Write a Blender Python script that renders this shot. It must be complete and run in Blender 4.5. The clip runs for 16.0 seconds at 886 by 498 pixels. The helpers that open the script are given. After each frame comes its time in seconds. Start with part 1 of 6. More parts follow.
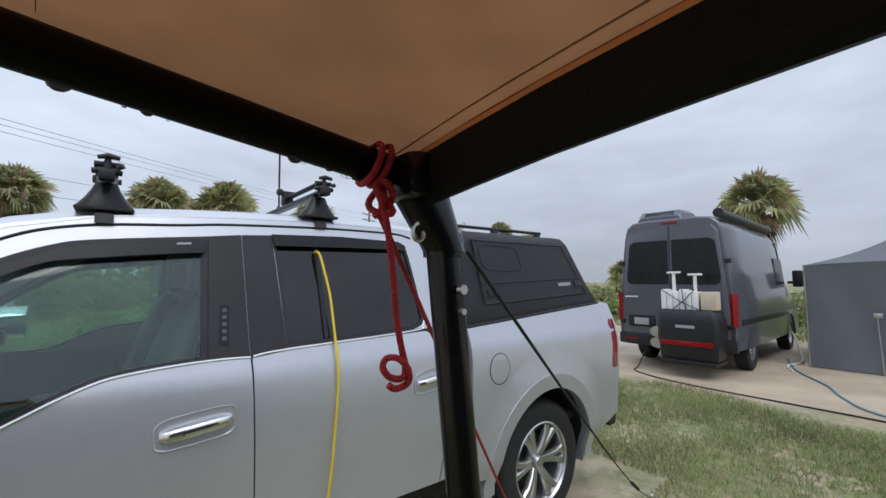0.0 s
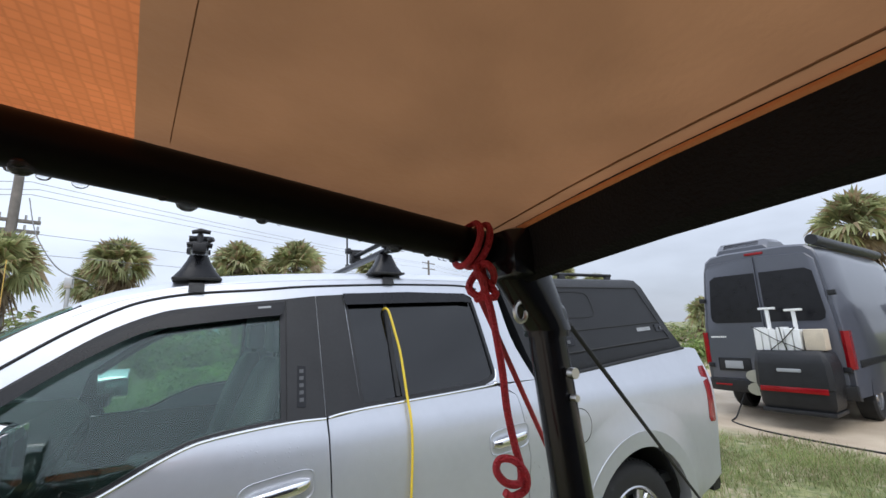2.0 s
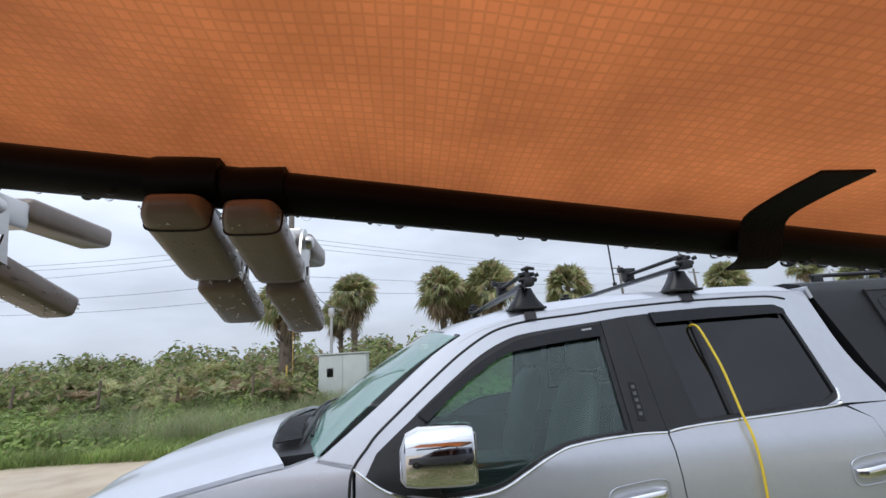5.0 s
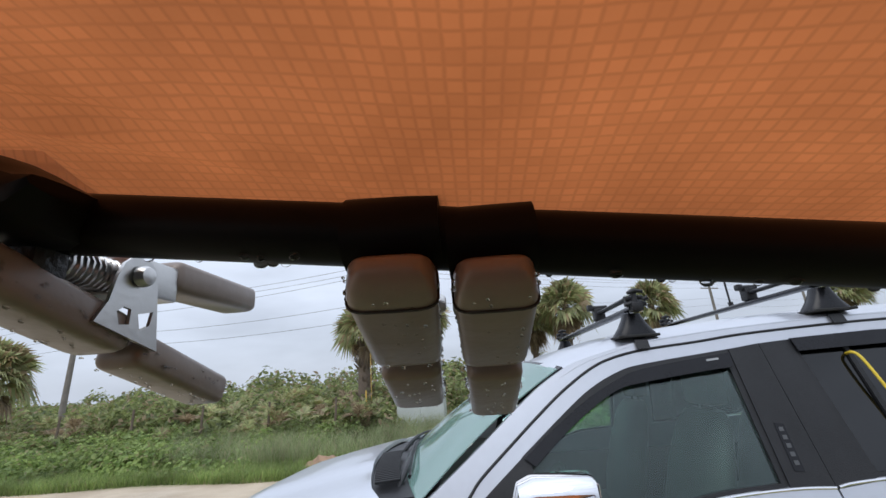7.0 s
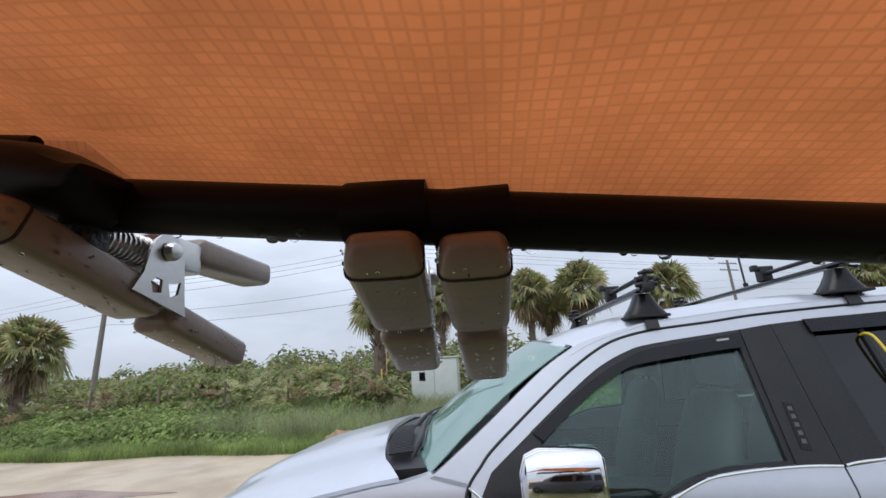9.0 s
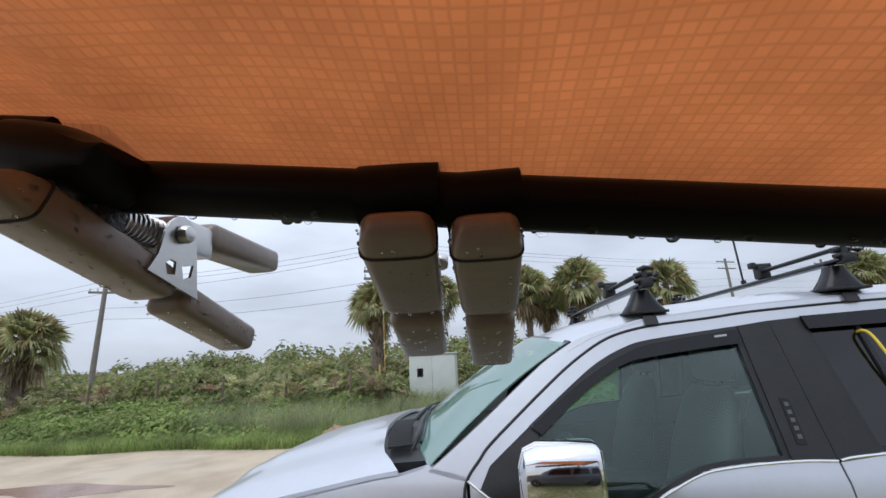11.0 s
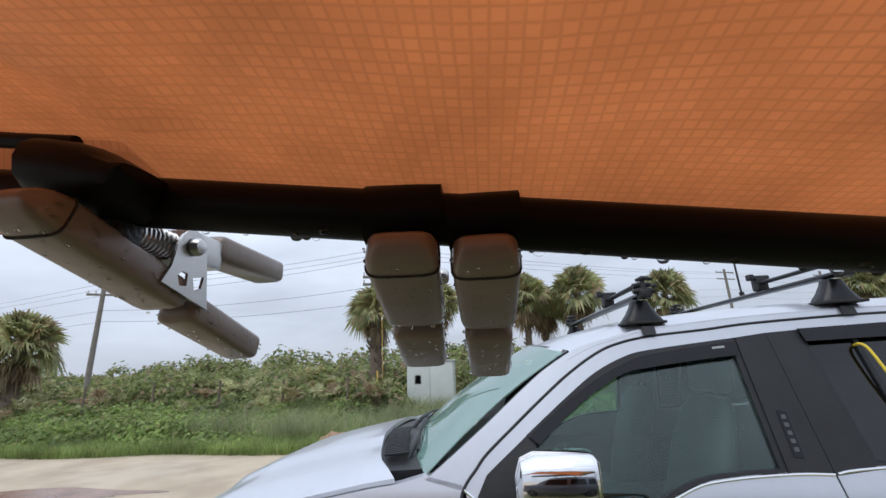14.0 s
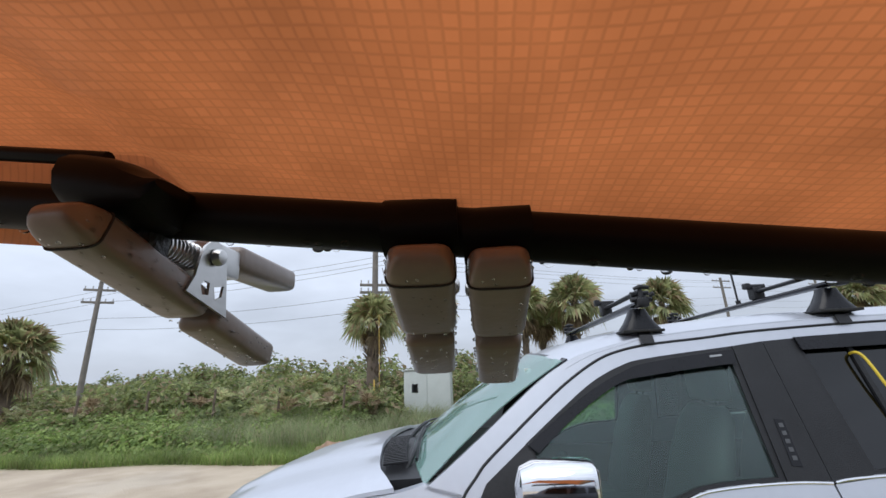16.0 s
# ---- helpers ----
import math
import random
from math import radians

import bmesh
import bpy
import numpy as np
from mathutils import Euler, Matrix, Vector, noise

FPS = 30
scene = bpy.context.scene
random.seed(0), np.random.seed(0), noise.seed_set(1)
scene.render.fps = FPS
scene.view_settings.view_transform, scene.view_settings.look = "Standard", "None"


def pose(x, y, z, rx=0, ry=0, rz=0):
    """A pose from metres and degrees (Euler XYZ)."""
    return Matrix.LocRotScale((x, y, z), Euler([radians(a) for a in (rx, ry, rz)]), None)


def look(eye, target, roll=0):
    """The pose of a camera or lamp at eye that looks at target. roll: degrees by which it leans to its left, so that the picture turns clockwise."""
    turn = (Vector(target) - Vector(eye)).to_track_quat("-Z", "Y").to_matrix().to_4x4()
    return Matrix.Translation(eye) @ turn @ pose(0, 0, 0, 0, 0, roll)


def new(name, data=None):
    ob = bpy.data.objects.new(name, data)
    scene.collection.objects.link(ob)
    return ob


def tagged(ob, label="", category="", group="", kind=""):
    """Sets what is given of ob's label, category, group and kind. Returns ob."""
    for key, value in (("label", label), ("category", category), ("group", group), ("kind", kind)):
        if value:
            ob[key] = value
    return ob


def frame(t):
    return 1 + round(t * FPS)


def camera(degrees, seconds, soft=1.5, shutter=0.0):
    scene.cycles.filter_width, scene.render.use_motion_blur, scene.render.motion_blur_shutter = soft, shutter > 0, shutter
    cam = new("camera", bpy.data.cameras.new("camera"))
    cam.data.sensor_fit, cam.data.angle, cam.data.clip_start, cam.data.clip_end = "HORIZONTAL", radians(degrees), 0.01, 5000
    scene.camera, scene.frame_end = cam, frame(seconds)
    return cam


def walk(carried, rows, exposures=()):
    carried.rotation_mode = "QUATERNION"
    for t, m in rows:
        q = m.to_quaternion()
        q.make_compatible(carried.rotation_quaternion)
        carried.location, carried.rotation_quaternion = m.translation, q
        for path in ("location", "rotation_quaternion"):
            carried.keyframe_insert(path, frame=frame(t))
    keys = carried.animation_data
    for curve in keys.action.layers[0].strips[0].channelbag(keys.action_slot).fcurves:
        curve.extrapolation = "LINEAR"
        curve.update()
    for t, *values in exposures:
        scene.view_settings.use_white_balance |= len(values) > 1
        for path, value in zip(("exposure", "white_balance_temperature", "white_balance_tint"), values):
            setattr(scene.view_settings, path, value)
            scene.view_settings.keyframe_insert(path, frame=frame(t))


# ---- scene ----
cam = camera(93.3, 16.0)
PATH = [
    (0, (-0.459, -1.817, 1.61), (0.783, -0.257, 1.77), 0.1),
    (0.5, (-0.493, -1.793, 1.638), (0.639, -0.171, 1.933), -1.0),
    (1, (-0.485, -1.77, 1.642), (0.571, -0.109, 2.001), -1.2),
    (1.5, (-0.484, -1.771, 1.646), (0.532, -0.09, 2.021), -1.7),
    (2, (-0.477, -1.784, 1.642), (0.52, -0.093, 2.023), -2.1),
    (2.5, (-0.479, -1.773, 1.641), (0.502, -0.072, 2.02), -2.4),
    (3, (-0.471, -1.777, 1.645), (0.46, -0.048, 2.025), -2.7),
    (3.5, (-0.478, -1.777, 1.639), (0.345, 0.003, 2.032), -2.6),
    (4, (-0.582, -1.766, 1.658), (0.052, 0.086, 2.071), -2.8),
    (4.3, (-0.718, -1.773, 1.673), (-0.228, 0.117, 2.106), -2.8),
    (4.5, (-0.844, -1.785, 1.678), (-0.431, 0.12, 2.125), -3.1),
    (4.6, (-0.899, -1.799, 1.683), (-0.536, 0.114, 2.137), -3.1),
    (5, (-1.109, -1.833, 1.698), (-0.904, 0.097, 2.177), -3.5),
    (7.5, (-1.215, -1.727, 1.756), (-1.348, 0.174, 2.363), -3.8),
    (8, (-1.214, -1.733, 1.736), (-1.37, 0.168, 2.336), -3.9),
    (8.5, (-1.197, -1.738, 1.729), (-1.372, 0.172, 2.294), -3.7),
    (9, (-1.199, -1.761, 1.742), (-1.383, 0.162, 2.258), -3.2),
    (11.5, (-1.207, -1.764, 1.733), (-1.384, 0.165, 2.233), -2.7),
    (12, (-1.208, -1.764, 1.738), (-1.383, 0.163, 2.246), -2.5),
    (12.5, (-1.211, -1.775, 1.748), (-1.383, 0.15, 2.263), -2.6),
    (13, (-1.216, -1.778, 1.743), (-1.387, 0.145, 2.265), -2.5),
    (13.5, (-1.213, -1.777, 1.734), (-1.386, 0.144, 2.263), -2.3),
    (14, (-1.206, -1.776, 1.737), (-1.38, 0.145, 2.268), -2.1),
    (14.5, (-1.216, -1.77, 1.733), (-1.388, 0.147, 2.277), -2.3),
    (15, (-1.213, -1.78, 1.74), (-1.38, 0.136, 2.29), -2.3),
    (15.5, (-1.223, -1.787, 1.733), (-1.384, 0.127, 2.292), -2.3),
    (16, (-1.215, -1.789, 1.736), (-1.373, 0.122, 2.303), -2.1),
]
EXPOSURES = [(0, -0.06), (0.5, 0.16), (1, 0.26), (2, 0.32), (3.5, 0.36), (4.5, 0.2), (5.2, 0.06), (7.5, 0.05), (16, 0.03)]
walk(cam, [(t, look(eye, target, roll)) for t, eye, target, roll in PATH], EXPOSURES)

# ---- world and light ----
world = bpy.data.worlds.new("world")
scene.world = world
world.use_nodes = True
wn, wl = world.node_tree.nodes, world.node_tree.links
SUN_EL, SUN_AZ = radians(58), radians(200)


def wnode(kind, **kw):
    n = wn.new(kind)
    for k, v in kw.items():
        n.inputs[k].default_value = v
    return n


bg = wn["Background"]
sky = wn.new("ShaderNodeTexSky")
sky.sky_type, sky.sun_disc = "NISHITA", False
sky.sun_elevation, sky.sun_rotation = SUN_EL, SUN_AZ
coord = wn.new("ShaderNodeTexCoord")
sep = wn.new("ShaderNodeSeparateXYZ")
wl.new(coord.outputs["Generated"], sep.inputs[0])
# overcast: three times as bright overhead as at the horizon
grad = wn.new("ShaderNodeMapRange")
grad.inputs["From Min"].default_value, grad.inputs["From Max"].default_value = 0.0, 1.0
grad.inputs["To Min"].default_value, grad.inputs["To Max"].default_value = 6.2, 16.0
wl.new(sep.outputs["Z"], grad.inputs["Value"])
stretch = wn.new("ShaderNodeMapping")
stretch.inputs["Scale"].default_value = (1.6, 1.6, 5.0)
wl.new(coord.outputs["Generated"], stretch.inputs["Vector"])
cloud = wn.new("ShaderNodeTexNoise")
cloud.inputs["Scale"].default_value, cloud.inputs["Detail"].default_value = 2.2, 6.0
wl.new(stretch.outputs[0], cloud.inputs["Vector"])
cmap = wn.new("ShaderNodeMapRange")
cmap.inputs["From Min"].default_value, cmap.inputs["From Max"].default_value = 0.3, 0.7
cmap.inputs["To Min"].default_value, cmap.inputs["To Max"].default_value = 0.84, 1.12
wl.new(cloud.outputs["Fac"], cmap.inputs["Value"])
cmul = wn.new("ShaderNodeMath")
cmul.operation = "MULTIPLY"
wl.new(grad.outputs[0], cmul.inputs[0]), wl.new(cmap.outputs[0], cmul.inputs[1])
# the squall lies towards +x, where the cloud is darker
squall = wn.new("ShaderNodeMapRange")
squall.inputs["From Min"].default_value, squall.inputs["From Max"].default_value = -1.0, 1.0
squall.inputs["To Min"].default_value, squall.inputs["To Max"].default_value = 1.12, 0.80
wl.new(sep.outputs["X"], squall.inputs["Value"])
cmul2 = wn.new("ShaderNodeMath")
cmul2.operation = "MULTIPLY"
wl.new(cmul.outputs[0], cmul2.inputs[0]), wl.new(squall.outputs[0], cmul2.inputs[1])
tint = wn.new("ShaderNodeVectorMath")
tint.operation = "SCALE"
tint.inputs[0].default_value = (0.89, 0.985, 1.17)
wl.new(cmul2.outputs[0], tint.inputs["Scale"])
mixs = wn.new("ShaderNodeMix")
mixs.data_type = "RGBA"
mixs.inputs["Factor"].default_value = 0.92
wl.new(sky.outputs[0], mixs.inputs["A"]), wl.new(tint.outputs[0], mixs.inputs["B"])
wl.new(mixs.outputs["Result"], bg.inputs["Color"])
bg.inputs["Strength"].default_value = 0.1
sun = new("sun", bpy.data.lights.new("sun", "SUN"))
sun.data.energy, sun.data.angle, sun.data.color = 1.0, radians(40), (1.0, 0.97, 0.92)
sun.matrix_world = look((0, 0, 30), (0 + 30 / math.tan(SUN_EL) * math.sin(SUN_AZ) * -1, 30 / math.tan(SUN_EL) * math.cos(SUN_AZ) * -1, 0))


# ---- materials ----
def mat(name, color, rough=0.5, metal=0.0, var=0.12, scale=8.0, bump=0.0, bscale=60.0, coat=0.0, random_island=0.0, spec=0.5):
    """A surface with variation at two scales and fine relief."""
    m = bpy.data.materials.new(name)
    m.use_nodes = True
    n, l = m.node_tree.nodes, m.node_tree.links
    p = n["Principled BSDF"]
    p.inputs["Roughness"].default_value, p.inputs["Metallic"].default_value = rough, metal
    p.inputs["Coat Weight"].default_value = coat
    p.inputs["Specular IOR Level"].default_value = spec
    tc = n.new("ShaderNodeTexCoord")
    a = n.new("ShaderNodeTexNoise")
    a.inputs["Scale"].default_value, a.inputs["Detail"].default_value = scale, 5
    b = n.new("ShaderNodeTexNoise")
    b.inputs["Scale"].default_value, b.inputs["Detail"].default_value = scale * 9, 3
    l.new(tc.outputs["Object"], a.inputs["Vector"]), l.new(tc.outputs["Object"], b.inputs["Vector"])
    add = n.new("ShaderNodeMath")
    add.operation = "MULTIPLY_ADD"
    add.inputs[1].default_value = 0.5
    l.new(b.outputs["Fac"], add.inputs[0]), l.new(a.outputs["Fac"], add.inputs[2])
    mr = n.new("ShaderNodeMapRange")
    mr.inputs["From Min"].default_value, mr.inputs["From Max"].default_value = 0.45, 1.05
    mr.inputs["To Min"].default_value, mr.inputs["To Max"].default_value = 1 - var, 1 + var
    l.new(add.outputs[0], mr.inputs["Value"])
    value = mr.outputs[0]
    if random_island:
        g = n.new("ShaderNodeNewGeometry")
        r = n.new("ShaderNodeMapRange")
        r.inputs["To Min"].default_value, r.inputs["To Max"].default_value = 1 - random_island, 1 + random_island
        l.new(g.outputs["Random Per Island"], r.inputs["Value"])
        mu = n.new("ShaderNodeMath")
        mu.operation = "MULTIPLY"
        l.new(value, mu.inputs[0]), l.new(r.outputs[0], mu.inputs[1])
        value = mu.outputs[0]
    sc = n.new("ShaderNodeVectorMath")
    sc.operation = "SCALE"
    sc.inputs[0].default_value = color
    l.new(value, sc.inputs["Scale"])
    l.new(sc.outputs[0], p.inputs["Base Color"])
    if bump:
        bn = n.new("ShaderNodeTexNoise")
        bn.inputs["Scale"].default_value, bn.inputs["Detail"].default_value = bscale, 4
        l.new(tc.outputs["Object"], bn.inputs["Vector"])
        bu = n.new("ShaderNodeBump")
        bu.inputs["Strength"].default_value, bu.inputs["Distance"].default_value = bump, 0.01
        l.new(bn.outputs["Fac"], bu.inputs["Height"])
        l.new(bu.outputs[0], p.inputs["Normal"])
    return m


def leaf_mat(name, dark, light, brown, brown_share=0.12):
    """Leaves: each island takes a shade between dark and light, a few are dead; some light passes through."""
    m = bpy.data.materials.new(name)
    m.use_nodes = True
    n, l = m.node_tree.nodes, m.node_tree.links
    p = n["Principled BSDF"]
    p.inputs["Roughness"].default_value = 0.55
    g = n.new("ShaderNodeNewGeometry")
    ramp = n.new("ShaderNodeValToRGB")
    e = ramp.color_ramp.elements
    e[0].position, e[0].color = 0.0, (*dark, 1)
    e[1].position, e[1].color = 1 - brown_share - 0.01, (*light, 1)
    x = e.new(1 - brown_share + 0.01)
    x.color = (*brown, 1)
    tc = n.new("ShaderNodeTexCoord")
    big = n.new("ShaderNodeTexNoise")
    big.inputs["Scale"].default_value, big.inputs["Detail"].default_value = 0.9, 4
    l.new(tc.outputs["Object"], big.inputs["Vector"])
    mr = n.new("ShaderNodeMapRange")
    mr.inputs["From Min"].default_value, mr.inputs["From Max"].default_value = 0.3, 0.7
    mr.inputs["To Min"].default_value, mr.inputs["To Max"].default_value = 0.6, 1.35
    l.new(big.outputs["Fac"], mr.inputs["Value"])
    l.new(g.outputs["Random Per Island"], ramp.inputs["Fac"])
    sc = n.new("ShaderNodeVectorMath")
    sc.operation = "SCALE"
    l.new(ramp.outputs["Color"], sc.inputs[0]), l.new(mr.outputs[0], sc.inputs["Scale"])
    l.new(sc.outputs[0], p.inputs["Base Color"])
    tr = n.new("ShaderNodeBsdfTranslucent")
    l.new(sc.outputs[0], tr.inputs["Color"])
    mx = n.new("ShaderNodeMixShader")
    mx.inputs[0].default_value = 0.48
    l.new(p.outputs[0], mx.inputs[1]), l.new(tr.outputs[0], mx.inputs[2])
    l.new(mx.outputs[0], n["Material Output"].inputs["Surface"])
    return m


def glass_mat(name, color, opacity, rough=0.02, ior=1.5, sheen_film=None):
    """A thin pane: a tinted clear layer with a diffuse film for reflected sky, under a gloss that grows towards grazing
    angles.
    """
    m = bpy.data.materials.new(name)
    m.use_nodes = True
    n, l = m.node_tree.nodes, m.node_tree.links
    p = n["Principled BSDF"]
    p.inputs["Base Color"].default_value = (*(sheen_film or [c * 0.06 for c in color]), 1)
    p.inputs["Roughness"].default_value = 0.3
    p.inputs["Specular IOR Level"].default_value = 0.0
    t = n.new("ShaderNodeBsdfTransparent")
    t.inputs["Color"].default_value = (*color, 1)
    mx = n.new("ShaderNodeMixShader")
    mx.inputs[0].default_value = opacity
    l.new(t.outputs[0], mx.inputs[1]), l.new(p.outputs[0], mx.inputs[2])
    gl = n.new("ShaderNodeBsdfGlossy")
    gl.inputs["Roughness"].default_value = rough
    fr = n.new("ShaderNodeFresnel")
    fr.inputs["IOR"].default_value = ior
    tc = n.new("ShaderNodeTexCoord")
    nz = n.new("ShaderNodeTexNoise")
    nz.inputs["Scale"].default_value, nz.inputs["Detail"].default_value = 90, 2
    l.new(tc.outputs["Object"], nz.inputs["Vector"])
    bu = n.new("ShaderNodeBump")
    bu.inputs["Strength"].default_value, bu.inputs["Distance"].default_value = 0.002, 0.0005
    l.new(nz.outputs["Fac"], bu.inputs["Height"]), l.new(bu.outputs[0], gl.inputs["Normal"])
    m2 = n.new("ShaderNodeMixShader")
    l.new(fr.outputs[0], m2.inputs[0]), l.new(mx.outputs[0], m2.inputs[1]), l.new(gl.outputs[0], m2.inputs[2])
    l.new(m2.outputs[0], n["Material Output"].inputs["Surface"])
    return m


def fabric_mat(name, color, through_share, grid=0.0):
    """Coated canvas: light from above passes through; grid is the mesh of the reinforcing threads in metres."""
    m = bpy.data.materials.new(name)
    m.use_nodes = True
    n, l = m.node_tree.nodes, m.node_tree.links
    p = n["Principled BSDF"]
    p.inputs["Roughness"].default_value, p.inputs["Specular IOR Level"].default_value = 0.45, 0.35
    tc = n.new("ShaderNodeTexCoord")
    big = n.new("ShaderNodeTexNoise")
    big.inputs["Scale"].default_value, big.inputs["Detail"].default_value = 14, 6
    l.new(tc.outputs["Object"], big.inputs["Vector"])
    mr = n.new("ShaderNodeMapRange")
    mr.inputs["From Min"].default_value, mr.inputs["From Max"].default_value = 0.3, 0.7
    mr.inputs["To Min"].default_value, mr.inputs["To Max"].default_value = 0.88, 1.12
    l.new(big.outputs["Fac"], mr.inputs["Value"])
    low = n.new("ShaderNodeTexNoise")
    low.inputs["Scale"].default_value, low.inputs["Detail"].default_value = 3.5, 3
    l.new(tc.outputs["Object"], low.inputs["Vector"])
    lr = n.new("ShaderNodeMapRange")
    lr.inputs["From Min"].default_value, lr.inputs["From Max"].default_value = 0.3, 0.7
    lr.inputs["To Min"].default_value, lr.inputs["To Max"].default_value = 0.82, 1.18
    l.new(low.outputs["Fac"], lr.inputs["Value"])
    lm = n.new("ShaderNodeMath")
    lm.operation = "MULTIPLY"
    l.new(mr.outputs[0], lm.inputs[0]), l.new(lr.outputs[0], lm.inputs[1])
    value = lm.outputs[0]
    sc = n.new("ShaderNodeVectorMath")
    sc.operation = "SCALE"
    sc.inputs[0].default_value = color
    if grid:
        warp = n.new("ShaderNodeTexNoise")
        warp.inputs["Scale"].default_value = 70
        l.new(tc.outputs["Object"], warp.inputs["Vector"])
        wv = n.new("ShaderNodeVectorMath")
        wv.operation = "MULTIPLY_ADD"
        wv.inputs[1].default_value = (0.0016, 0.0016, 0)
        l.new(warp.outputs["Color"], wv.inputs[0]), l.new(tc.outputs["Object"], wv.inputs[2])
        br = n.new("ShaderNodeTexBrick")
        br.offset = 0.0
        br.inputs["Scale"].default_value = 1.0
        br.inputs["Brick Width"].default_value, br.inputs["Row Height"].default_value = grid, grid
        br.inputs["Mortar Size"].default_value, br.inputs["Mortar Smooth"].default_value = grid * 0.2, 1.0
        br.inputs["Color1"].default_value, br.inputs["Color2"].default_value = (0.95, 0.95, 0.95, 1), (1.08, 1.08, 1.08, 1)
        br.inputs["Mortar"].default_value = (0.85, 0.85, 0.85, 1)
        l.new(wv.outputs[0], br.inputs["Vector"])
        mu = n.new("ShaderNodeMath")
        mu.operation = "MULTIPLY"
        l.new(br.outputs["Color"], mu.inputs[0]), l.new(value, mu.inputs[1])
        value = mu.outputs[0]
    l.new(value, sc.inputs["Scale"])
    fine = n.new("ShaderNodeTexNoise")
    fine.inputs["Scale"].default_value, fine.inputs["Detail"].default_value = 160, 3
    l.new(tc.outputs["Object"], fine.inputs["Vector"])
    bu = n.new("ShaderNodeBump")
    bu.inputs["Strength"].default_value, bu.inputs["Distance"].default_value = 0.25, 0.002
    l.new(fine.outputs["Fac"], bu.inputs["Height"]), l.new(bu.outputs[0], p.inputs["Normal"])
    l.new(sc.outputs[0], p.inputs["Base Color"])
    tr = n.new("ShaderNodeBsdfTranslucent")
    l.new(sc.outputs[0], tr.inputs["Color"])
    mx = n.new("ShaderNodeMixShader")
    mx.inputs[0].default_value = through_share
    l.new(p.outputs[0], mx.inputs[1]), l.new(tr.outputs[0], mx.inputs[2])
    l.new(mx.outputs[0], n["Material Output"].inputs["Surface"])
    return m


def paint_mat(name, color, metal, rough, coat=0.6):
    """Car paint with fine flakes and faint streaks of rain."""
    m = mat(name, color, rough, metal, var=0.05, scale=3, coat=coat)
    n, l = m.node_tree.nodes, m.node_tree.links
    p = n["Principled BSDF"]
    p.inputs["Coat Roughness"].default_value = 0.05
    tc = n.new("ShaderNodeTexCoord")
    drops = n.new("ShaderNodeTexVoronoi")
    drops.inputs["Scale"].default_value = 55
    l.new(tc.outputs["Object"], drops.inputs["Vector"])
    patch = n.new("ShaderNodeTexNoise")
    patch.inputs["Scale"].default_value = 5
    l.new(tc.outputs["Object"], patch.inputs["Vector"])
    mr = n.new("ShaderNodeMapRange")
    mr.inputs["From Min"].default_value, mr.inputs["From Max"].default_value = 0.0, 0.22
    mr.inputs["To Min"].default_value, mr.inputs["To Max"].default_value = 1.0, 0.0
    l.new(drops.outputs["Distance"], mr.inputs["Value"])
    gate = n.new("ShaderNodeMapRange")
    gate.inputs["From Min"].default_value, gate.inputs["From Max"].default_value = 0.5, 0.62
    l.new(patch.outputs["Fac"], gate.inputs["Value"])
    mu = n.new("ShaderNodeMath")
    mu.operation = "MULTIPLY"
    l.new(mr.outputs[0], mu.inputs[0]), l.new(gate.outputs[0], mu.inputs[1])
    bu = n.new("ShaderNodeBump")
    bu.inputs["Strength"].default_value, bu.inputs["Distance"].default_value = 0.35, 0.0015
    l.new(mu.outputs[0], bu.inputs["Height"])
    l.new(bu.outputs[0], p.inputs["Coat Normal"]), l.new(bu.outputs[0], p.inputs["Normal"])
    return m


SILVER = paint_mat("silver_paint", (0.53, 0.548, 0.592), 0.55, 0.33, 0.5)
VANGREY = paint_mat("dark_grey_paint", (0.075, 0.08, 0.10), 0.15, 0.32)
BLACKPL = mat("black_plastic", (0.015, 0.0152, 0.0168), 0.40, bump=0.25, bscale=300, var=0.3, spec=0.35)
BLACKGLOSS = mat("black_gloss", (0.009, 0.009, 0.011), 0.25, var=0.3, spec=0.3)
CAPBLACK = mat("textured_black_coating", (0.013, 0.0135, 0.015), 0.46, spec=0.3, bump=0.3, bscale=500, var=0.15)
RUBBER = mat("rubber", (0.016, 0.016, 0.016), 0.75, bump=0.4, bscale=120, var=0.3)
CHROME = mat("chrome", (0.82, 0.82, 0.83), 0.06, 1.0, var=0.03)
STEEL = mat("stainless_steel", (0.55, 0.54, 0.52), 0.30, 1.0, var=0.06, bump=0.03, bscale=200)
ALLOY = mat("alloy_rim", (0.55, 0.55, 0.56), 0.25, 0.9, var=0.1)
REDLENS = mat("red_lens", (0.24, 0.006, 0.010), 0.15, var=0.2, coat=0.2, spec=0.3)
WHITEPL = mat("white_plastic", (0.78, 0.78, 0.76), 0.4, var=0.06)
GREYPRINT = mat("grey_print", (0.32, 0.33, 0.34), 0.5, var=0.05)
KEYGREY = mat("key_grey", (0.07, 0.072, 0.075), 0.4, var=0.05)
SEAT = mat("grey_leather", (0.11, 0.115, 0.115), 0.5, bump=0.2, bscale=90)
DARKIN = mat("dark_interior", (0.03, 0.032, 0.033), 0.6, bump=0.2, bscale=120)
HEADLINER = mat("light_headliner", (0.30, 0.30, 0.29), 0.9)
GLASSF = glass_mat("clear_green_glass", (0.74, 0.88, 0.835), 0.035, ior=1.6, sheen_film=(0.10, 0.16, 0.145))
# pale green diffuse layer: the sky's reflection put into the windshield's colour
GLASSW = glass_mat("windshield_glass", (0.66, 0.90, 0.84), 0.38, ior=1.9, sheen_film=(0.42, 0.70, 0.62))
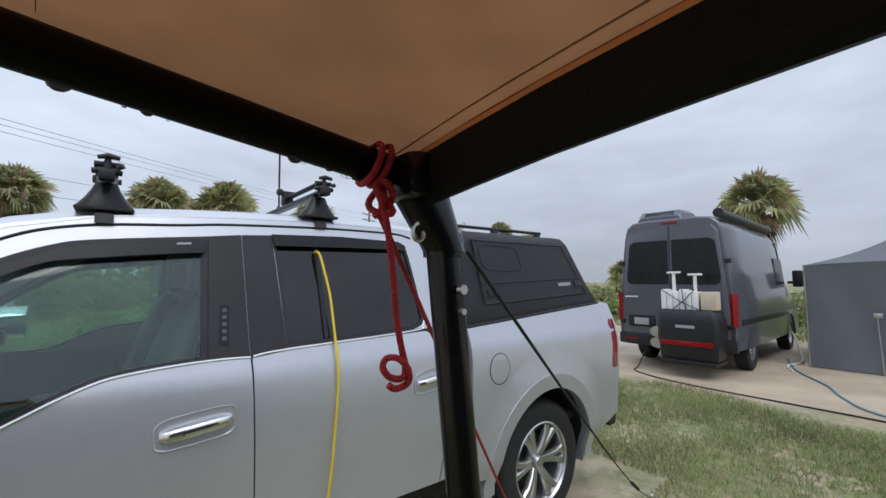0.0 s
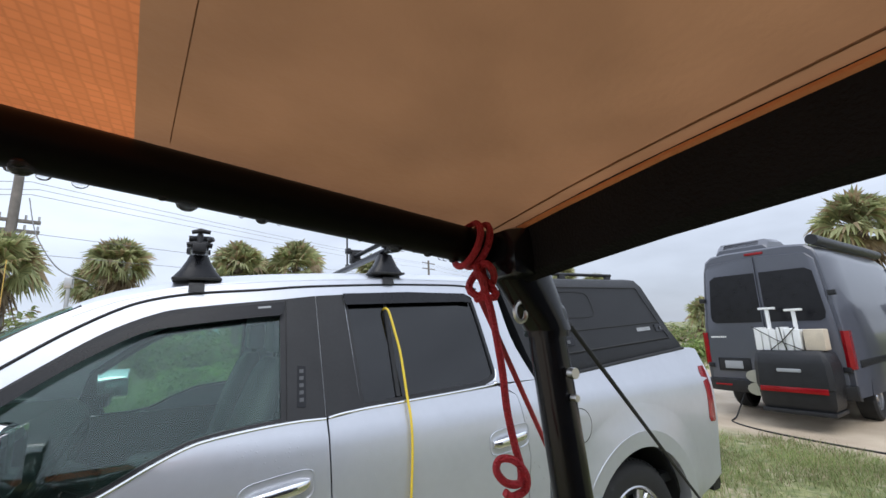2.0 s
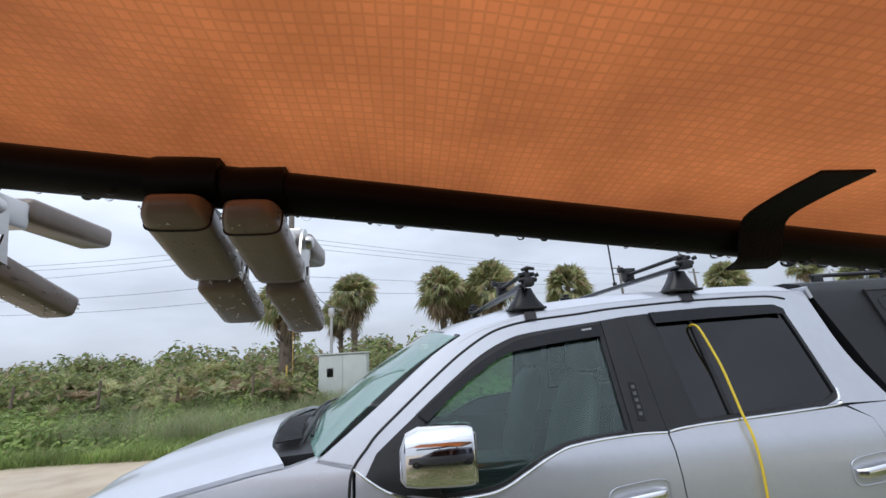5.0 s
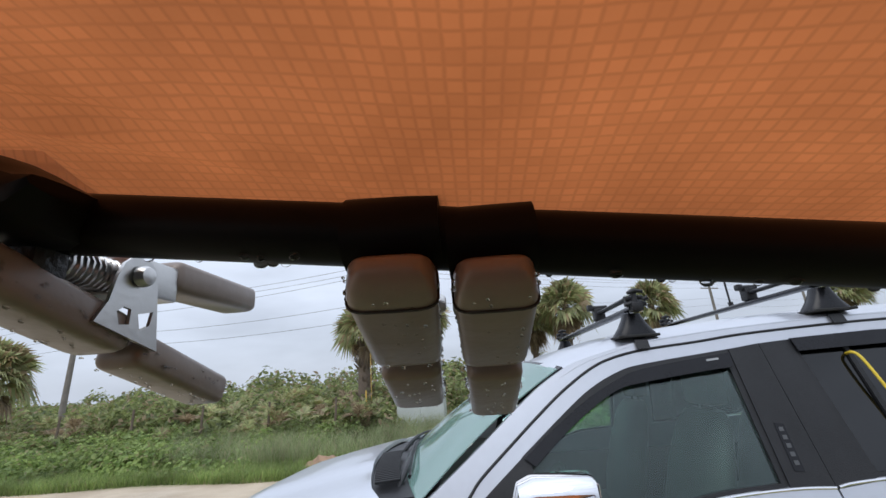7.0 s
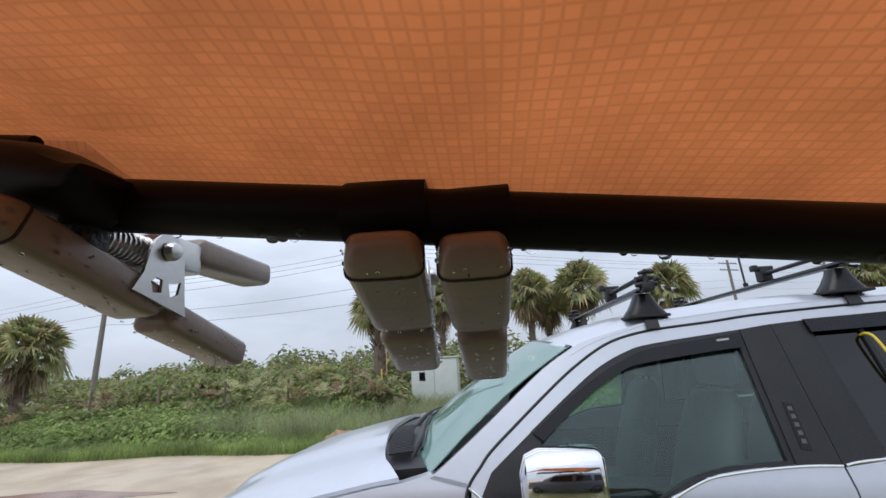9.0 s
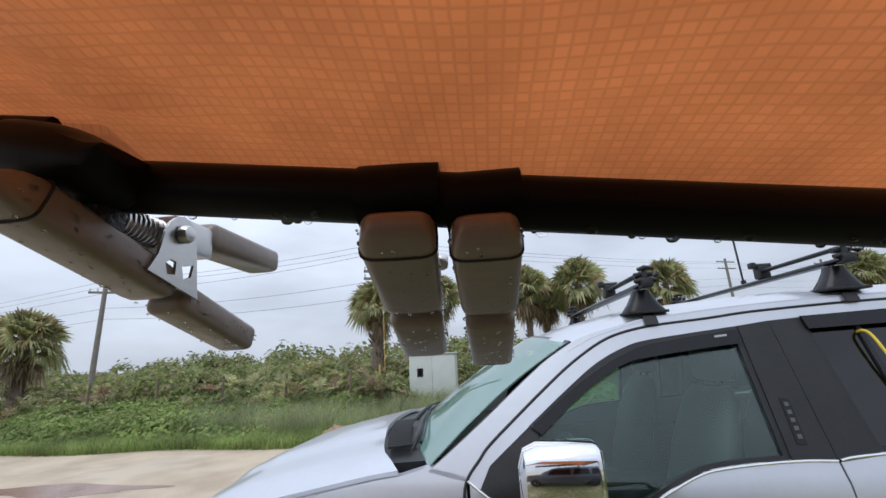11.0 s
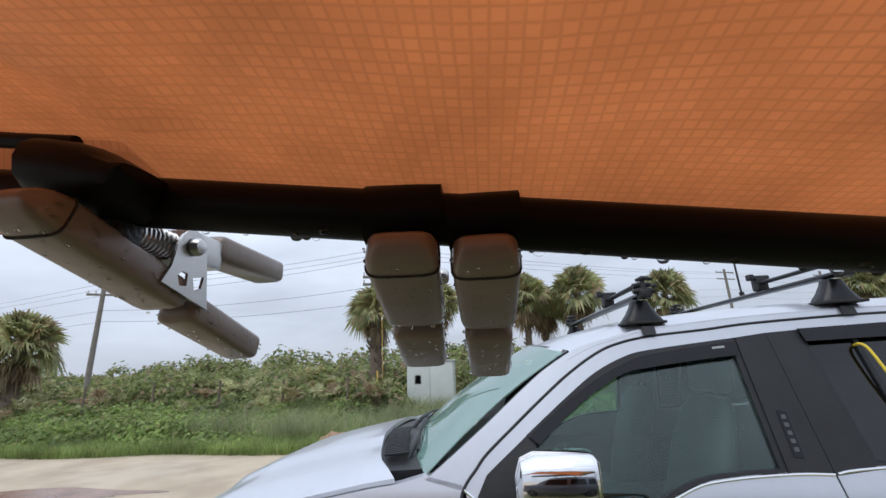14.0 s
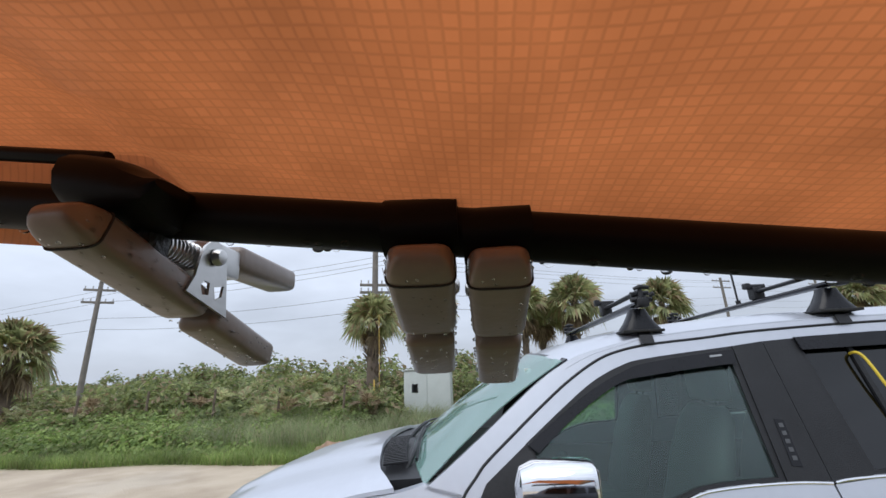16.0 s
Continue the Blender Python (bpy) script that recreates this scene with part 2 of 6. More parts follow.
GLASSR = glass_mat("privacy_glass", (0.06, 0.065, 0.07), 0.6, ior=1.65)
ORANGE = fabric_mat("orange_ripstop", (0.54, 0.164, 0.053), 0.5, 0.0056)
BROWN = fabric_mat("brown_canvas", (0.315, 0.152, 0.072), 0.37)
PIPING = mat("orange_piping", (0.6, 0.22, 0.07), 0.6, bump=0.3, bscale=400)
WEB = mat("black_webbing", (0.006, 0.0055, 0.006), 0.6, bump=0.3, bscale=500, var=0.25, spec=0.15)
TUBE = mat("black_coated_tube", (0.0035, 0.003, 0.0033), 0.42, var=0.25, scale=20, spec=0.10)
TAUPE = mat("taupe_coated_arm", (0.19, 0.147, 0.120), 0.3, var=0.1, scale=14, bump=0.1, bscale=40)
LEGBLACK = mat("black_gloss_tube", (0.006, 0.006, 0.007), 0.2, var=0.2, scale=20, spec=0.4)
ROPERED = mat("red_rope", (0.42, 0.02, 0.03), 0.7, bump=0.6, bscale=500, var=0.3, scale=60)
ROPEBLK = mat("black_rope", (0.02, 0.02, 0.02), 0.8, bump=0.6, bscale=600)
YELLOW = mat("yellow_cord", (0.72, 0.52, 0.04), 0.5, var=0.12)
WATER = bpy.data.materials.new("water_drop")
WATER.use_nodes = True
WATER.node_tree.nodes["Principled BSDF"].inputs["Transmission Weight"].default_value = 1.0
WATER.node_tree.nodes["Principled BSDF"].inputs["Roughness"].default_value = 0.02
WATER.node_tree.nodes["Principled BSDF"].inputs["IOR"].default_value = 1.33
TENT = mat("grey_tent_cloth", (0.115, 0.125, 0.14), 0.7, var=0.12, scale=2, bump=0.4, bscale=4)
BARK = mat("palm_bark", (0.15, 0.115, 0.085), 0.9, var=0.35, scale=6, bump=0.8, bscale=30)
PALMLEAF = leaf_mat("palm_leaf", (0.205, 0.24, 0.10), (0.53, 0.53, 0.27), (0.36, 0.27, 0.15), 0.25)
PALMDEAD = leaf_mat("dead_palm_leaf", (0.26, 0.19, 0.11), (0.45, 0.35, 0.22), (0.22, 0.15, 0.09), 0.3)
BUSH = leaf_mat("bush_leaf", (0.105, 0.140, 0.048), (0.34, 0.38, 0.14), (0.33, 0.25, 0.15), 0.16)
VINE = leaf_mat("vine_leaf", (0.13, 0.20, 0.05), (0.35, 0.44, 0.14), (0.30, 0.28, 0.13), 0.10)
GRASS = leaf_mat("grass_blade", (0.15, 0.20, 0.06), (0.33, 0.38, 0.15), (0.38, 0.31, 0.19), 0.25)
TALLGRASS = leaf_mat("tall_grass_blade", (0.20, 0.25, 0.10), (0.42, 0.48, 0.25), (0.40, 0.35, 0.23), 0.2)
POLEWOOD = mat("weathered_pole", (0.20, 0.18, 0.16), 0.9, var=0.25, scale=4, bump=0.5, bscale=20)
CABINET = mat("pale_green_cabinet", (0.50, 0.53, 0.50), 0.5, var=0.06, scale=3)
ROCK = mat("brown_rock", (0.30, 0.19, 0.12), 0.9, var=0.3, scale=8, bump=0.8, bscale=20)
WIRE = mat("wire", (0.20, 0.20, 0.21), 0.7)
YPOST = mat("yellow_marker", (0.65, 0.42, 0.10), 0.6)


# ---- builders ----
def part(name, bm, material, parent=None, label="", smooth=True):
    """Links a bmesh as one mesh object, under parent if there is one."""
    me = bpy.data.meshes.new(name)
    bm.normal_update()
    bm.to_mesh(me)
    bm.free()
    me.materials.append(material)
    if smooth:
        me.polygons.foreach_set("use_smooth", [True] * len(me.polygons))
        me.set_sharp_from_angle(angle=radians(38))
    ob = new(name, me)
    if parent is not None:
        ob.parent = parent
    if label:
        ob["label"] = label
    return ob


def thing(name, label, category, group="", kind="", at=(0, 0, 0)):
    ob = new(name)
    ob.empty_display_size = 0.1
    ob.location = at
    return tagged(ob, label, category, group, kind)


def box(bm, lo, hi, bevel=0.0, m=None):
    """A box between two corners, its edges rounded."""
    g = bmesh.ops.create_cube(bm, size=1.0)["verts"]
    for v in g:
        v.co = Vector([(lo[i] + hi[i]) / 2 + v.co[i] * (hi[i] - lo[i]) for i in range(3)])
    if bevel:
        es = list({e for v in g for e in v.link_edges})
        out = bmesh.ops.bevel(bm, geom=es, offset=bevel, segments=2, profile=0.6, affect="EDGES")
        g = list({v for f in out["faces"] for v in f.verts} | {v for v in g if v.is_valid})
    if m is not None:
        bmesh.ops.transform(bm, matrix=m, verts=g)
    return bm


def tube(bm, pts, r, n=10, closed=False, cap=True):
    """A round tube along points; r is one radius or one for each point."""
    pts = [Vector(p) for p in pts]
    rs = r if isinstance(r, (list, tuple)) else [r] * len(pts)
    rings, up = [], None
    for i, p in enumerate(pts):
        a = pts[i - 1] if i or closed else pts[0]
        b = pts[(i + 1) % len(pts)] if i < len(pts) - 1 or closed else pts[-1]
        d = (b - a).normalized()
        if up is None:
            up = d.orthogonal().normalized()
        up = (up - d * up.dot(d)).normalized()
        s = d.cross(up)
        rings.append([bm.verts.new(p + (up * math.cos(k * math.tau / n) + s * math.sin(k * math.tau / n)) * rs[i]) for k in range(n)])
    m = len(rings)
    for i in range(m if closed else m - 1):
        A, B = rings[i], rings[(i + 1) % m]
        for k in range(n):
            bm.faces.new((A[k], A[(k + 1) % n], B[(k + 1) % n], B[k]))
    if cap and not closed:
        bm.faces.new(rings[0][::-1]), bm.faces.new(rings[-1])
    return bm


def spline(pts, per=8):
    """Points of a smooth curve through pts."""
    P = [Vector(p) for p in pts]
    out = []
    for i in range(len(P) - 1):
        a, b, c, d = P[max(i - 1, 0)], P[i], P[i + 1], P[min(i + 2, len(P) - 1)]
        for k in range(per):
            u = k / per
            out.append(0.5 * ((2 * b) + (c - a) * u + (2 * a - 5 * b + 4 * c - d) * u * u + (3 * b - a - 3 * c + d) * u ** 3))
    return out + [P[-1]]


def grid(bm, fn, nu, nv):
    """A sheet of nu x nv cells from fn(u, v)."""
    V = [[bm.verts.new(fn(i / nu, j / nv)) for j in range(nv + 1)] for i in range(nu + 1)]
    for i in range(nu):
        for j in range(nv):
            bm.faces.new((V[i][j], V[i + 1][j], V[i + 1][j + 1], V[i][j + 1]))
    return bm


def thicken(bm, d):
    """Gives a sheet depth, d along its reversed normals."""
    bm.normal_update()
    bmesh.ops.solidify(bm, geom=bm.faces[:], thickness=d)
    return bm


def loft(bm, rings, cap=True):
    V = [[bm.verts.new(p) for p in r] for r in rings]
    n = len(V[0])
    for a, b in zip(V, V[1:]):
        for k in range(n):
            bm.faces.new((a[k], a[(k + 1) % n], b[(k + 1) % n], b[k]))
    if cap:
        bm.faces.new(V[0][::-1]), bm.faces.new(V[-1])
    return bm


def revolve(bm, profile, n=48, axis="y", centre=(0, 0, 0)):
    """Turns a profile of (radius, along) round an axis."""
    rings = []
    for r, a in profile:
        ring = []
        for k in range(n):
            c, s = math.cos(k * math.tau / n) * r, math.sin(k * math.tau / n) * r
            q = {"y": (c, a, s), "z": (c, s, a), "x": (a, c, s)}[axis]
            ring.append(bm.verts.new(Vector(q) + Vector(centre)))
        rings.append(ring)
    for a, b in zip(rings, rings[1:]):
        for k in range(n):
            bm.faces.new((a[k], a[(k + 1) % n], b[(k + 1) % n], b[k]))
    bmesh.ops.recalc_face_normals(bm, faces=bm.faces[:])
    return bm


def mesh_of(name, verts, faces, material, parent=None, label=""):
    me = bpy.data.meshes.new(name)
    me.from_pydata(verts, [], faces)
    me.materials.append(material)
    ob = new(name, me)
    if parent is not None:
        ob.parent = parent
    if label:
        ob["label"] = label
    return ob


# ---- ground ----
def smooth_step(x, a, b):
    t = np.clip((x - a) / (b - a), 0, 1)
    return t * t * (3 - 2 * t)


def ground_z(x, y):
    """The lie of the land: flat by the vehicles, a low dune bank beyond the road."""
    bank = smooth_step(y, 8.5, 16) * (0.55 + 0.25 * np.sin(x * 0.31 + 1) * np.cos(y * 0.17))
    return bank * smooth_step(-x, -45, -20) * (1 - smooth_step(y, 60, 150))


xs = np.concatenate([[-3000, -900, -300, -120], np.arange(-60, 61, 1.0), [120, 300, 900, 3000]])
ys = np.concatenate([[-3000, -900, -300, -80], np.arange(-30, 61, 1.0), [120, 300, 900, 3000]])
gx, gy = np.meshgrid(xs, ys, indexing="ij")
gz = ground_z(gx, gy)
nx, ny = len(xs), len(ys)
gv = np.stack([gx, gy, gz], -1).reshape(-1, 3)
gf = [(i * ny + j, (i + 1) * ny + j, (i + 1) * ny + j + 1, i * ny + j + 1) for i in range(nx - 1) for j in range(ny - 1)]


def ground_mat():
    """Patchy grass over pale sand; a wet sandy track crosses it."""
    m = bpy.data.materials.new("grass_and_sand")
    m.use_nodes = True
    n, l = m.node_tree.nodes, m.node_tree.links
    p = n["Principled BSDF"]
    tc = n.new("ShaderNodeTexCoord")
    sp = n.new("ShaderNodeSeparateXYZ")
    l.new(tc.outputs["Object"], sp.inputs[0])

    def noise_of(s, d=5):
        a = n.new("ShaderNodeTexNoise")
        a.inputs["Scale"].default_value, a.inputs["Detail"].default_value = s, d
        l.new(tc.outputs["Object"], a.inputs["Vector"])
        return a.outputs["Fac"]

    def math_of(op, a, b):
        q = n.new("ShaderNodeMath")
        q.operation = op
        for s, v in zip(q.inputs, (a, b)):
            if isinstance(v, (int, float)):
                s.default_value = v
            else:
                l.new(v, s)
        return q.outputs[0]

    def step(v, a, b):
        r = n.new("ShaderNodeMapRange")
        r.inputs["From Min"].default_value, r.inputs["From Max"].default_value = a, b
        l.new(v, r.inputs["Value"])
        return r.outputs[0]

    wob = math_of("MULTIPLY", math_of("SUBTRACT", noise_of(0.7), 0.5), 1.2)
    x, y = math_of("ADD", sp.outputs["X"], wob), math_of("ADD", sp.outputs["Y"], math_of("MULTIPLY", wob, 0.5))
    road = math_of("MULTIPLY", step(y, 3.2, 4.0), step(y, 7.85, 7.5))
    pad = math_of("MULTIPLY", math_of("MULTIPLY", step(x, 6.1, 6.7), step(x, 15.5, 13.5)), step(y, 8.0, 7.0))
    front = math_of("MULTIPLY", step(x, -2.6, -3.6), step(y, 7.85, 7.5))
    sandy = math_of("MAXIMUM", math_of("MAXIMUM", road, pad), front)
    mottle = math_of("ADD", math_of("MULTIPLY", noise_of(1.3, 6), 0.55), math_of("MULTIPLY", noise_of(8, 8), 0.45))
    bare = math_of("MULTIPLY", step(mottle, 0.50, 0.62), 0.8)
    under = math_of("MULTIPLY", math_of("MULTIPLY", step(x, 0.0, 1.4), step(x, 4.2, 2.4)), step(y, -1.8, 0.4))
    sandy = math_of("MAXIMUM", sandy, math_of("MAXIMUM", bare, math_of("MULTIPLY", under, step(noise_of(2.2, 6), 0.35, 0.6))))
    mx = n.new("ShaderNodeMix")
    mx.data_type = "RGBA"
    gr = n.new("ShaderNodeValToRGB")
    gr.color_ramp.elements[0].color, gr.color_ramp.elements[1].color = (0.10, 0.125, 0.038, 1), (0.24, 0.24, 0.10, 1)
    gr.color_ramp.elements[0].position, gr.color_ramp.elements[1].position = 0.35, 0.65
    l.new(noise_of(9, 6), gr.inputs["Fac"])
    sa = n.new("ShaderNodeValToRGB")
    sa.color_ramp.elements[0].color, sa.color_ramp.elements[1].color = (0.38, 0.30, 0.215, 1), (0.50, 0.41, 0.30, 1)
    sa.color_ramp.elements[0].position, sa.color_ramp.elements[1].position = 0.36, 0.62
    l.new(noise_of(1.1, 8), sa.inputs["Fac"])
    l.new(sandy, mx.inputs["Factor"]), l.new(gr.outputs[0], mx.inputs["A"]), l.new(sa.outputs[0], mx.inputs["B"])
    l.new(mx.outputs["Result"], p.inputs["Base Color"])
    rg = math_of("MULTIPLY_ADD", step(noise_of(0.55, 3), 0.5, 0.62), -0.35)
    rg.node.inputs[2].default_value = 0.8
    l.new(rg, p.inputs["Roughness"])
    bu = n.new("ShaderNodeBump")
    bu.inputs["Strength"].default_value, bu.inputs["Distance"].default_value = 0.6, 0.03
    l.new(noise_of(25, 6), bu.inputs["Height"]), l.new(bu.outputs[0], p.inputs["Normal"])
    return m


ground = mesh_of("ground", gv.tolist(), gf, ground_mat())
tagged(ground, "patchy green grass and wet pale sand", "ground", kind="structure")

# ---- the pickup truck ----
SIDE_Z = [0.40, 0.55, 0.80, 1.00, 1.15, 1.24, 1.31, 1.95]
SIDE_Y = [0.06, 0.00, -0.02, -0.035, -0.035, -0.025, 0.0, 0.23]
WIDE = 2.0


def side(z):
    return float(np.interp(z, SIDE_Z, SIDE_Y))


def panel(outer, holes=(), off=0.0, deep=0.02, far=False, flat=None):
    """A body panel from its outline in x and z, curved with the truck's side; off stands proud, deep is its thickness."""
    bm = bmesh.new()
    edges = []
    for loop in (outer, *holes):
        vs = [bm.verts.new((x, 0, z)) for x, z in loop]
        edges += [bm.edges.new((vs[i], vs[(i + 1) % len(vs)])) for i in range(len(vs))]
    bmesh.ops.triangle_fill(bm, use_beauty=True, edges=edges, normal=(0, -1, 0))
    for z in SIDE_Z[1:-1] + [1.08, 1.2, 1.275]:
        bmesh.ops.bisect_plane(bm, geom=bm.verts[:] + bm.edges[:] + bm.faces[:], plane_co=(0, 0, z), plane_no=(0, 0, 1))
    bmesh.ops.recalc_face_normals(bm, faces=bm.faces[:])
    bm.normal_update()
    if sum(f.normal.y * f.calc_area() for f in bm.faces) > 0:
        bmesh.ops.reverse_faces(bm, faces=bm.faces[:])
    rim = [e for e in bm.edges if e.is_boundary]
    front = bm.faces[:]
    ext = bmesh.ops.extrude_face_region(bm, geom=bm.faces[:])
    back = [v for v in ext["geom"] if isinstance(v, bmesh.types.BMVert)]
    for v in back:
        v.co.y += deep
    for v in bm.verts:
        v.co.y += (side(v.co.z) if flat is None else flat) - off
    bmesh.ops.recalc_face_normals(bm, faces=bm.faces[:])
    if far:
        for v in bm.verts:
            v.co.y = WIDE - v.co.y
        bmesh.ops.reverse_faces(bm, faces=bm.faces[:])
    return bm


def strip(pts, w, off=0.004, far=False, r=None):
    """A trim line along the truck's side."""
    bm = bmesh.new()
    P = [Vector((x, side(z) - off, z)) for x, z in [(p.x, p.z) for p in spline([(x, 0, z) for x, z in pts], 5)]]
    tube(bm, P, w / 2, 8)
    if far:
        for v in bm.verts:
            v.co.y = WIDE - v.co.y
        bmesh.ops.reverse_faces(bm, faces=bm.faces[:])
    return bm


def curve2(pts, per=5):
    return [(p.x, p.z) for p in spline([(x, 0, z) for x, z in pts], per)]


def cup_outline(cx, cz, w, hgt=0.055, n_=28):
    """The outline of a door handle's recess: long, with chamfered ends, rising a little to the rear."""
    o = []
    for a in np.linspace(0, math.tau, n_, endpoint=False):
        c, s = math.copysign(abs(math.cos(a)) ** 0.34, math.cos(a)), math.copysign(abs(math.sin(a)) ** 0.42, math.sin(a))
        o.append((cx + w * c, cz + hgt * s * (1 - 0.10 * abs(c) ** 3) + 0.012 * c))
    return o


truck = thing("pickup_truck", "wet silver four-door pickup truck with black bed cap, parked on grass", "truck")
DRIP = [(-1.335, 1.10), (-1.332, 1.235), (-1.313, 1.290), (-1.271, 1.340), (-1.227, 1.390), (-1.114, 1.483), (-0.993, 1.580), (-0.864, 1.677), (-0.733, 1.757), (-0.63, 1.797), (-0.483, 1.824), (-0.247, 1.843), (-0.05, 1.862), (0.30, 1.879), (0.54, 1.885), (0.80, 1.884), (0.90, 1.865)]
FWIN = curve2([(-1.066, 1.452), (-0.88, 1.592), (-0.751, 1.680), (-0.622, 1.739), (-0.502, 1.766), (-0.14, 1.803)], 4) + [(-0.150, 1.318)] + curve2([(-0.355, 1.302), (-0.47, 1.284), (-0.60, 1.233), (-0.70, 1.182), (-0.80, 1.155), (-0.98, 1.15)], 4) + [(-1.15, 1.18), (-1.10, 1.34)]
RWIN = [(0.122, 1.824)] + curve2([(0.45, 1.836), (0.78, 1.832), (0.84, 1.812), (0.862, 1.76), (0.885, 1.44), (0.872, 1.39), (0.80, 1.362)], 4) + [(0.15, 1.33)]
belt = curve2([(0.0, 1.31), (-0.16, 1.312), (-0.355, 1.298), (-0.47, 1.28), (-0.60, 1.228), (-0.70, 1.177), (-0.80, 1.15), (-0.98, 1.145), (-1.15, 1.17), (-1.31, 1.27)], 4)
ROOFX = [-0.86, -0.75, -0.485, -0.2, 0.0, 0.36, 0.8, 1.0, 1.04]
ROOFZ = [1.765, 1.82, 1.888, 1.915, 1.928, 1.943, 1.945, 1.935, 1.90]


def roof_edge(x):
    return float(np.interp(x, ROOFX, ROOFZ))


APOST = [(-1.47, 1.308), (-1.40, 1.358), (-1.221, 1.495), (-1.103, 1.590), (-0.977, 1.687), (-0.87, 1.752), (-0.78, 1.794), (-0.62, 1.834), (-0.485, 1.860), (-0.2, 1.886), (0.0, 1.899), (0.36, 1.914), (0.8, 1.916), (1.0, 1.904)]
upper = curve2(APOST, 3) + curve2([(1.03, 1.90), (1.05, 1.60), (1.12, 1.40), (1.145, 1.362)], 4) + [(0.90, 1.365), (0.15, 1.322), (0.0, 1.312)] + belt[1:] + [(-1.40, 1.29)]
for far in (False, True):
    part("cab_frame", panel(upper, [FWIN, RWIN], 0.0, 0.045, far), SILVER, truck)
    cups = [] if far else [cup_outline(-0.182, 1.085, 0.128)], [] if far else [cup_outline(0.896, 1.107, 0.118)]
    front_door = part("front_door", panel(belt + [(-1.31, 1.0), (-1.29, 0.62), (-1.25, 0.56), (0.03, 0.56), (0.025, 0.8), (0.006, 1.2)], cups[0], 0.003, 0.05, far), SILVER, truck, "silver front door with chrome pull handle")
    rear_door = part("rear_door", panel([(0.012, 1.2), (0.008, 1.306), (0.15, 1.322), (0.88, 1.352), (0.98, 1.30), (1.02, 1.0), (1.0, 0.8), (0.96, 0.56), (0.036, 0.56), (0.031, 0.8)], cups[1], 0.003, 0.05, far), SILVER, truck, "silver rear door with chrome pull handle")
    if not far:
        near_front, near_rear = front_door, rear_door
    part("cab_corner", panel([(0.985, 1.30), (0.90, 1.355), (1.145, 1.36), (1.15, 0.56), (0.97, 0.56), (1.008, 0.8), (1.026, 1.0)], (), 0.0, 0.05, far), SILVER, truck)
    part("drip_moulding", strip(DRIP, 0.012, 0.0, far), BLACKPL, truck)
    part("belt_moulding", strip(belt[::3] + [belt[-1]], 0.013, 0.002, far), CHROME, front_door)
    part("belt_moulding", strip([(0.01, 1.312), (0.15, 1.327), (0.80, 1.357), (0.872, 1.385), (0.89, 1.43)], 0.013, 0.002, far), CHROME, rear_door)
    # door window: black surround, clear glass, wind deflector
    inner = curve2([(-1.03, 1.43), (-0.88, 1.560), (-0.75, 1.648), (-0.63, 1.708), (-0.50, 1.738), (-0.165, 1.772)], 4) + [(-0.172, 1.328)] + curve2([(-0.355, 1.315), (-0.47, 1.297), (-0.60, 1.247), (-0.70, 1.197), (-0.80, 1.17), (-0.98, 1.165)], 4) + [(-1.035, 1.30)]
    part("window_surround", panel(FWIN, [inner], 0.0, 0.03, far), BLACKPL, front_door)
    part("window_glass", panel(inner, (), -0.012, 0.004, far), GLASSF, front_door, "rain-streaked clear green glass").visible_shadow = False
    part("sail_panel", panel([(-1.272, 1.248), (-1.231, 1.322), (-1.166, 1.373), (-1.066, 1.450), (-1.035, 1.425), (-1.02, 1.17), (-1.16, 1.172)], (), 0.004, 0.03, far), BLACKPL, front_door)
    vis = curve2([(-1.058, 1.452), (-0.885, 1.572), (-0.759, 1.650), (-0.632, 1.710), (-0.509, 1.747), (-0.15, 1.789)], 4) + [(-0.156, 1.738)] + curve2([(-0.17, 1.730), (-0.30, 1.719), (-0.524, 1.694), (-0.641, 1.672), (-0.768, 1.604), (-0.894, 1.520), (-1.02, 1.422)], 4)
    deflector = part("wind_deflector", panel(vis, (), 0.020, 0.010, far), BLACKGLOSS, front_door)
    part("label_bar", panel([(-0.205, 1.763), (-0.255, 1.759), (-0.255, 1.767), (-0.205, 1.771)], (), 0.022, 0.002, far), GREYPRINT, deflector)
    part("pillar_cover", panel([(-0.150, 1.318), (-0.14, 1.803), (-0.0120, 1.818), (-0.0015, 1.314)], (), 0.006, 0.02, far), BLACKPL, front_door)
    part("pillar_cover", panel([(0.0015, 1.314), (-0.0090, 1.818), (0.118, 1.826), (0.148, 1.332)], (), 0.006, 0.02, far), BLACKPL, rear_door)
    rin = [(0.135, 1.81)] + curve2([(0.45, 1.822), (0.77, 1.818), (0.822, 1.80), (0.845, 1.755), (0.868, 1.45), (0.855, 1.405), (0.79, 1.38)], 4) + [(0.165, 1.347)]
    part("window_surround", panel(RWIN, [rin], 0.0, 0.03, far), BLACKPL, rear_door)
    part("window_glass", panel(rin, (), -0.010, 0.004, far), GLASSR, rear_door, "dark tinted privacy glass").visible_shadow = False
    part("window_divider", panel([(0.318, 1.815), (0.336, 1.816), (0.338, 1.36), (0.318, 1.359)], (), 0.0, 0.02, far), BLACKPL, rear_door)
    part("wind_deflector", panel([(0.116, 1.830), (0.45, 1.842), (0.80, 1.838), (0.842, 1.815), (0.840, 1.785), (0.78, 1.792), (0.45, 1.785), (0.124, 1.776)], (), 0.020, 0.010, far), BLACKGLOSS, rear_door)

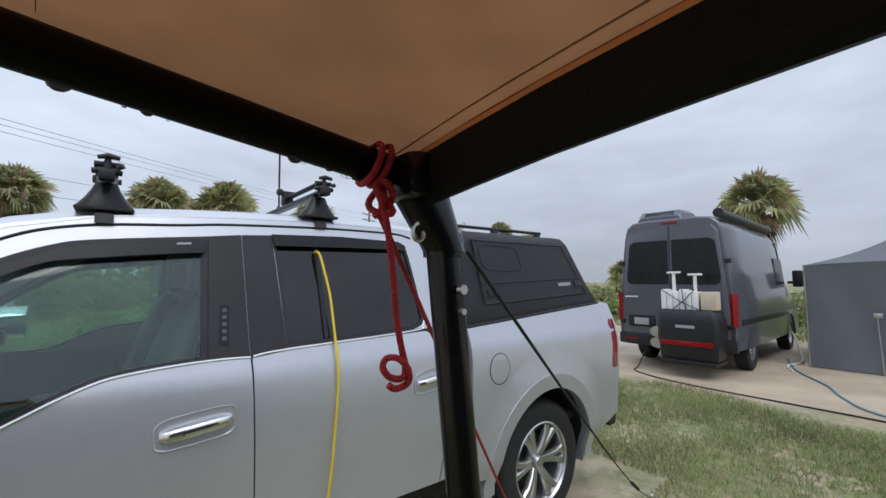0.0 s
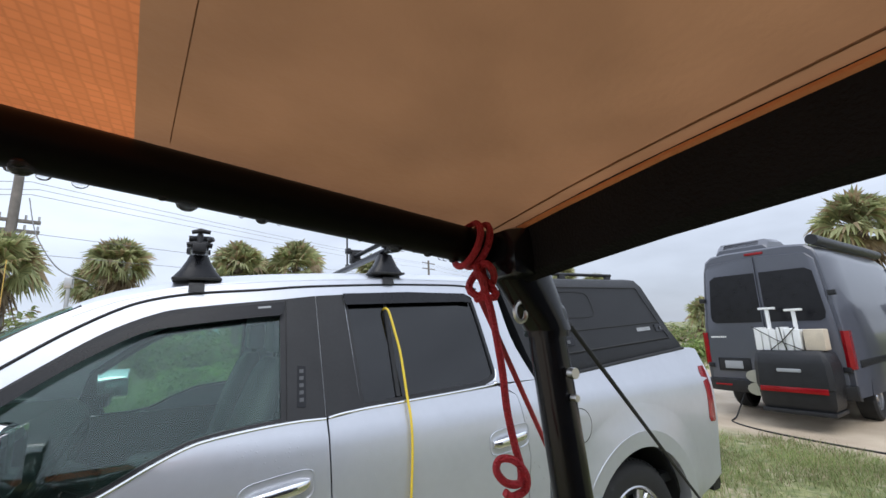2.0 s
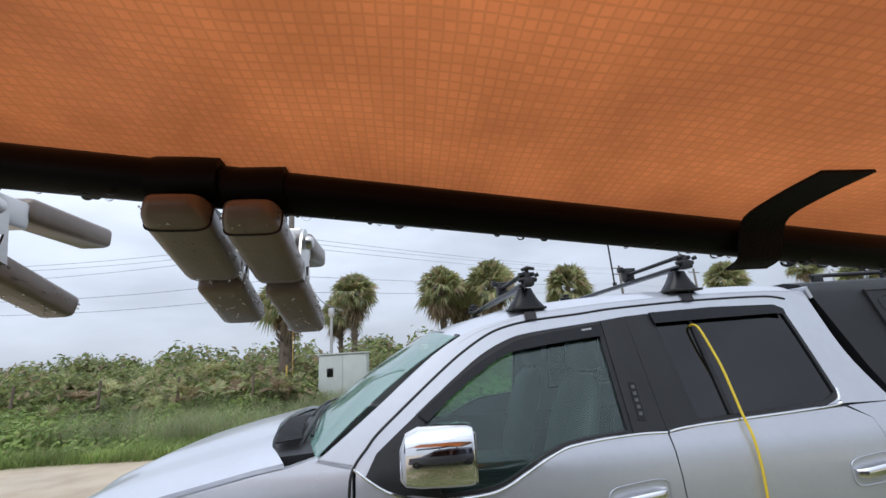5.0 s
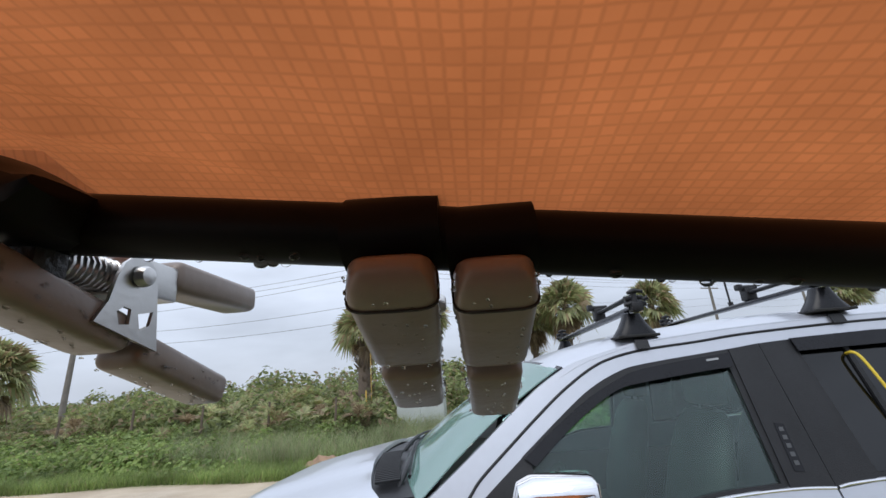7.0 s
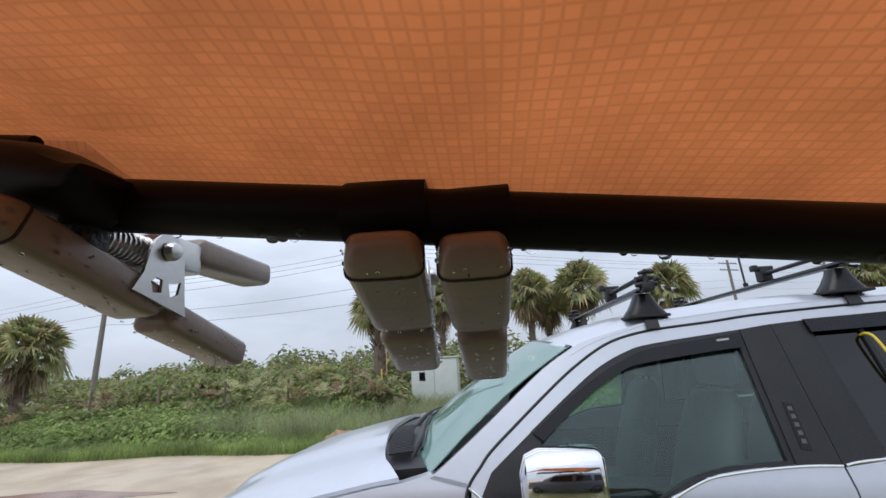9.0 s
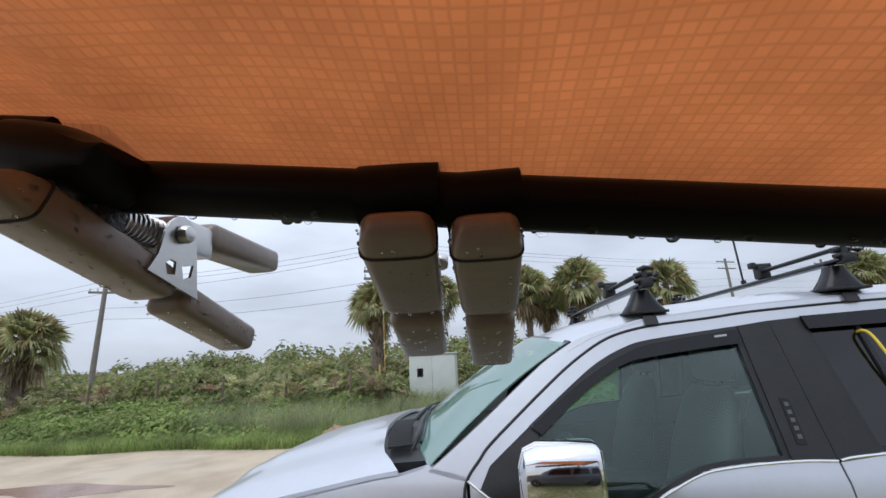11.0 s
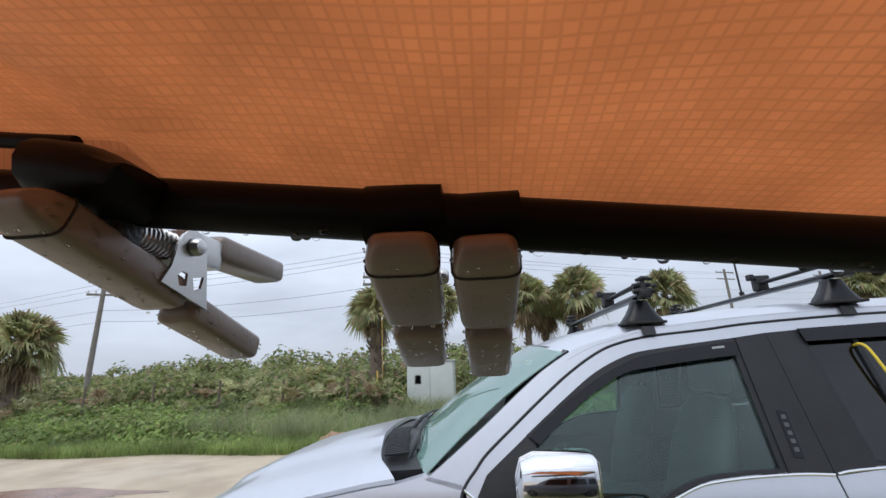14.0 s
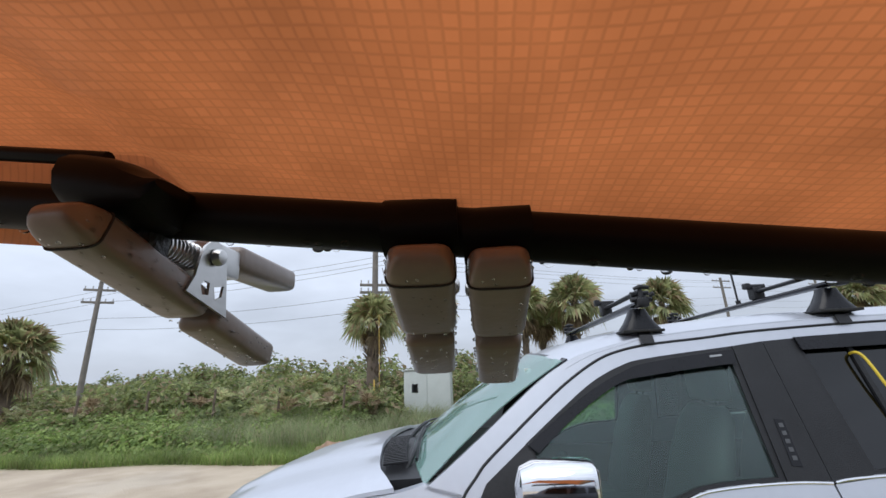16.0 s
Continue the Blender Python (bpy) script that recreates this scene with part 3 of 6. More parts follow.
# key pad on the pillar
pad = part("key_pad", panel([(-0.112, 1.365), (-0.078, 1.362), (-0.072, 1.515), (-0.104, 1.52)], (), 0.009, 0.003), BLACKGLOSS, truck)
for k in range(5):
    z = 1.383 + k * 0.027
    part("key", panel([(-0.102 + k * 0.001, z), (-0.086 + k * 0.001, z), (-0.085 + k * 0.001, z + 0.014), (-0.101 + k * 0.001, z + 0.014)], (), 0.0115, 0.002), KEYGREY, pad)


def handle(cx, cz, w, parent):
    """A dished recess with a chrome bar across it."""
    o = cup_outline(cx, cz, w)
    bm = bmesh.new()
    rings = []
    for g, d in ((1.045, -0.0045), (1.03, -0.0085), (0.99, -0.0065), (0.95, 0.006), (0.85, 0.022), (0.6, 0.034), (0.2, 0.038)):
        rings.append([(cx + (x - cx) * g, side(cz + (z - cz) * g) + d, cz + (z - cz) * g) for x, z in o])
    loft(bm, rings)
    bmesh.ops.recalc_face_normals(bm, faces=bm.faces[:])
    part("handle_cup", bm, SILVER, parent)
    bm = bmesh.new()
    y = side(cz)
    rings = []
    for u in np.linspace(-1, 1, 13):
        s = 0.021 * (1 - 0.25 * abs(u) ** 4)
        out = y - 0.004 - 0.026 * (1 - u ** 6)
        rings.append([(cx + u * w * 0.90, out + 0.011 * math.sin(a), cz + 0.012 * u + s * math.copysign(abs(math.cos(a)) ** 0.6, math.cos(a))) for a in np.linspace(0, math.tau, 14, endpoint=False)])
    loft(bm, rings)
    bmesh.ops.recalc_face_normals(bm, faces=bm.faces[:])
    part("door_handle", bm, CHROME, parent, "chrome pull handle")


handle(-0.182, 1.085, 0.128, near_front)
handle(0.896, 1.107, 0.118, near_rear)

# roof skin with rounded edges and a shallow crown
bm = bmesh.new()


def roof_at(u, v):
    x = -0.86 + 1.90 * u
    e = roof_edge(x)
    a = abs(2 * v - 1)
    y0 = side(e - 0.022) - 0.003
    y = y0 + (WIDE - 2 * y0) * v
    bow = -0.10 * (1 - a ** 2) * max(0, 1 - u * 2.2)
    lip = max(0.0, (a - 0.76) / 0.24)
    return (x + bow, y, e + 0.026 * (1 - a ** 3) + 0.004 - 0.040 * lip ** 2.4)


grid(bm, lambda u, v: roof_at(u, 0.5 - 0.5 * math.copysign(abs(1 - 2 * v) ** 0.6, 1 - 2 * v)), 28, 44)
bmesh.ops.reverse_faces(bm, faces=bm.faces[:])
thicken(bm, 0.004)
bmesh.ops.recalc_face_normals(bm, faces=bm.faces[:])
part("roof", bm, SILVER, truck)
bm = bmesh.new()
grid(bm, lambda u, v: (-0.8 + 1.75 * u, 0.26 + 1.48 * v, roof_edge(-0.8 + 1.75 * u) - 0.035), 10, 4)
thicken(bm, 0.02)
part("headliner", bm, HEADLINER, truck)

# windshield, cowl, hood and nose
bm = bmesh.new()
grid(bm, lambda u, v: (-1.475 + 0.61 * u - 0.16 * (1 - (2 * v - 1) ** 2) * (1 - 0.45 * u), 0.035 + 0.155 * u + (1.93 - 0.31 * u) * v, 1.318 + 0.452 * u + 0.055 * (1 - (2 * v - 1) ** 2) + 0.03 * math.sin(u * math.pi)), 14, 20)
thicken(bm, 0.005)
part("windshield", bm, GLASSW, truck, "green-tinted windshield, pale sky reflection in its colour, wipers at rest").visible_shadow = False
bm = bmesh.new()
grid(bm, lambda u, v: (-0.90 + 0.06 * u - 0.10 * (1 - (2 * v - 1) ** 2), 0.19 + 1.62 * v, 1.742 + 0.035 * u + 0.055 * (1 - (2 * v - 1) ** 2)), 3, 14)
thicken(bm, 0.012)
part("windshield_header", bm, BLACKGLOSS, truck)
bm = bmesh.new()
box(bm, (-1.015, 0.37, 1.702), (-0.965, 0.39, 1.742), 0.002)
part("windshield_sticker", bm, CABINET, truck)


def hood_z(x, y):
    a = abs(y - 1.0)
    back = np.interp(x, [-2.62, -2.52, -2.35, -2.1, -1.7, -1.45], [1.045, 1.13, 1.195, 1.252, 1.328, 1.362])
    return float(back + 0.035 * (1 - (a / 0.95) ** 2) + 0.022 * (1 / (1 + math.exp((a - 0.48) * 40))) - 0.05 * max(0, (a - 0.8) / 0.2) ** 2)


def hood_at(u, v):
    y = 0.012 + 1.976 * v
    a = abs(y - 1.0)
    back = -1.66 - 0.13 * (1 - (a / 0.9) ** 2)
    back = back + 0.045 * max(0.0, (a - 0.85) / 0.138)
    nose = -2.58 + 0.16 * (a / 0.95) ** 2.5
    x = nose + (back - nose) * u
    return (x, y, hood_z(x, y))


bm = bmesh.new()
grid(bm, hood_at, 20, 30)
bmesh.ops.reverse_faces(bm, faces=bm.faces[:])
thicken(bm, 0.02)
bmesh.ops.recalc_face_normals(bm, faces=bm.faces[:])
part("hood", bm, SILVER, truck)
for y in (0.115, 1.885):
    bm = bmesh.new()
    tube(bm, [(x, y, hood_z(x, y) + 0.0015) for x in np.linspace(-2.45, -1.66, 12)], 0.003, 6)
    part("hood_gap", bm, RUBBER, truck)
ARCHF, ARCHR, ARCHZ = -1.695, 1.875, 0.42


def arch(cx, r, a0=-12, a1=192, n=28):
    return [(cx + r * math.cos(radians(a)), ARCHZ + 1.04 * r * math.sin(radians(a))) for a in np.linspace(a1, a0, n)]


for far in (False, True):
    top = [(x, hood_z(x, 0.012) - 0.002) for x in np.linspace(-2.42, -1.58, 9)]
    part("fender", panel([(-2.46, 0.62)] + top + [(-1.47, 1.322), (-1.325, 1.29), (-1.318, 1.0), (-1.30, 0.62), (-1.26, 0.56), (-1.18, 0.5)] + arch(ARCHF, 0.49)[::-1][1:-1] + [(-2.19, 0.5)], (), 0.0, 0.06, far), SILVER, truck)
    flare = arch(ARCHF, 0.545, 0, 180) + arch(ARCHF, 0.475, 0, 180)[::-1]
    part("wheel_arch_trim", panel(flare, (), 0.022, 0.03, far), SILVER, truck)
bm = bmesh.new()
loft(bm, [[(-1.74 - 0.10 * (1 - (2 * v - 1) ** 2) - dx, 0.10 + 1.80 * v, 1.322 + dz + 0.045 * (1 - (2 * v - 1) ** 2)) for dx, dz in ((-0.08, -0.012), (-0.03, -0.006), (-0.29, 0.006), (-0.29, -0.03), (-0.08, -0.05))] for v in np.linspace(0, 1, 22)])
bmesh.ops.recalc_face_normals(bm, faces=bm.faces[:])
cowl = part("cowl", bm, BLACKPL, truck)
for k in range(22):
    y = 0.22 + k * 0.026
    bm = bmesh.new()
    box(bm, (-0.058, -0.006, -0.004), (0.052, 0.006, 0.006), 0.002, pose(-1.628 - 0.115 * (1 - ((y - 1) / 0.9) ** 2) + 0.035, y, 1.349 + 0.047 * (1 - ((y - 1) / 0.9) ** 2), 0, -4, 8))
    part("cowl_slat", bm, BLACKPL, cowl)
for y0, y1 in ((0.24, 0.86), (0.95, 1.6)):
    bm = bmesh.new()
    def on_glass(y, u, out):
        b = 1 - (2 * (y - 0.035) / 1.93 - 1) ** 2
        return (-1.475 + 0.61 * u - 0.16 * b * (1 - 0.45 * u) - 0.6 * out, y, 1.318 + 0.452 * u + 0.055 * b + 0.03 * math.sin(u * math.pi) + 0.8 * out)

    ym = (y0 + y1) / 2
    tube(bm, spline([on_glass(y0, -0.06, 0.02), on_glass(y0 + 0.10, 0.03, 0.030), on_glass(ym, 0.07, 0.028), on_glass(y1, 0.08, 0.018)], 6), [0.012] * 10 + [0.007] * 9, 8)
    tube(bm, spline([on_glass(y0 + 0.05, 0.02, 0.010), on_glass(ym, 0.06, 0.010), on_glass(y1, 0.09, 0.010)], 6), 0.007, 6)
    px, py, pz = on_glass(y0, -0.06, 0.02)
    tube(bm, [(px, py, pz - 0.05), (px, py, pz + 0.012)], [0.024, 0.017], 10)
    part("wiper", bm, BLACKPL, truck)
bm = bmesh.new()
loft(bm, [[(-2.66 + 0.18 * abs(2 * v - 1) ** 3 + d, 0.06 + 1.88 * v, z) for d, z in ((0.16, 1.06), (0.04, 1.03), (0.0, 0.80), (-0.05, 0.72), (-0.05, 0.48), (0.15, 0.42))] for v in np.linspace(0, 1, 16)])
bmesh.ops.recalc_face_normals(bm, faces=bm.faces[:])
part("front_bumper", bm, CHROME, truck)

# cargo bed
RAIL = [(1.168, 1.345), (1.7, 1.382), (2.3, 1.425), (2.86, 1.452)]


def rail_z(x):
    return float(np.interp(x, [p[0] for p in RAIL], [p[1] for p in RAIL]))


for far in (False, True):
    hole = arch(ARCHR, 0.49, -14, 194)
    bed = [(1.17, 0.50)] + RAIL + [(2.96, 1.44), (2.985, 1.28), (2.985, 0.60)] + [(2.52, 0.48)] + hole[::-1][0:1] + hole[::-1][1:] + [(1.40, 0.46)]
    bed_side = part("bed_side", panel(bed, (), 0.012, 0.06, far), SILVER, truck)
    part("wheel_arch_trim", panel(arch(ARCHR, 0.565, -8, 188) + arch(ARCHR, 0.475, -8, 188)[::-1], (), 0.034, 0.04, far), SILVER, bed_side)
    bm = bmesh.new()

    def blister(u, v):
        a = radians(-4 + 188 * u)
        r_ = 0.56 + 0.17 * v
        x, z = ARCHR + r_ * math.cos(a), ARCHZ + 1.04 * r_ * math.sin(a)
        z = max(z, 0.47)
        y = side(z) - (0.0115 + 0.020 * (1 - v) ** 1.6)
        return (x, WIDE - y if far else y, z)

    grid(bm, blister, 40, 8)
    bmesh.ops.recalc_face_normals(bm, faces=bm.faces[:])
    part("arch_bulge", bm, SILVER, bed_side)
    if not far:
        circ = [(1.385 + 0.085 * math.cos(a), 1.10 + 0.092 * math.sin(a)) for a in np.linspace(0, math.tau, 32, endpoint=False)]
        part("fuel_door_gap", panel(circ, [[(1.385 + (x - 1.385) * 0.95, 1.10 + (z - 1.10) * 0.95) for x, z in circ]], 0.0135, 0.002), BLACKPL, bed_side)
        part("fuel_door", panel([(1.385 + (x - 1.385) * 0.94, 1.10 + (z - 1.10) * 0.94) for x, z in circ], (), 0.0145, 0.004), SILVER, bed_side)
bm = bmesh.new()
box(bm, (2.93, 0.16, 0.62), (3.03, 1.84, 1.43), 0.02)
part("tailgate", bm, SILVER, truck)
bm = bmesh.new()
box(bm, (1.17, 0.1, 0.60), (2.95, 1.9, 0.66), 0.01), box(bm, (1.16, 0.06, 0.66), (1.2, 1.94, 1.34), 0.01)
part("bed_floor", bm, DARKIN, truck)
bm = bmesh.new()
loft(bm, [[(3.02 + 0.10 * (1 - abs(2 * v - 1) ** 4) + dx, 0.02 + 1.96 * v, z) for dx, z in ((-0.14, 0.70), (0.0, 0.70), (0.03, 0.66), (0.03, 0.52), (0.0, 0.49), (-0.14, 0.49))] for v in np.linspace(0, 1, 18)])
bmesh.ops.recalc_face_normals(bm, faces=bm.faces[:])
part("rear_bumper", bm, BLACKPL, truck)
for far in (False, True):
    bm = bmesh.new()
    rings = []
    for z, g in ((0.955, 0.6), (0.985, 0.95), (1.10, 0.75), (1.19, 0.85), (1.285, 1.0), (1.325, 0.7)):
        ring = []
        for x, y in ((2.80 + 0.10 * (1 - g), side(z) - 0.016), (2.93, side(z) - 0.018), (3.0, side(z) + 0.02), (3.035, 0.09), (3.045, 0.12 + 0.14 * g), (2.99, 0.12 + 0.14 * g), (2.9, 0.08)):
            ring.append((x, WIDE - y if far else y, z))
        rings.append(ring)
    loft(bm, rings)
    bmesh.ops.recalc_face_normals(bm, faces=bm.faces[:])
    part("tail_light", bm, REDLENS, truck, "red wrap-around tail light")
bm = bmesh.new()
box(bm, (-2.4, 0.25, 0.35), (2.9, 1.75, 0.56), 0.05)
part("underbody", bm, RUBBER, truck)


def wheel(cx, y, out):
    """Tyre, six-spoke rim and hub."""
    w = thing("wheel", "", "")
    tagged(w)
    w.parent = truck
    w.location = (cx, y, 0.405)
    s = out
    bm = bmesh.new()
    prof = [(0.245, 0.004), (0.275, -0.010), (0.30, -0.016), (0.34, -0.018), (0.375, -0.010), (0.395, 0.012), (0.403, 0.04), (0.405, 0.12), (0.403, 0.20), (0.395, 0.235), (0.34, 0.258), (0.25, 0.24)]
    revolve(bm, [(r, a * s) for r, a in prof], 64)
    for k in range(72):
        for row in range(4):
            ang = (k + 0.5 * (row % 2)) * math.tau / 72
            box(bm, (-0.012, -0.022, -0.004), (0.012, 0.022, 0.006), 0, Matrix.Rotation(-ang, 4, "Y") @ pose(0, s * (0.045 + row * 0.052), 0.405, 0, 0, 20 * (-1) ** row))
    part("tyre", bm, RUBBER, w)
    bm = bmesh.new()
    revolve(bm, [(0.282, -0.006 * s), (0.272, -0.012 * s), (0.258, 0.004 * s), (0.248, 0.05 * s), (0.24, 0.22 * s)], 56)
    rim = part("rim", bm, ALLOY, w)
    rim.scale = (0.96, 1, 0.96)
    for k in range(6):
        for d in (-0.15, 0.15):
            a = k * math.tau / 6
            ca, cb = a + d * 0.55, a + d * 1.15
            bm = bmesh.new()
            rings = []
            for r, wd, dep, ang in ((0.05, 0.024, 0.035, ca), (0.11, 0.021, 0.02, (ca * 2 + cb) / 3), (0.19, 0.022, 0.008, (ca + cb) / 2), (0.264, 0.032, 0.006, cb)):
                c = Vector((r * math.cos(ang), 0, r * math.sin(ang)))
                t = Vector((-math.sin(ang), 0, math.cos(ang)))
                rings.append([c + t * wd + Vector((0, s * (dep + 0.012), 0)), c + t * wd * 0.6 + Vector((0, s * dep, 0)), c - t * wd * 0.6 + Vector((0, s * dep, 0)), c - t * wd + Vector((0, s * (dep + 0.012), 0)), c - t * wd + Vector((0, s * (dep + 0.04), 0)), c + t * wd + Vector((0, s * (dep + 0.04), 0))])
            loft(bm, rings)
            bmesh.ops.recalc_face_normals(bm, faces=bm.faces[:])
            part("spoke", bm, ALLOY, rim)
    bm = bmesh.new()
    revolve(bm, [(0.001, 0.012 * s), (0.035, 0.014 * s), (0.042, 0.022 * s), (0.045, 0.05 * s), (0.085, 0.055 * s), (0.09, 0.08 * s)], 32)
    part("hub_cap", bm, ALLOY, rim)
    bm = bmesh.new()
    revolve(bm, [(0.001, 0.10 * s), (0.17, 0.10 * s), (0.17, 0.12 * s), (0.24, 0.20 * s)], 32)
    part("brake_disc", bm, DARKIN, rim)
    return w


for cx in (ARCHF, ARCHR):
    wheel(cx, 0.045, 1), wheel(cx, WIDE - 0.045, -1)
for cx in (ARCHF, ARCHR):
    for y0 in (0.07, 1.55):
        bm = bmesh.new()
        P = [(cx + 0.5 * math.cos(a), 0, ARCHZ + 0.52 * math.sin(a)) for a in np.linspace(-0.2, math.pi + 0.2, 20)]
        grid(bm, lambda u, v: Vector(P[round(u * 19)]) + Vector((0, y0 + 0.38 * v, 0)), 19, 2)
        thicken(bm, 0.01)
        part("wheel_liner", bm, RUBBER, truck)

# door mirrors
for far in (False, True):
    bm = bmesh.new()
    rings = []
    for x, g, dz in ((-1.135, 0.55, 0.02), (-1.115, 0.82, 0.008), (-1.065, 0.96, 0.0), (-0.965, 1.0, 0.0), (-0.895, 1.0, 0.0), (-0.88, 0.97, 0.0)):
        ring = []
        for k in range(20):
            a = k * math.tau / 20
            c, s_ = math.copysign(abs(math.cos(a)) ** 0.5, math.cos(a)), math.copysign(abs(math.sin(a)) ** 0.5, math.sin(a))
            y = -0.185 + 0.125 * c * g
            ring.append((x, WIDE - y if far else y, 1.345 - dz + 0.100 * s_ * g - 0.03 * (c > 0) * c * (s_ > 0)))
        rings.append(ring)
    loft(bm, rings)
    bmesh.ops.recalc_face_normals(bm, faces=bm.faces[:])
    mirror = part("mirror", bm, CHROME, truck, "chrome-capped door mirror")
    bm = bmesh.new()
    box(bm, (-0.879, -0.29, 1.265), (-0.871, -0.08, 1.425), 0.003)
    if far:
        bmesh.ops.transform(bm, matrix=Matrix.Translation((0, WIDE, 0)) @ Matrix.Diagonal((1, -1, 1, 1)), verts=bm.verts[:])
        bmesh.ops.reverse_faces(bm, faces=bm.faces[:])
    part("mirror_glass", bm, CHROME, mirror)
    bm = bmesh.new()
    box(bm, (-1.09, -0.11, 1.21), (-0.96, 0.03, 1.30), 0.015)
    if far:
        bmesh.ops.transform(bm, matrix=Matrix.Translation((0, WIDE, 0)) @ Matrix.Diagonal((1, -1, 1, 1)), verts=bm.verts[:])
        bmesh.ops.reverse_faces(bm, faces=bm.faces[:])
    part("mirror_arm", bm, BLACKPL, mirror)


# cabin
def seat(x, y, wd):
    bm = bmesh.new()
    box(bm, (x - 0.28, y - wd / 2, 0.78), (x + 0.25, y + wd / 2, 0.94), 0.05)
    part("seat_cushion", bm, SEAT, truck)
    bm = bmesh.new()
    rings = []
    for z, dx, w, t in ((0.86, 0.20, 0.88, 0.10), (1.05, 0.24, 1.0, 0.11), (1.3, 0.31, 0.96, 0.10), (1.48, 0.37, 0.8, 0.085), (1.54, 0.39, 0.6, 0.05)):
        rings.append([(x + dx + t * math.cos(a) * 0.8, y + wd / 2 * w * math.copysign(abs(math.sin(a)) ** 0.6, math.sin(a)), z) for a in np.linspace(0, math.tau, 20, endpoint=False)])
    loft(bm, rings)
    bmesh.ops.recalc_face_normals(bm, faces=bm.faces[:])
    part("seat_back", bm, SEAT, truck)
    bm = bmesh.new()
    box(bm, (x + 0.36, y - 0.13, 1.56), (x + 0.46, y + 0.13, 1.73), 0.035, None)
    tube(bm, [(x + 0.40, y - 0.06, 1.5), (x + 0.41, y - 0.06, 1.6)], 0.007, 8), tube(bm, [(x + 0.40, y + 0.06, 1.5), (x + 0.41, y + 0.06, 1.6)], 0.007, 8)
    part("headrest", bm, SEAT, truck)


seat(-0.52, 0.52, 0.52), seat(-0.52, 1.48, 0.52)
seat(0.42, 0.5, 0.6), seat(0.42, 1.5, 0.6)
bm = bmesh.new()
box(bm, (-1.3, 0.08, 0.58), (1.1, 1.92, 0.64), 0.01)
part("cabin_floor", bm, DARKIN, truck)
bm = bmesh.new()
loft(bm, [[(-1.42, y, 1.30), (-1.12, y, 1.30), (-1.05, y, 1.24), (-1.02, y, 1.12), (-1.10, y, 0.85), (-1.42, y, 0.85)] for y in np.linspace(0.12, 1.88, 5)])
bmesh.ops.recalc_face_normals(bm, faces=bm.faces[:])
part("dashboard", bm, DARKIN, truck)
bm = bmesh.new()
box(bm, (-0.9, 0.86, 0.64), (-0.1, 1.14, 1.02), 0.04)
part("centre_console", bm, DARKIN, truck)
bm = bmesh.new()
sm = pose(-0.93, 0.52, 1.16, 0, -62, 0)
tube(bm, [sm @ Vector((0.19 * math.cos(a), 0.19 * math.sin(a), 0)) for a in np.linspace(0, math.tau, 32, endpoint=False)], 0.016, 8, True)
for a in (0.2, math.pi - 0.2, -math.pi / 2):
    tube(bm, [sm @ Vector((0.04 * math.cos(a), 0.04 * math.sin(a), -0.02)), sm @ Vector((0.19 * math.cos(a), 0.19 * math.sin(a), 0))], 0.014, 6)
tube(bm, [sm @ Vector((0, 0, -0.02)), sm @ Vector((0, 0, -0.16))], 0.05, 12)
part("steering_wheel", bm, DARKIN, truck)
for y in (0.055, 1.945):
    bm = bmesh.new()
    box(bm, (-1.25, y - 0.012, 0.64), (0.95, y + 0.012, 1.16), 0.006)
    part("door_lining", bm, DARKIN, truck)
bm = bmesh.new()
box(bm, (1.06, 0.10, 0.64), (1.09, 1.90, 1.42), 0.01)
part("cabin_back", bm, DARKIN, truck)
bm = bmesh.new()
grid(bm, lambda u, v: (1.10 - 0.06 * u, 0.12 + 0.10 * u + (1.76 - 0.2 * u) * v, 1.42 + 0.45 * u), 3, 6)
thicken(bm, 0.005)
part("rear_window", bm, GLASSR, truck)
bm = bmesh.new()
grid(bm, lambda u, v: (1.05 - 0.02 * u, 0.2 + 1.6 * v, 1.86 + 0.06 * u), 1, 8)
thicken(bm, 0.02)
part("cab_back_header", bm, SILVER, truck)
bm = bmesh.new()
box(bm, (-0.99, 0.92, 1.70), (-0.965, 1.12, 1.76), 0.008)
part("rear_view_mirror", bm, DARKIN, truck)

# ---- bed cap on the cargo bed ----
cap = thing("bed_cap", "matte black steel canopy with a side hatch on the cargo bed", "truck cap")


def cap_section(x, drop=0.0, squeeze=0.0):
    zb = rail_z(x) + 0.006
    zt = 1.965 + 0.015 * (x - 1.3) - drop
    pts = [(side(zb) + 0.005, zb), (side(zb) + 0.002, zb + 0.03)]
    for f_ in (0.25, 0.5, 0.75, 1.0):
        z = zb + 0.03 + (zt - 0.075 - zb - 0.03) * f_
        pts.append((0.012 + 0.40 * (z - 1.335) * 0.93, z))
    pts += [(pts[-1][0] + 0.045, zt - 0.02), (pts[-1][0] + 0.13, zt)]
    full = pts + [(WIDE - y, z) for y, z in pts[::-1]]
    return [(y, z) for y, z in full]


bm = bmesh.new()
rings = []
for xb, xt in ((1.165, 1.065), (1.30, 1.22), (1.8, 1.8), (2.3, 2.25), (2.62, 2.40), (2.72, 2.45)):
    sec = cap_section(xb)
    z0, z1 = sec[0][1], max(z for _, z in sec)
    rings.append([(xb + (xt - xb) * ((z - z0) / (z1 - z0)) ** 0.9, y, z) for y, z in sec])
loft(bm, rings)
bmesh.ops.recalc_face_normals(bm, faces=bm.faces[:])
part("shell", bm, CAPBLACK, cap)


def cap_y(z):
    return 0.012 + 0.372 * (z - 1.335)


def cap_panel(pts, off, deep):
    bm = panel(pts, (), 0, deep, flat=0.0)
    for v in bm.verts:
        v.co.y += cap_y(v.co.z) - off
    return bm


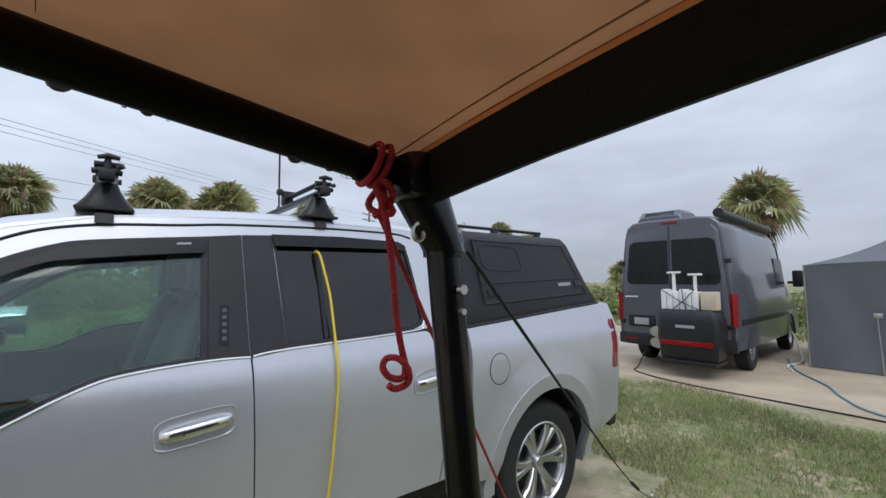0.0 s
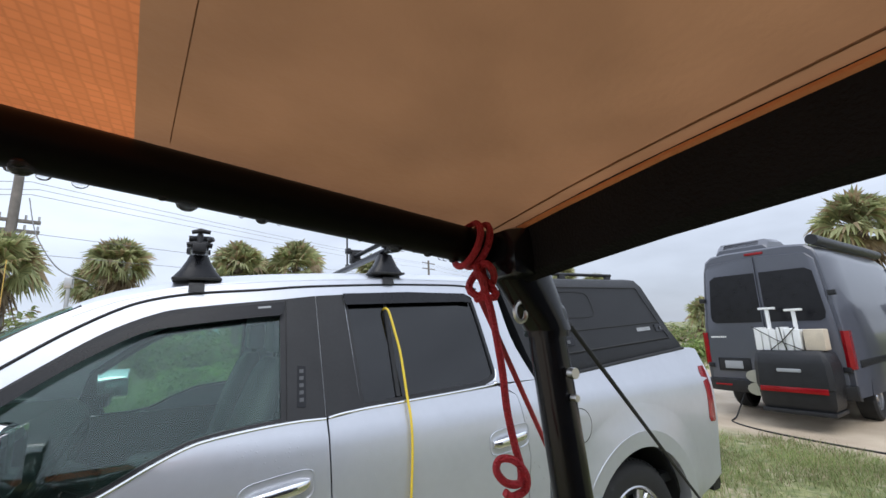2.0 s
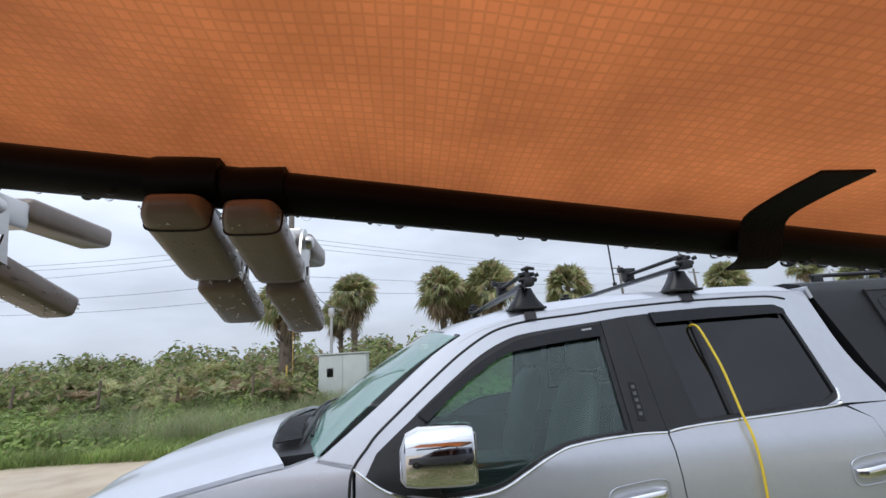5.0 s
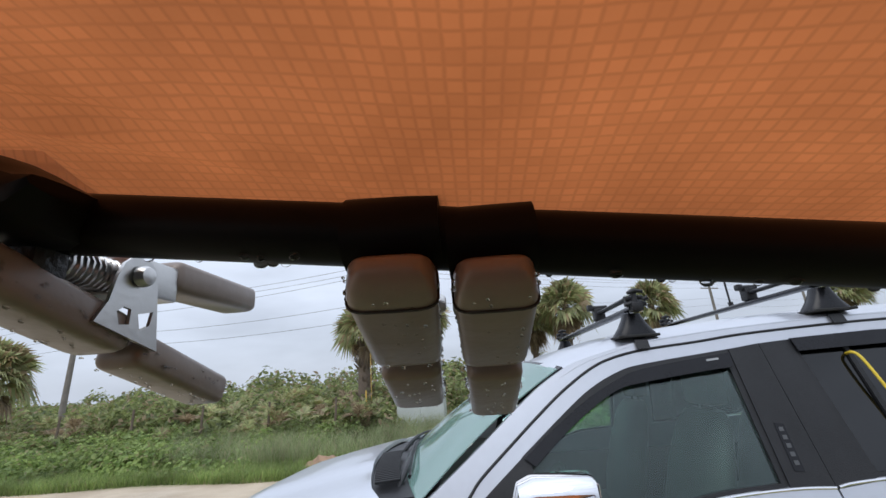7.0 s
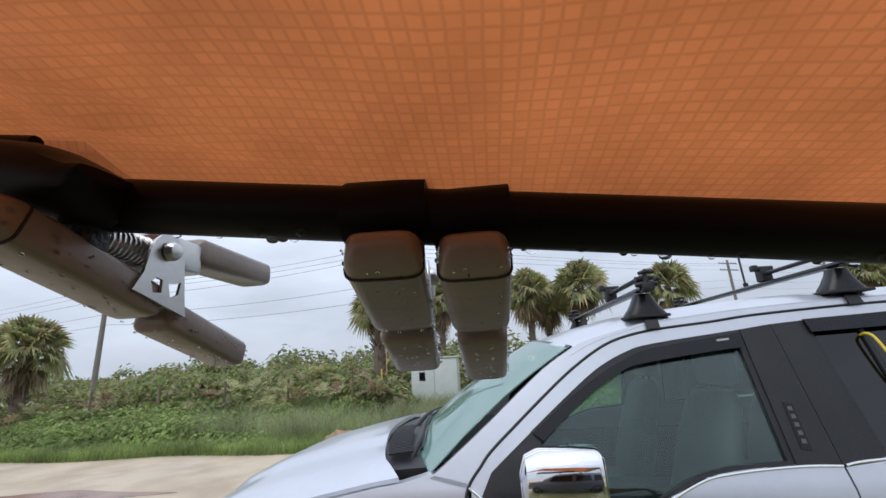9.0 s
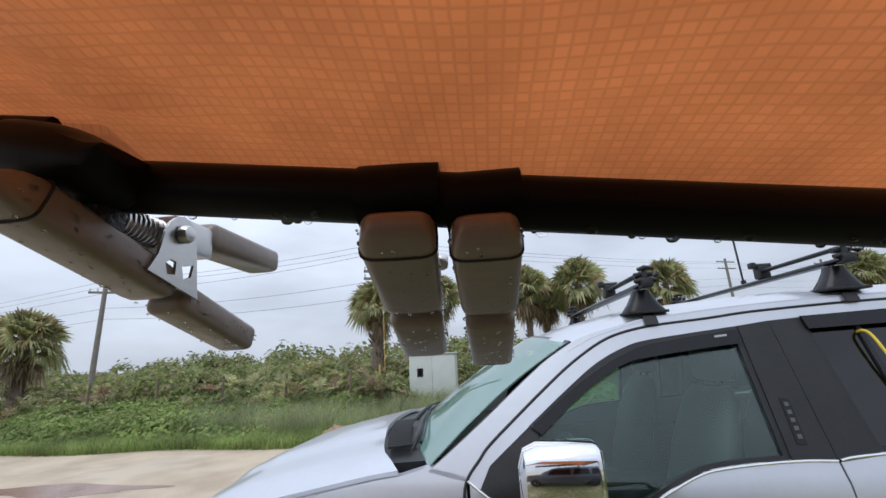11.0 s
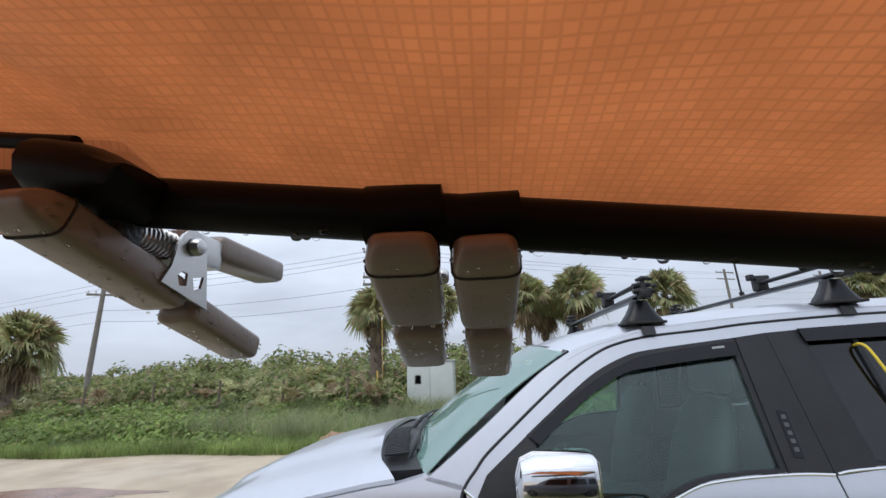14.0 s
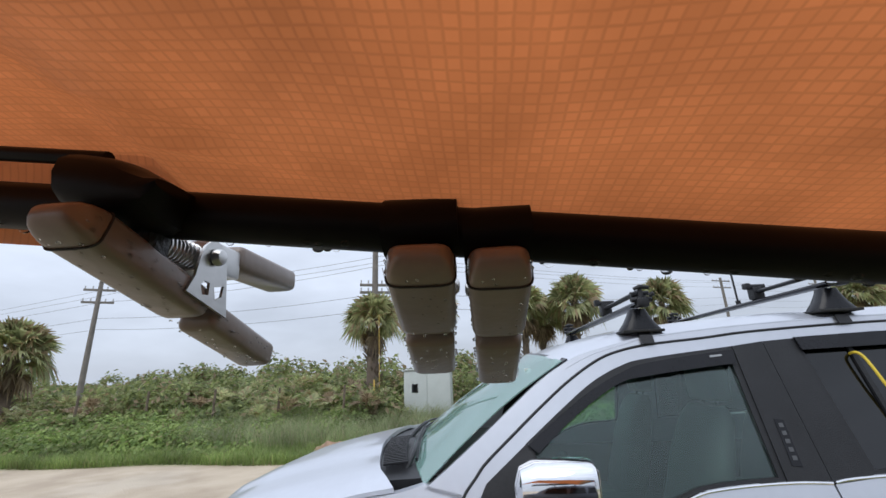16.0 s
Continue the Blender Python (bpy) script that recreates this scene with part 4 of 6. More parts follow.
def cap_line(pts, r, off=0.002):
    bm = bmesh.new()
    tube(bm, [(x, cap_y(z) - off, z) for x, z in pts], r, 6, True)
    return bm


part("side_hatch", cap_panel([(1.37, 1.475), (1.39, 1.89), (2.36, 1.90), (2.53, 1.53)], 0.010, 0.012), CAPBLACK, cap)
part("hatch_gap", cap_line([(1.37, 1.475), (1.39, 1.89), (2.36, 1.90), (2.53, 1.53)], 0.007, 0.008), RUBBER, cap)
part("hatch_crease", cap_line([(1.385, 1.60), (2.46, 1.645), (2.46, 1.648), (1.385, 1.603)], 0.003, 0.011), RUBBER, cap)
rr = [(1.62 + 0.19 * math.copysign(abs(math.cos(a)) ** 0.4, math.cos(a)), 1.775 + 0.085 * math.copysign(abs(math.sin(a)) ** 0.4, math.sin(a))) for a in np.linspace(0, math.tau, 32, endpoint=False)]
part("inner_seam", cap_line(rr, 0.0025, 0.011), RUBBER, cap)
for x, z in ((1.47, 1.545), (2.43, 1.605)):
    lat = part("latch_plate", cap_panel([(x - 0.055, z - 0.025), (x + 0.055, z - 0.021), (x + 0.055, z + 0.027), (x - 0.055, z + 0.023)], 0.016, 0.01), BLACKGLOSS, cap)
    part("latch_knob", cap_panel([(x - 0.01, z - 0.010), (x + 0.014, z - 0.010), (x + 0.014, z + 0.010), (x - 0.01, z + 0.010)], 0.022, 0.01), KEYGREY, lat)
for k in range(7):
    x = 2.17 + k * 0.022
    part("badge_bar", cap_panel([(x, 1.585 + k * 0.001), (x + 0.017, 1.586 + k * 0.001), (x + 0.017, 1.610 + k * 0.001), (x, 1.609 + k * 0.001)], 0.0125, 0.002), GREYPRINT, cap)
for y in (0.40, 1.60):
    bm = bmesh.new()
    tube(bm, [(1.30, y, 2.005), (2.34, y, 2.018)], 0.012, 8)
    for x in (1.34, 1.8, 2.3):
        box(bm, (x - 0.03, y - 0.012, 1.955), (x + 0.03, y + 0.012, 2.008), 0.004)
    part("roof_rail", bm, BLACKPL, cap)
bm = bmesh.new()
tube(bm, [(1.62, 0.55, 1.97), (1.62, 0.55, 2.035)], 0.004, 6)
tube(bm, [(1.62 + 0.016 * math.cos(a), 0.55, 2.05 + 0.016 * math.sin(a)) for a in np.linspace(0, math.tau, 14, endpoint=False)], 0.004, 6, True)
part("eye_bolt", bm, STEEL, cap)
part("base_seal", strip([(1.17, 1.352), (1.7, 1.389), (2.3, 1.432), (2.72, 1.452)], 0.022, 0.006), RUBBER, cap)

# the bed is short behind the rear wheels
for ob in list(truck.children_recursive) + list(cap.children_recursive):
    if ob.type == "MESH" and ob.location.length < 1e-6 and (ob.parent is None or ob.parent.location.length < 1e-6):
        for v in ob.data.vertices:
            if v.co.x > 2.42:
                v.co.x = 2.42 + (v.co.x - 2.42) * 0.57
# rain beads on the doors and the bed side
rng = random.Random(31)
bm = bmesh.new()
for k in range(420):
    x, z = rng.uniform(-1.15, 1.75), 0.72 + 0.58 * rng.random() ** 0.7
    r = rng.uniform(0.0012, 0.0030)
    bmesh.ops.create_icosphere(bm, subdivisions=1, radius=r, matrix=Matrix.Translation((x, side(z) - 0.001, z)) @ Matrix.Diagonal((1, 0.55, 1.25, 1)))
bead = part("rain_beading", bm, WATER, truck)
bead["kind"] = "stuff"

# ---- roof racks ----
def rack(x, z):
    ra = thing("roof_rack", "black aerodynamic crossbar on four-point feet with ski clamps", "roof rack", "roof racks")
    for far in (False, True):
        y = WIDE - 0.25 if far else 0.25
        s = -1 if far else 1
        bm = bmesh.new()
        rings = []
        for h, wx, wy, dy in ((0.0, 0.094, 0.056, 0.0), (0.010, 0.090, 0.054, 0.0), (0.04, 0.066, 0.046, 0.0), (0.075, 0.046, 0.038, 0.0), (0.10, 0.036, 0.034, 0.0)):
            rings.append([(x + wx * math.copysign(abs(math.cos(a)) ** 0.7, math.cos(a)), y + s * dy + wy * math.copysign(abs(math.sin(a)) ** 0.7, math.sin(a)), z + h) for a in np.linspace(0, math.tau, 16, endpoint=False)])
        loft(bm, rings)
        bmesh.ops.recalc_face_normals(bm, faces=bm.faces[:])
        foot = part("rack_foot", bm, BLACKGLOSS, ra)
        bm = bmesh.new()
        box(bm, (x - 0.09, y - 0.06, z - 0.008), (x + 0.09, y + 0.06, z + 0.004), 0.004)
        part("foot_pad", bm, RUBBER, foot)
        bm = bmesh.new()
        q = [(x, side(z - 0.01) + 0.03, z - 0.002), (x, side(z - 0.03) - 0.006, z - 0.022), (x, side(z - 0.07) - 0.008, z - 0.06)]
        for i in range(2):
            a, b = Vector(q[i]), Vector(q[i + 1])
            loft(bm, [[(p.x - 0.028, WIDE - p.y + d if far else p.y - d, p.z) for d in (0, 0.004)] + [(p.x + 0.028, WIDE - p.y + d if far else p.y - d, p.z) for d in (0.004, 0)] for p in (a, b)])
        bmesh.ops.recalc_face_normals(bm, faces=bm.faces[:])
        part("clamp_strap", bm, BLACKPL, foot)
        bm = bmesh.new()
        yc = y - 0.08 * s
        box(bm, (x - 0.026, yc - 0.028, z + 0.100), (x + 0.026, yc + 0.028, z + 0.140), 0.010)
        tube(bm, [(x - 0.046, yc, z + 0.132), (x - 0.02, yc, z + 0.136), (x + 0.02, yc, z + 0.136), (x + 0.046, yc, z + 0.132)], [0.010, 0.014, 0.014, 0.010], 12)
        tube(bm, [(x - 0.040, yc + 0.012, z + 0.160), (x + 0.040, yc + 0.012, z + 0.164)], [0.013, 0.011], 12)
        tube(bm, [(x, yc, z + 0.13), (x, yc, z + 0.185)], [0.016, 0.010], 10)
        tube(bm, [(x - 0.030, yc - 0.014, z + 0.182), (x, yc - 0.010, z + 0.192), (x + 0.036, yc - 0.012, z + 0.186)], [0.008, 0.011, 0.008], 10)
        tube(bm, [(x + 0.030, yc - 0.02, z + 0.148), (x + 0.048, yc - 0.03, z + 0.156)], 0.010, 10)
        part("clamp_head", bm, BLACKPL, ra)
    bm = bmesh.new()
    sec = [(0.034 * math.cos(a), 0.013 * math.sin(a)) for a in np.linspace(0, math.tau, 16, endpoint=False)]
    loft(bm, [[(x + a, y, z + 0.118 + b) for a, b in sec] for y in (0.165, 0.7, 1.3, 1.835)])
    bmesh.ops.recalc_face_normals(bm, faces=bm.faces[:])
    part("crossbar", bm, BLACKGLOSS, ra)
    bm = bmesh.new()
    loft(bm, [[(x + a * 0.55, y, z + 0.172 + b * 0.8) for a, b in sec] for y in (0.20, 0.45, 0.74)])
    box(bm, (x - 0.03, 0.70, z + 0.13), (x + 0.03, 0.76, z + 0.20), 0.01)
    bmesh.ops.recalc_face_normals(bm, faces=bm.faces[:])
    part("clamp_arm", bm, BLACKPL, ra)
    bm = bmesh.new()
    tube(bm, [(x - 0.05, 0.73, z + 0.205), (x + 0.05, 0.73, z + 0.205)], 0.014, 10), box(bm, (x - 0.06, 0.71, z + 0.19), (x - 0.03, 0.75, z + 0.225), 0.008)
    part("clamp_knob", bm, BLACKPL, ra)
    return ra


rack(-0.485, 1.888), rack(0.36, 1.942)
bm = bmesh.new()
tube(bm, [(0.385, 0.95, 2.06), (0.38, 0.95, 2.10)], 0.014, 10), tube(bm, [(0.38, 0.95, 2.10), (0.37, 0.95, 2.75)], 0.006, 6)
tagged(part("antenna", bm, BLACKPL), "thin black whip antenna on the roof rack", "antenna")

# ---- the awning overhead ----
awning = thing("awning", "orange ripstop awning on black poles, wet with rain", "awning")
RAILPTS = [(-2.7, -1.6418, 1.9788), (-2.0, -1.6015, 1.9008), (-1.2, -1.5555, 1.8117), (-0.7, -1.5268, 1.756), (-0.22, -1.4992, 1.7025)]
RAILCURVE = spline(RAILPTS, 8)


def rail_at(x):
    xs_ = [p.x for p in RAILCURVE]
    return float(np.interp(x, xs_, [p.y for p in RAILCURVE])), float(np.interp(x, xs_, [p.z for p in RAILCURVE]))


bm = bmesh.new()
tube(bm, RAILCURVE, 0.0148, 20)
part("front_rail", bm, TUBE, awning)


def cloth(x, v):
    """The canvas: over the rail and back above the eye, a little slack between the poles."""
    y0, z0 = rail_at(x)
    y = y0 - v
    k = max(0.0, v)
    z = z0 + 0.0152 + (0.065 + 0.035 * min(1.0, max(0.0, (-0.35 - x) / 0.5))) * k + 0.008 * math.sin(min(k, 1.2) * 2.6) - 3.0 * min(0.0, v + 0.006) ** 2 * 20
    z += 0.004 * math.sin(x * 17 + v * 3) * min(1, k * 5) * math.exp(-k * 1.2) + 0.0025 * math.sin(x * 37 - v * 13) * min(1, k * 9) * math.exp(-k * 3)
    for c, sl, hgt in ((0.05, -0.20, 0.0035), (0.085, -0.32, 0.0028), (0.13, -0.10, 0.0022), (0.035, 0.10, 0.002)):
        z -= hgt * math.exp(-((v - c - sl * (x + 1.41)) / 0.007) ** 2) * math.exp(-((x + 1.38) / 0.12) ** 2)
    z += 0.010 * math.exp(-((x + 1.46) / 0.15) ** 2) * math.exp(-((v - 0.05) / 0.05) ** 2)
    # drawn up over the tension bar at the bracket, with a flap outside it
    s = min(1.0, max(0.0, (-1.388 - x) / 0.04))
    s = s * s * (3 - 2 * s)
    z += s * (0.026 * math.exp(-k / 0.12) - 260 * min(0.0, v + 0.006) ** 2)
    return (x, y, z)


def seam_x(v):
    return -0.513 + 0.11 * max(0.0, v)


bm = bmesh.new()
grid(bm, lambda u, v: cloth(-2.7 + (seam_x(1.9 * v ** 2.0 - 0.02) + 2.7) * u, 1.9 * v ** 2.0 - 0.02), 260, 100)
part("orange_canvas", bm, ORANGE, awning, "translucent orange ripstop canvas")
bm = bmesh.new()
grid(bm, lambda u, v: cloth(seam_x(1.9 * v ** 1.6 - 0.02) + (-0.252 - seam_x(1.9 * v ** 1.6 - 0.02)) * u, 1.9 * v ** 1.6 - 0.02), 40, 64)
part("brown_canvas", bm, BROWN, awning, "doubled brown canvas end panel")
for dx, r in ((0.016, 0.00025),):
    bm = bmesh.new()
    tube(bm, [Vector(cloth(seam_x(v) + dx, v)) - Vector((0, 0, 0.0004)) for v in np.linspace(0.01, 1.0, 24)], r, 6)
    part("seam", bm, BROWN, awning)
bm = bmesh.new()
tube(bm, [Vector(cloth(-0.252, v)) - Vector((0, 0, 0.003)) for v in np.linspace(0.0, 1.8, 24)], 0.0030, 8)
part("edge_piping", bm, PIPING, awning)
bm = bmesh.new()
tube(bm, [Vector(cloth(-0.266, v)) - Vector((0, 0, 0.0004)) for v in np.linspace(0.0, 1.8, 40)], 0.0007, 6)
part("edge_stitching", bm, BROWN, awning)
# side rail: a flat black webbing pocket over the pole
bm = bmesh.new()
loft(bm, [[(Vector(cloth(-0.245, v)) + Vector(d)) for d in ((-0.008, 0, 0.003), (-0.010, 0, -0.012), (-0.008, 0, -0.040), (-0.001, 0, -0.046), (0.012, 0, -0.042), (0.014, 0, -0.008), (0.006, 0, 0.006))] for v in np.linspace(0.0, 1.85, 26)])
bmesh.ops.recalc_face_normals(bm, faces=bm.faces[:])
part("side_rail", bm, WEB, awning)
# corner joint and leg
bm = bmesh.new()
box(bm, (-0.273, -1.5435, 1.6805), (-0.233, -1.4935, 1.7205), 0.010)
rings = []
for u in np.linspace(0, 1, 9):
    c = Vector((-0.240 + 0.028 * u, -1.5085, 1.6935 - 0.055 * u))
    rings.append([c + Vector(((0.026 - 0.006 * u) * math.cos(a), 0.020 * math.sin(a), 0.010 * math.cos(a) * (1 - u))) for a in np.linspace(0, math.tau, 16, endpoint=False)])
loft(bm, rings)
bmesh.ops.recalc_face_normals(bm, faces=bm.faces[:])
part("corner_joint", bm, LEGBLACK, awning)
bm = bmesh.new()
tube(bm, [(-0.213, -1.5055, 1.6535), (-0.211, -1.5055, 1.6485), (-0.211, -1.5055, 1.6335)], [0.0195, 0.020, 0.019], 20)
part("leg_collar", bm, LEGBLACK, awning)
bm = bmesh.new()
tube(bm, [(-0.212, -1.5055, 1.6485), (-0.030, -1.5055, 0.012)], 0.0165, 20)
leg = part("leg", bm, LEGBLACK, awning, "glossy black telescopic leg")
bm = bmesh.new()
box(bm, (-0.060, -1.5355, 0.0), (0.0, -1.4755, 0.014), 0.005)
part("foot_plate", bm, RUBBER, leg)
bm = bmesh.new()
tube(bm, [(-0.207, -1.5255, 1.6035), (-0.207, -1.5315, 1.6035)], 0.0045, 10), tube(bm, [(-0.205, -1.5235, 1.5835), (-0.205, -1.5295, 1.5835)], 0.003, 8)
part("lock_button", bm, STEEL, leg)
bm = bmesh.new()
tube(bm, [(-0.249, -1.5135, 1.6835), (-0.247, -1.5155, 1.6635)], 0.002, 6)
tube(bm, [(-0.247 + 0.006 * math.cos(a), -1.5155, 1.6545 + 0.008 * math.sin(a)) for a in np.linspace(0, math.tau, 12, endpoint=False)], 0.002, 6, True)
part("ring_hook", bm, STEEL, awning)
# loose closing tab on the rail
bm = bmesh.new()
tabc = [(0.0, -1.536, 1.7465), (0.001, -1.549, 1.752), (0.002, -1.553, 1.766), (0.002, -1.562, 1.780), (0.003, -1.590, 1.786), (0.006, -1.620, 1.790)]
grid(bm, lambda u, v: Vector(spline(tabc, 4)[round(v * 20)]) + Vector((-0.858 + (0.034 + 0.003 * v) * u, 0, 0)), 4, 20)
thicken(bm, 0.002)
part("closing_tab", bm, WEB, awning)
# clamps on the rail that carry the arms
for x0, x1, up in ((-1.2675, -1.2245, 0.003), (-1.222, -1.1835, 0.0)):
    y, z = rail_at((x0 + x1) / 2)
    bm = bmesh.new()
    sec = [(0.0164 * math.cos(a), (0.0164 + up * max(0, math.sin(a))) * math.sin(a)) for a in np.linspace(0, math.tau, 20, endpoint=False)]
    loft(bm, [[(x, y + a, z + b) for a, b in sec] for x in (x0, x0 + 0.003, x1 - 0.003, x1)])
    bmesh.ops.recalc_face_normals(bm, faces=bm.faces[:])
    part("rail_clamp", bm, TUBE, awning)
bm = bmesh.new()
rings = []
for x, lo, hi in ((-1.376, 0.0, 0.008), (-1.384, -0.012, 0.012), (-1.392, -0.0148, 0.016), (-1.402, -0.0152, 0.021), (-1.414, -0.0152, 0.024), (-1.426, -0.015, 0.025), (-1.432, -0.012, 0.024)):
    y, z = rail_at(x)
    rings.append([(x, y - 0.013 + 0.030 * math.cos(a), z + (lo + hi) / 2 + (hi - lo) / 2 * math.copysign(abs(math.sin(a)) ** 0.7, math.sin(a))) for a in np.linspace(0, math.tau, 18, endpoint=False)])
loft(bm, rings)
bmesh.ops.recalc_face_normals(bm, faces=bm.faces[:])
part("rail_bracket", bm, TUBE, awning)
bm = bmesh.new()
tube(bm, [(x, rail_at(x)[0] - 0.02, rail_at(x)[1] + 0.0255) for x in np.linspace(-1.425, -2.3, 12)], 0.0045, 10)
part("tension_bar", bm, TUBE, awning)


def rounded(w, h, n=24, k=0.42):
    return [(w * math.copysign(abs(math.cos(a)) ** k, math.cos(a)), h * math.copysign(abs(math.sin(a)) ** k, math.sin(a))) for a in np.linspace(0, math.tau, n, endpoint=False)]


def arm_piece(bm, m, y0, y1, w, h, blunt=0.012, lift=0.0):
    rings = []
    ends = [(y0 + blunt * s, math.sqrt(max(0.02, 1 - (1 - s) ** 2.2))) for s in (0.0, 0.08, 0.22, 0.42, 0.68, 1.0)]
    ends += [(y1 - blunt * 0.6 * s, math.sqrt(max(0.10, 1 - (1 - s) ** 3))) for s in (1.0, 0.5, 0.2, 0.05, 0.0)]
    for y, g in ends:
        rings.append([m @ Vector((a * (0.45 + 0.55 * g), y, lift + b * g)) for a, b in rounded(w, h)])
    loft(bm, rings)
    bmesh.ops.recalc_face_normals(bm, faces=bm.faces[:])
    return bm


def folding_arm(x, y, z, yaw, down, drops, w=0.0235, far_end=0.205, up_end=0.245, shift=0.0, far_start=0.124):
    """A hinged two-piece arm: taupe sleeves, steel hinge cheeks, coil spring."""
    size = Matrix.Scale(0.8, 4)
    m = pose(x, y, z, -down, 0, yaw) @ size
    flat = pose(x, y, z, 0, 0, yaw) @ size @ pose(shift, -0.018, -0.007)
    arm = thing("folding_arm", "taupe coated folding awning arm with steel spring hinge, beaded with rain", "awning arm", "folding arms under the rail")
    bm = bmesh.new()
    arm_piece(bm, m, -0.014, far_start - 0.006, w, 0.0135, 0.026)
    near = part("near_sleeve", bm, TAUPE, arm)
    bm = bmesh.new()
    tube(bm, [m @ Vector((a * 1.008, 0.009, b * 1.03)) for a, b in rounded(w, 0.0135)], 0.0007, 6, True)
    part("sleeve_seam", bm, RUBBER, near)
    bm = bmesh.new()
    arm_piece(bm, m, far_start, far_end, w - 0.0015, 0.0125, 0.010, -0.003)
    part("far_sleeve", bm, TAUPE, arm)
    pin = flat @ Vector((0.0, 0.128, 0.012))
    for s in (-1, 1):
        # cheek with two cut-outs, leaning from the lower arm up to the pin
        bm = bmesh.new()
        out = [(0.098, -0.022), (0.151, -0.037), (0.149, -0.026), (0.1435, 0.012), (0.1395, 0.021), (0.134, 0.0255), (0.127, 0.027), (0.120, 0.0245), (0.114, 0.019), (0.110, 0.010), (0.106, -0.008)]
        holes = [[(0.113, -0.014), (0.118, -0.010), (0.124, -0.011), (0.124, -0.021), (0.116, -0.022)], [(0.130, -0.013), (0.136, -0.012), (0.143, -0.010), (0.141, -0.020), (0.133, -0.024)]]
        ed = []
        for loop in (out, *holes):
            vs = [bm.verts.new((0, a, b)) for a, b in loop]
            ed += [bm.edges.new((vs[i], vs[(i + 1) % len(vs)])) for i in range(len(vs))]
        bmesh.ops.triangle_fill(bm, use_beauty=True, edges=ed, normal=(1, 0, 0))
        ext = bmesh.ops.extrude_face_region(bm, geom=bm.faces[:])
        for v in ext["geom"]:
            if isinstance(v, bmesh.types.BMVert):
                v.co.x += 0.0025
        bmesh.ops.transform(bm, matrix=flat @ pose(s * (w - 0.0045) - 0.00125, 0, 0), verts=bm.verts[:])
        bmesh.ops.recalc_face_normals(bm, faces=bm.faces[:])
        cheek = part("hinge_cheek", bm, STEEL, arm, "stainless hinge cheek")
        bm = bmesh.new()
        c = flat @ Vector((s * (w + 0.001), 0.127, 0.012))
        ax = (flat.to_3x3() @ Vector((s, 0, 0))).normalized()
        tube(bm, [c - ax * 0.0024, c, c + ax * 0.0024, c + ax * 0.0032], [0.006, 0.006, 0.0048, 0.0024], 16)
        part("hinge_pin", bm, STEEL, cheek)
    bm = bmesh.new()
    coil = [flat @ Vector((0.0100 * math.cos(k * 0.62), 0.080 + 0.00042 * k, 0.012 + 0.0100 * math.sin(k * 0.62))) for k in range(100)]
    tube(bm, coil, 0.0015, 6)
    part("coil_spring", bm, STEEL, arm)
    bm = bmesh.new()
    tube(bm, [flat @ Vector((0, 0.072, 0.012)), flat @ Vector((0, 0.128, 0.012))], 0.0036, 8)
    box(bm, (-0.013, 0.060, -0.004), (0.013, 0.081, 0.026), 0.004, flat)
    part("spring_rod", bm, BLACKPL, arm)
    bm = bmesh.new()
    box(bm, (-0.0165, 0.120, 0.0), (0.0165, 0.165, 0.027), 0.003, flat)
    part("upper_bracket", bm, STEEL, arm)
    bm = bmesh.new()
    arm_piece(bm, flat, 0.160, up_end, 0.019, 0.0125, 0.008, 0.022)
    part("upper_sleeve", bm, TAUPE, arm)
    # rain drops that hang under the sleeves
    rng = random.Random(drops)
    bm = bmesh.new()
    for k in range(130):
        u = rng.uniform(-0.005, far_end - 0.003)
        if far_start - 0.011 < u < far_start + 0.004:
            continue
        edge = rng.random() < 0.7
        lx = (rng.choice((-1, 1)) * (w - 0.001)) if edge else rng.uniform(-0.7 * w, 0.7 * w)
        lz = rng.uniform(-0.0075, 0.004) if edge else -0.0136
        if u > 0.125:
            lz -= 0.0025
        r = rng.uniform(0.0007, 0.0019) * (1.2 if edge else 0.8)
        bmesh.ops.create_uvsphere(bm, u_segments=8, v_segments=6, radius=r, matrix=m @ Matrix.Translation((lx, u, lz)) @ Matrix.Diagonal((1, 1.2, 0.7, 1)))
    dr = part("rain_beading", bm, WATER, arm)
    dr["kind"] = "stuff"
    return arm


folding_arm(-1.2452, -1.5767, 1.7926, 4, 16.5, 1, far_start=0.110)
folding_arm(-1.2032, -1.5692, 1.7908, 0, 17.5, 2, w=0.0222, far_end=0.228, far_start=0.110)
folding_arm(-1.4148, -1.6129, 1.8135, -1.5, 16.8, 3, far_start=0.130, w=0.0200, far_end=0.240, up_end=0.275, shift=0.006)
# drops under the rail
rng = random.Random(5)
bm = bmesh.new()
for k in range(110):
    x = rng.uniform(-1.75, -0.22)
    y, z = rail_at(x)
    r = rng.uniform(0.0012, 0.0032) if k % 12 else 0.0048
    a = rng.uniform(-0.5, 0.5)
    bmesh.ops.create_uvsphere(bm, u_segments=8, v_segments=6, radius=r, matrix=Matrix.Translation((x, y + 0.0148 * math.sin(a), z - 0.0148 * math.cos(a))) @ Matrix.Diagonal((1.2, 1, 0.9, 1)))
dr = part("rain_beading", bm, WATER, awning)
dr["kind"] = "stuff"

# ---- unseen car added behind the eye for dark reflections; it carries the awning ----
host = thing("parked_car", "unseen dark car added for its reflection, carrying the awning on its roof rack", "car")
HM = pose(-1.1, -4.32, 0)


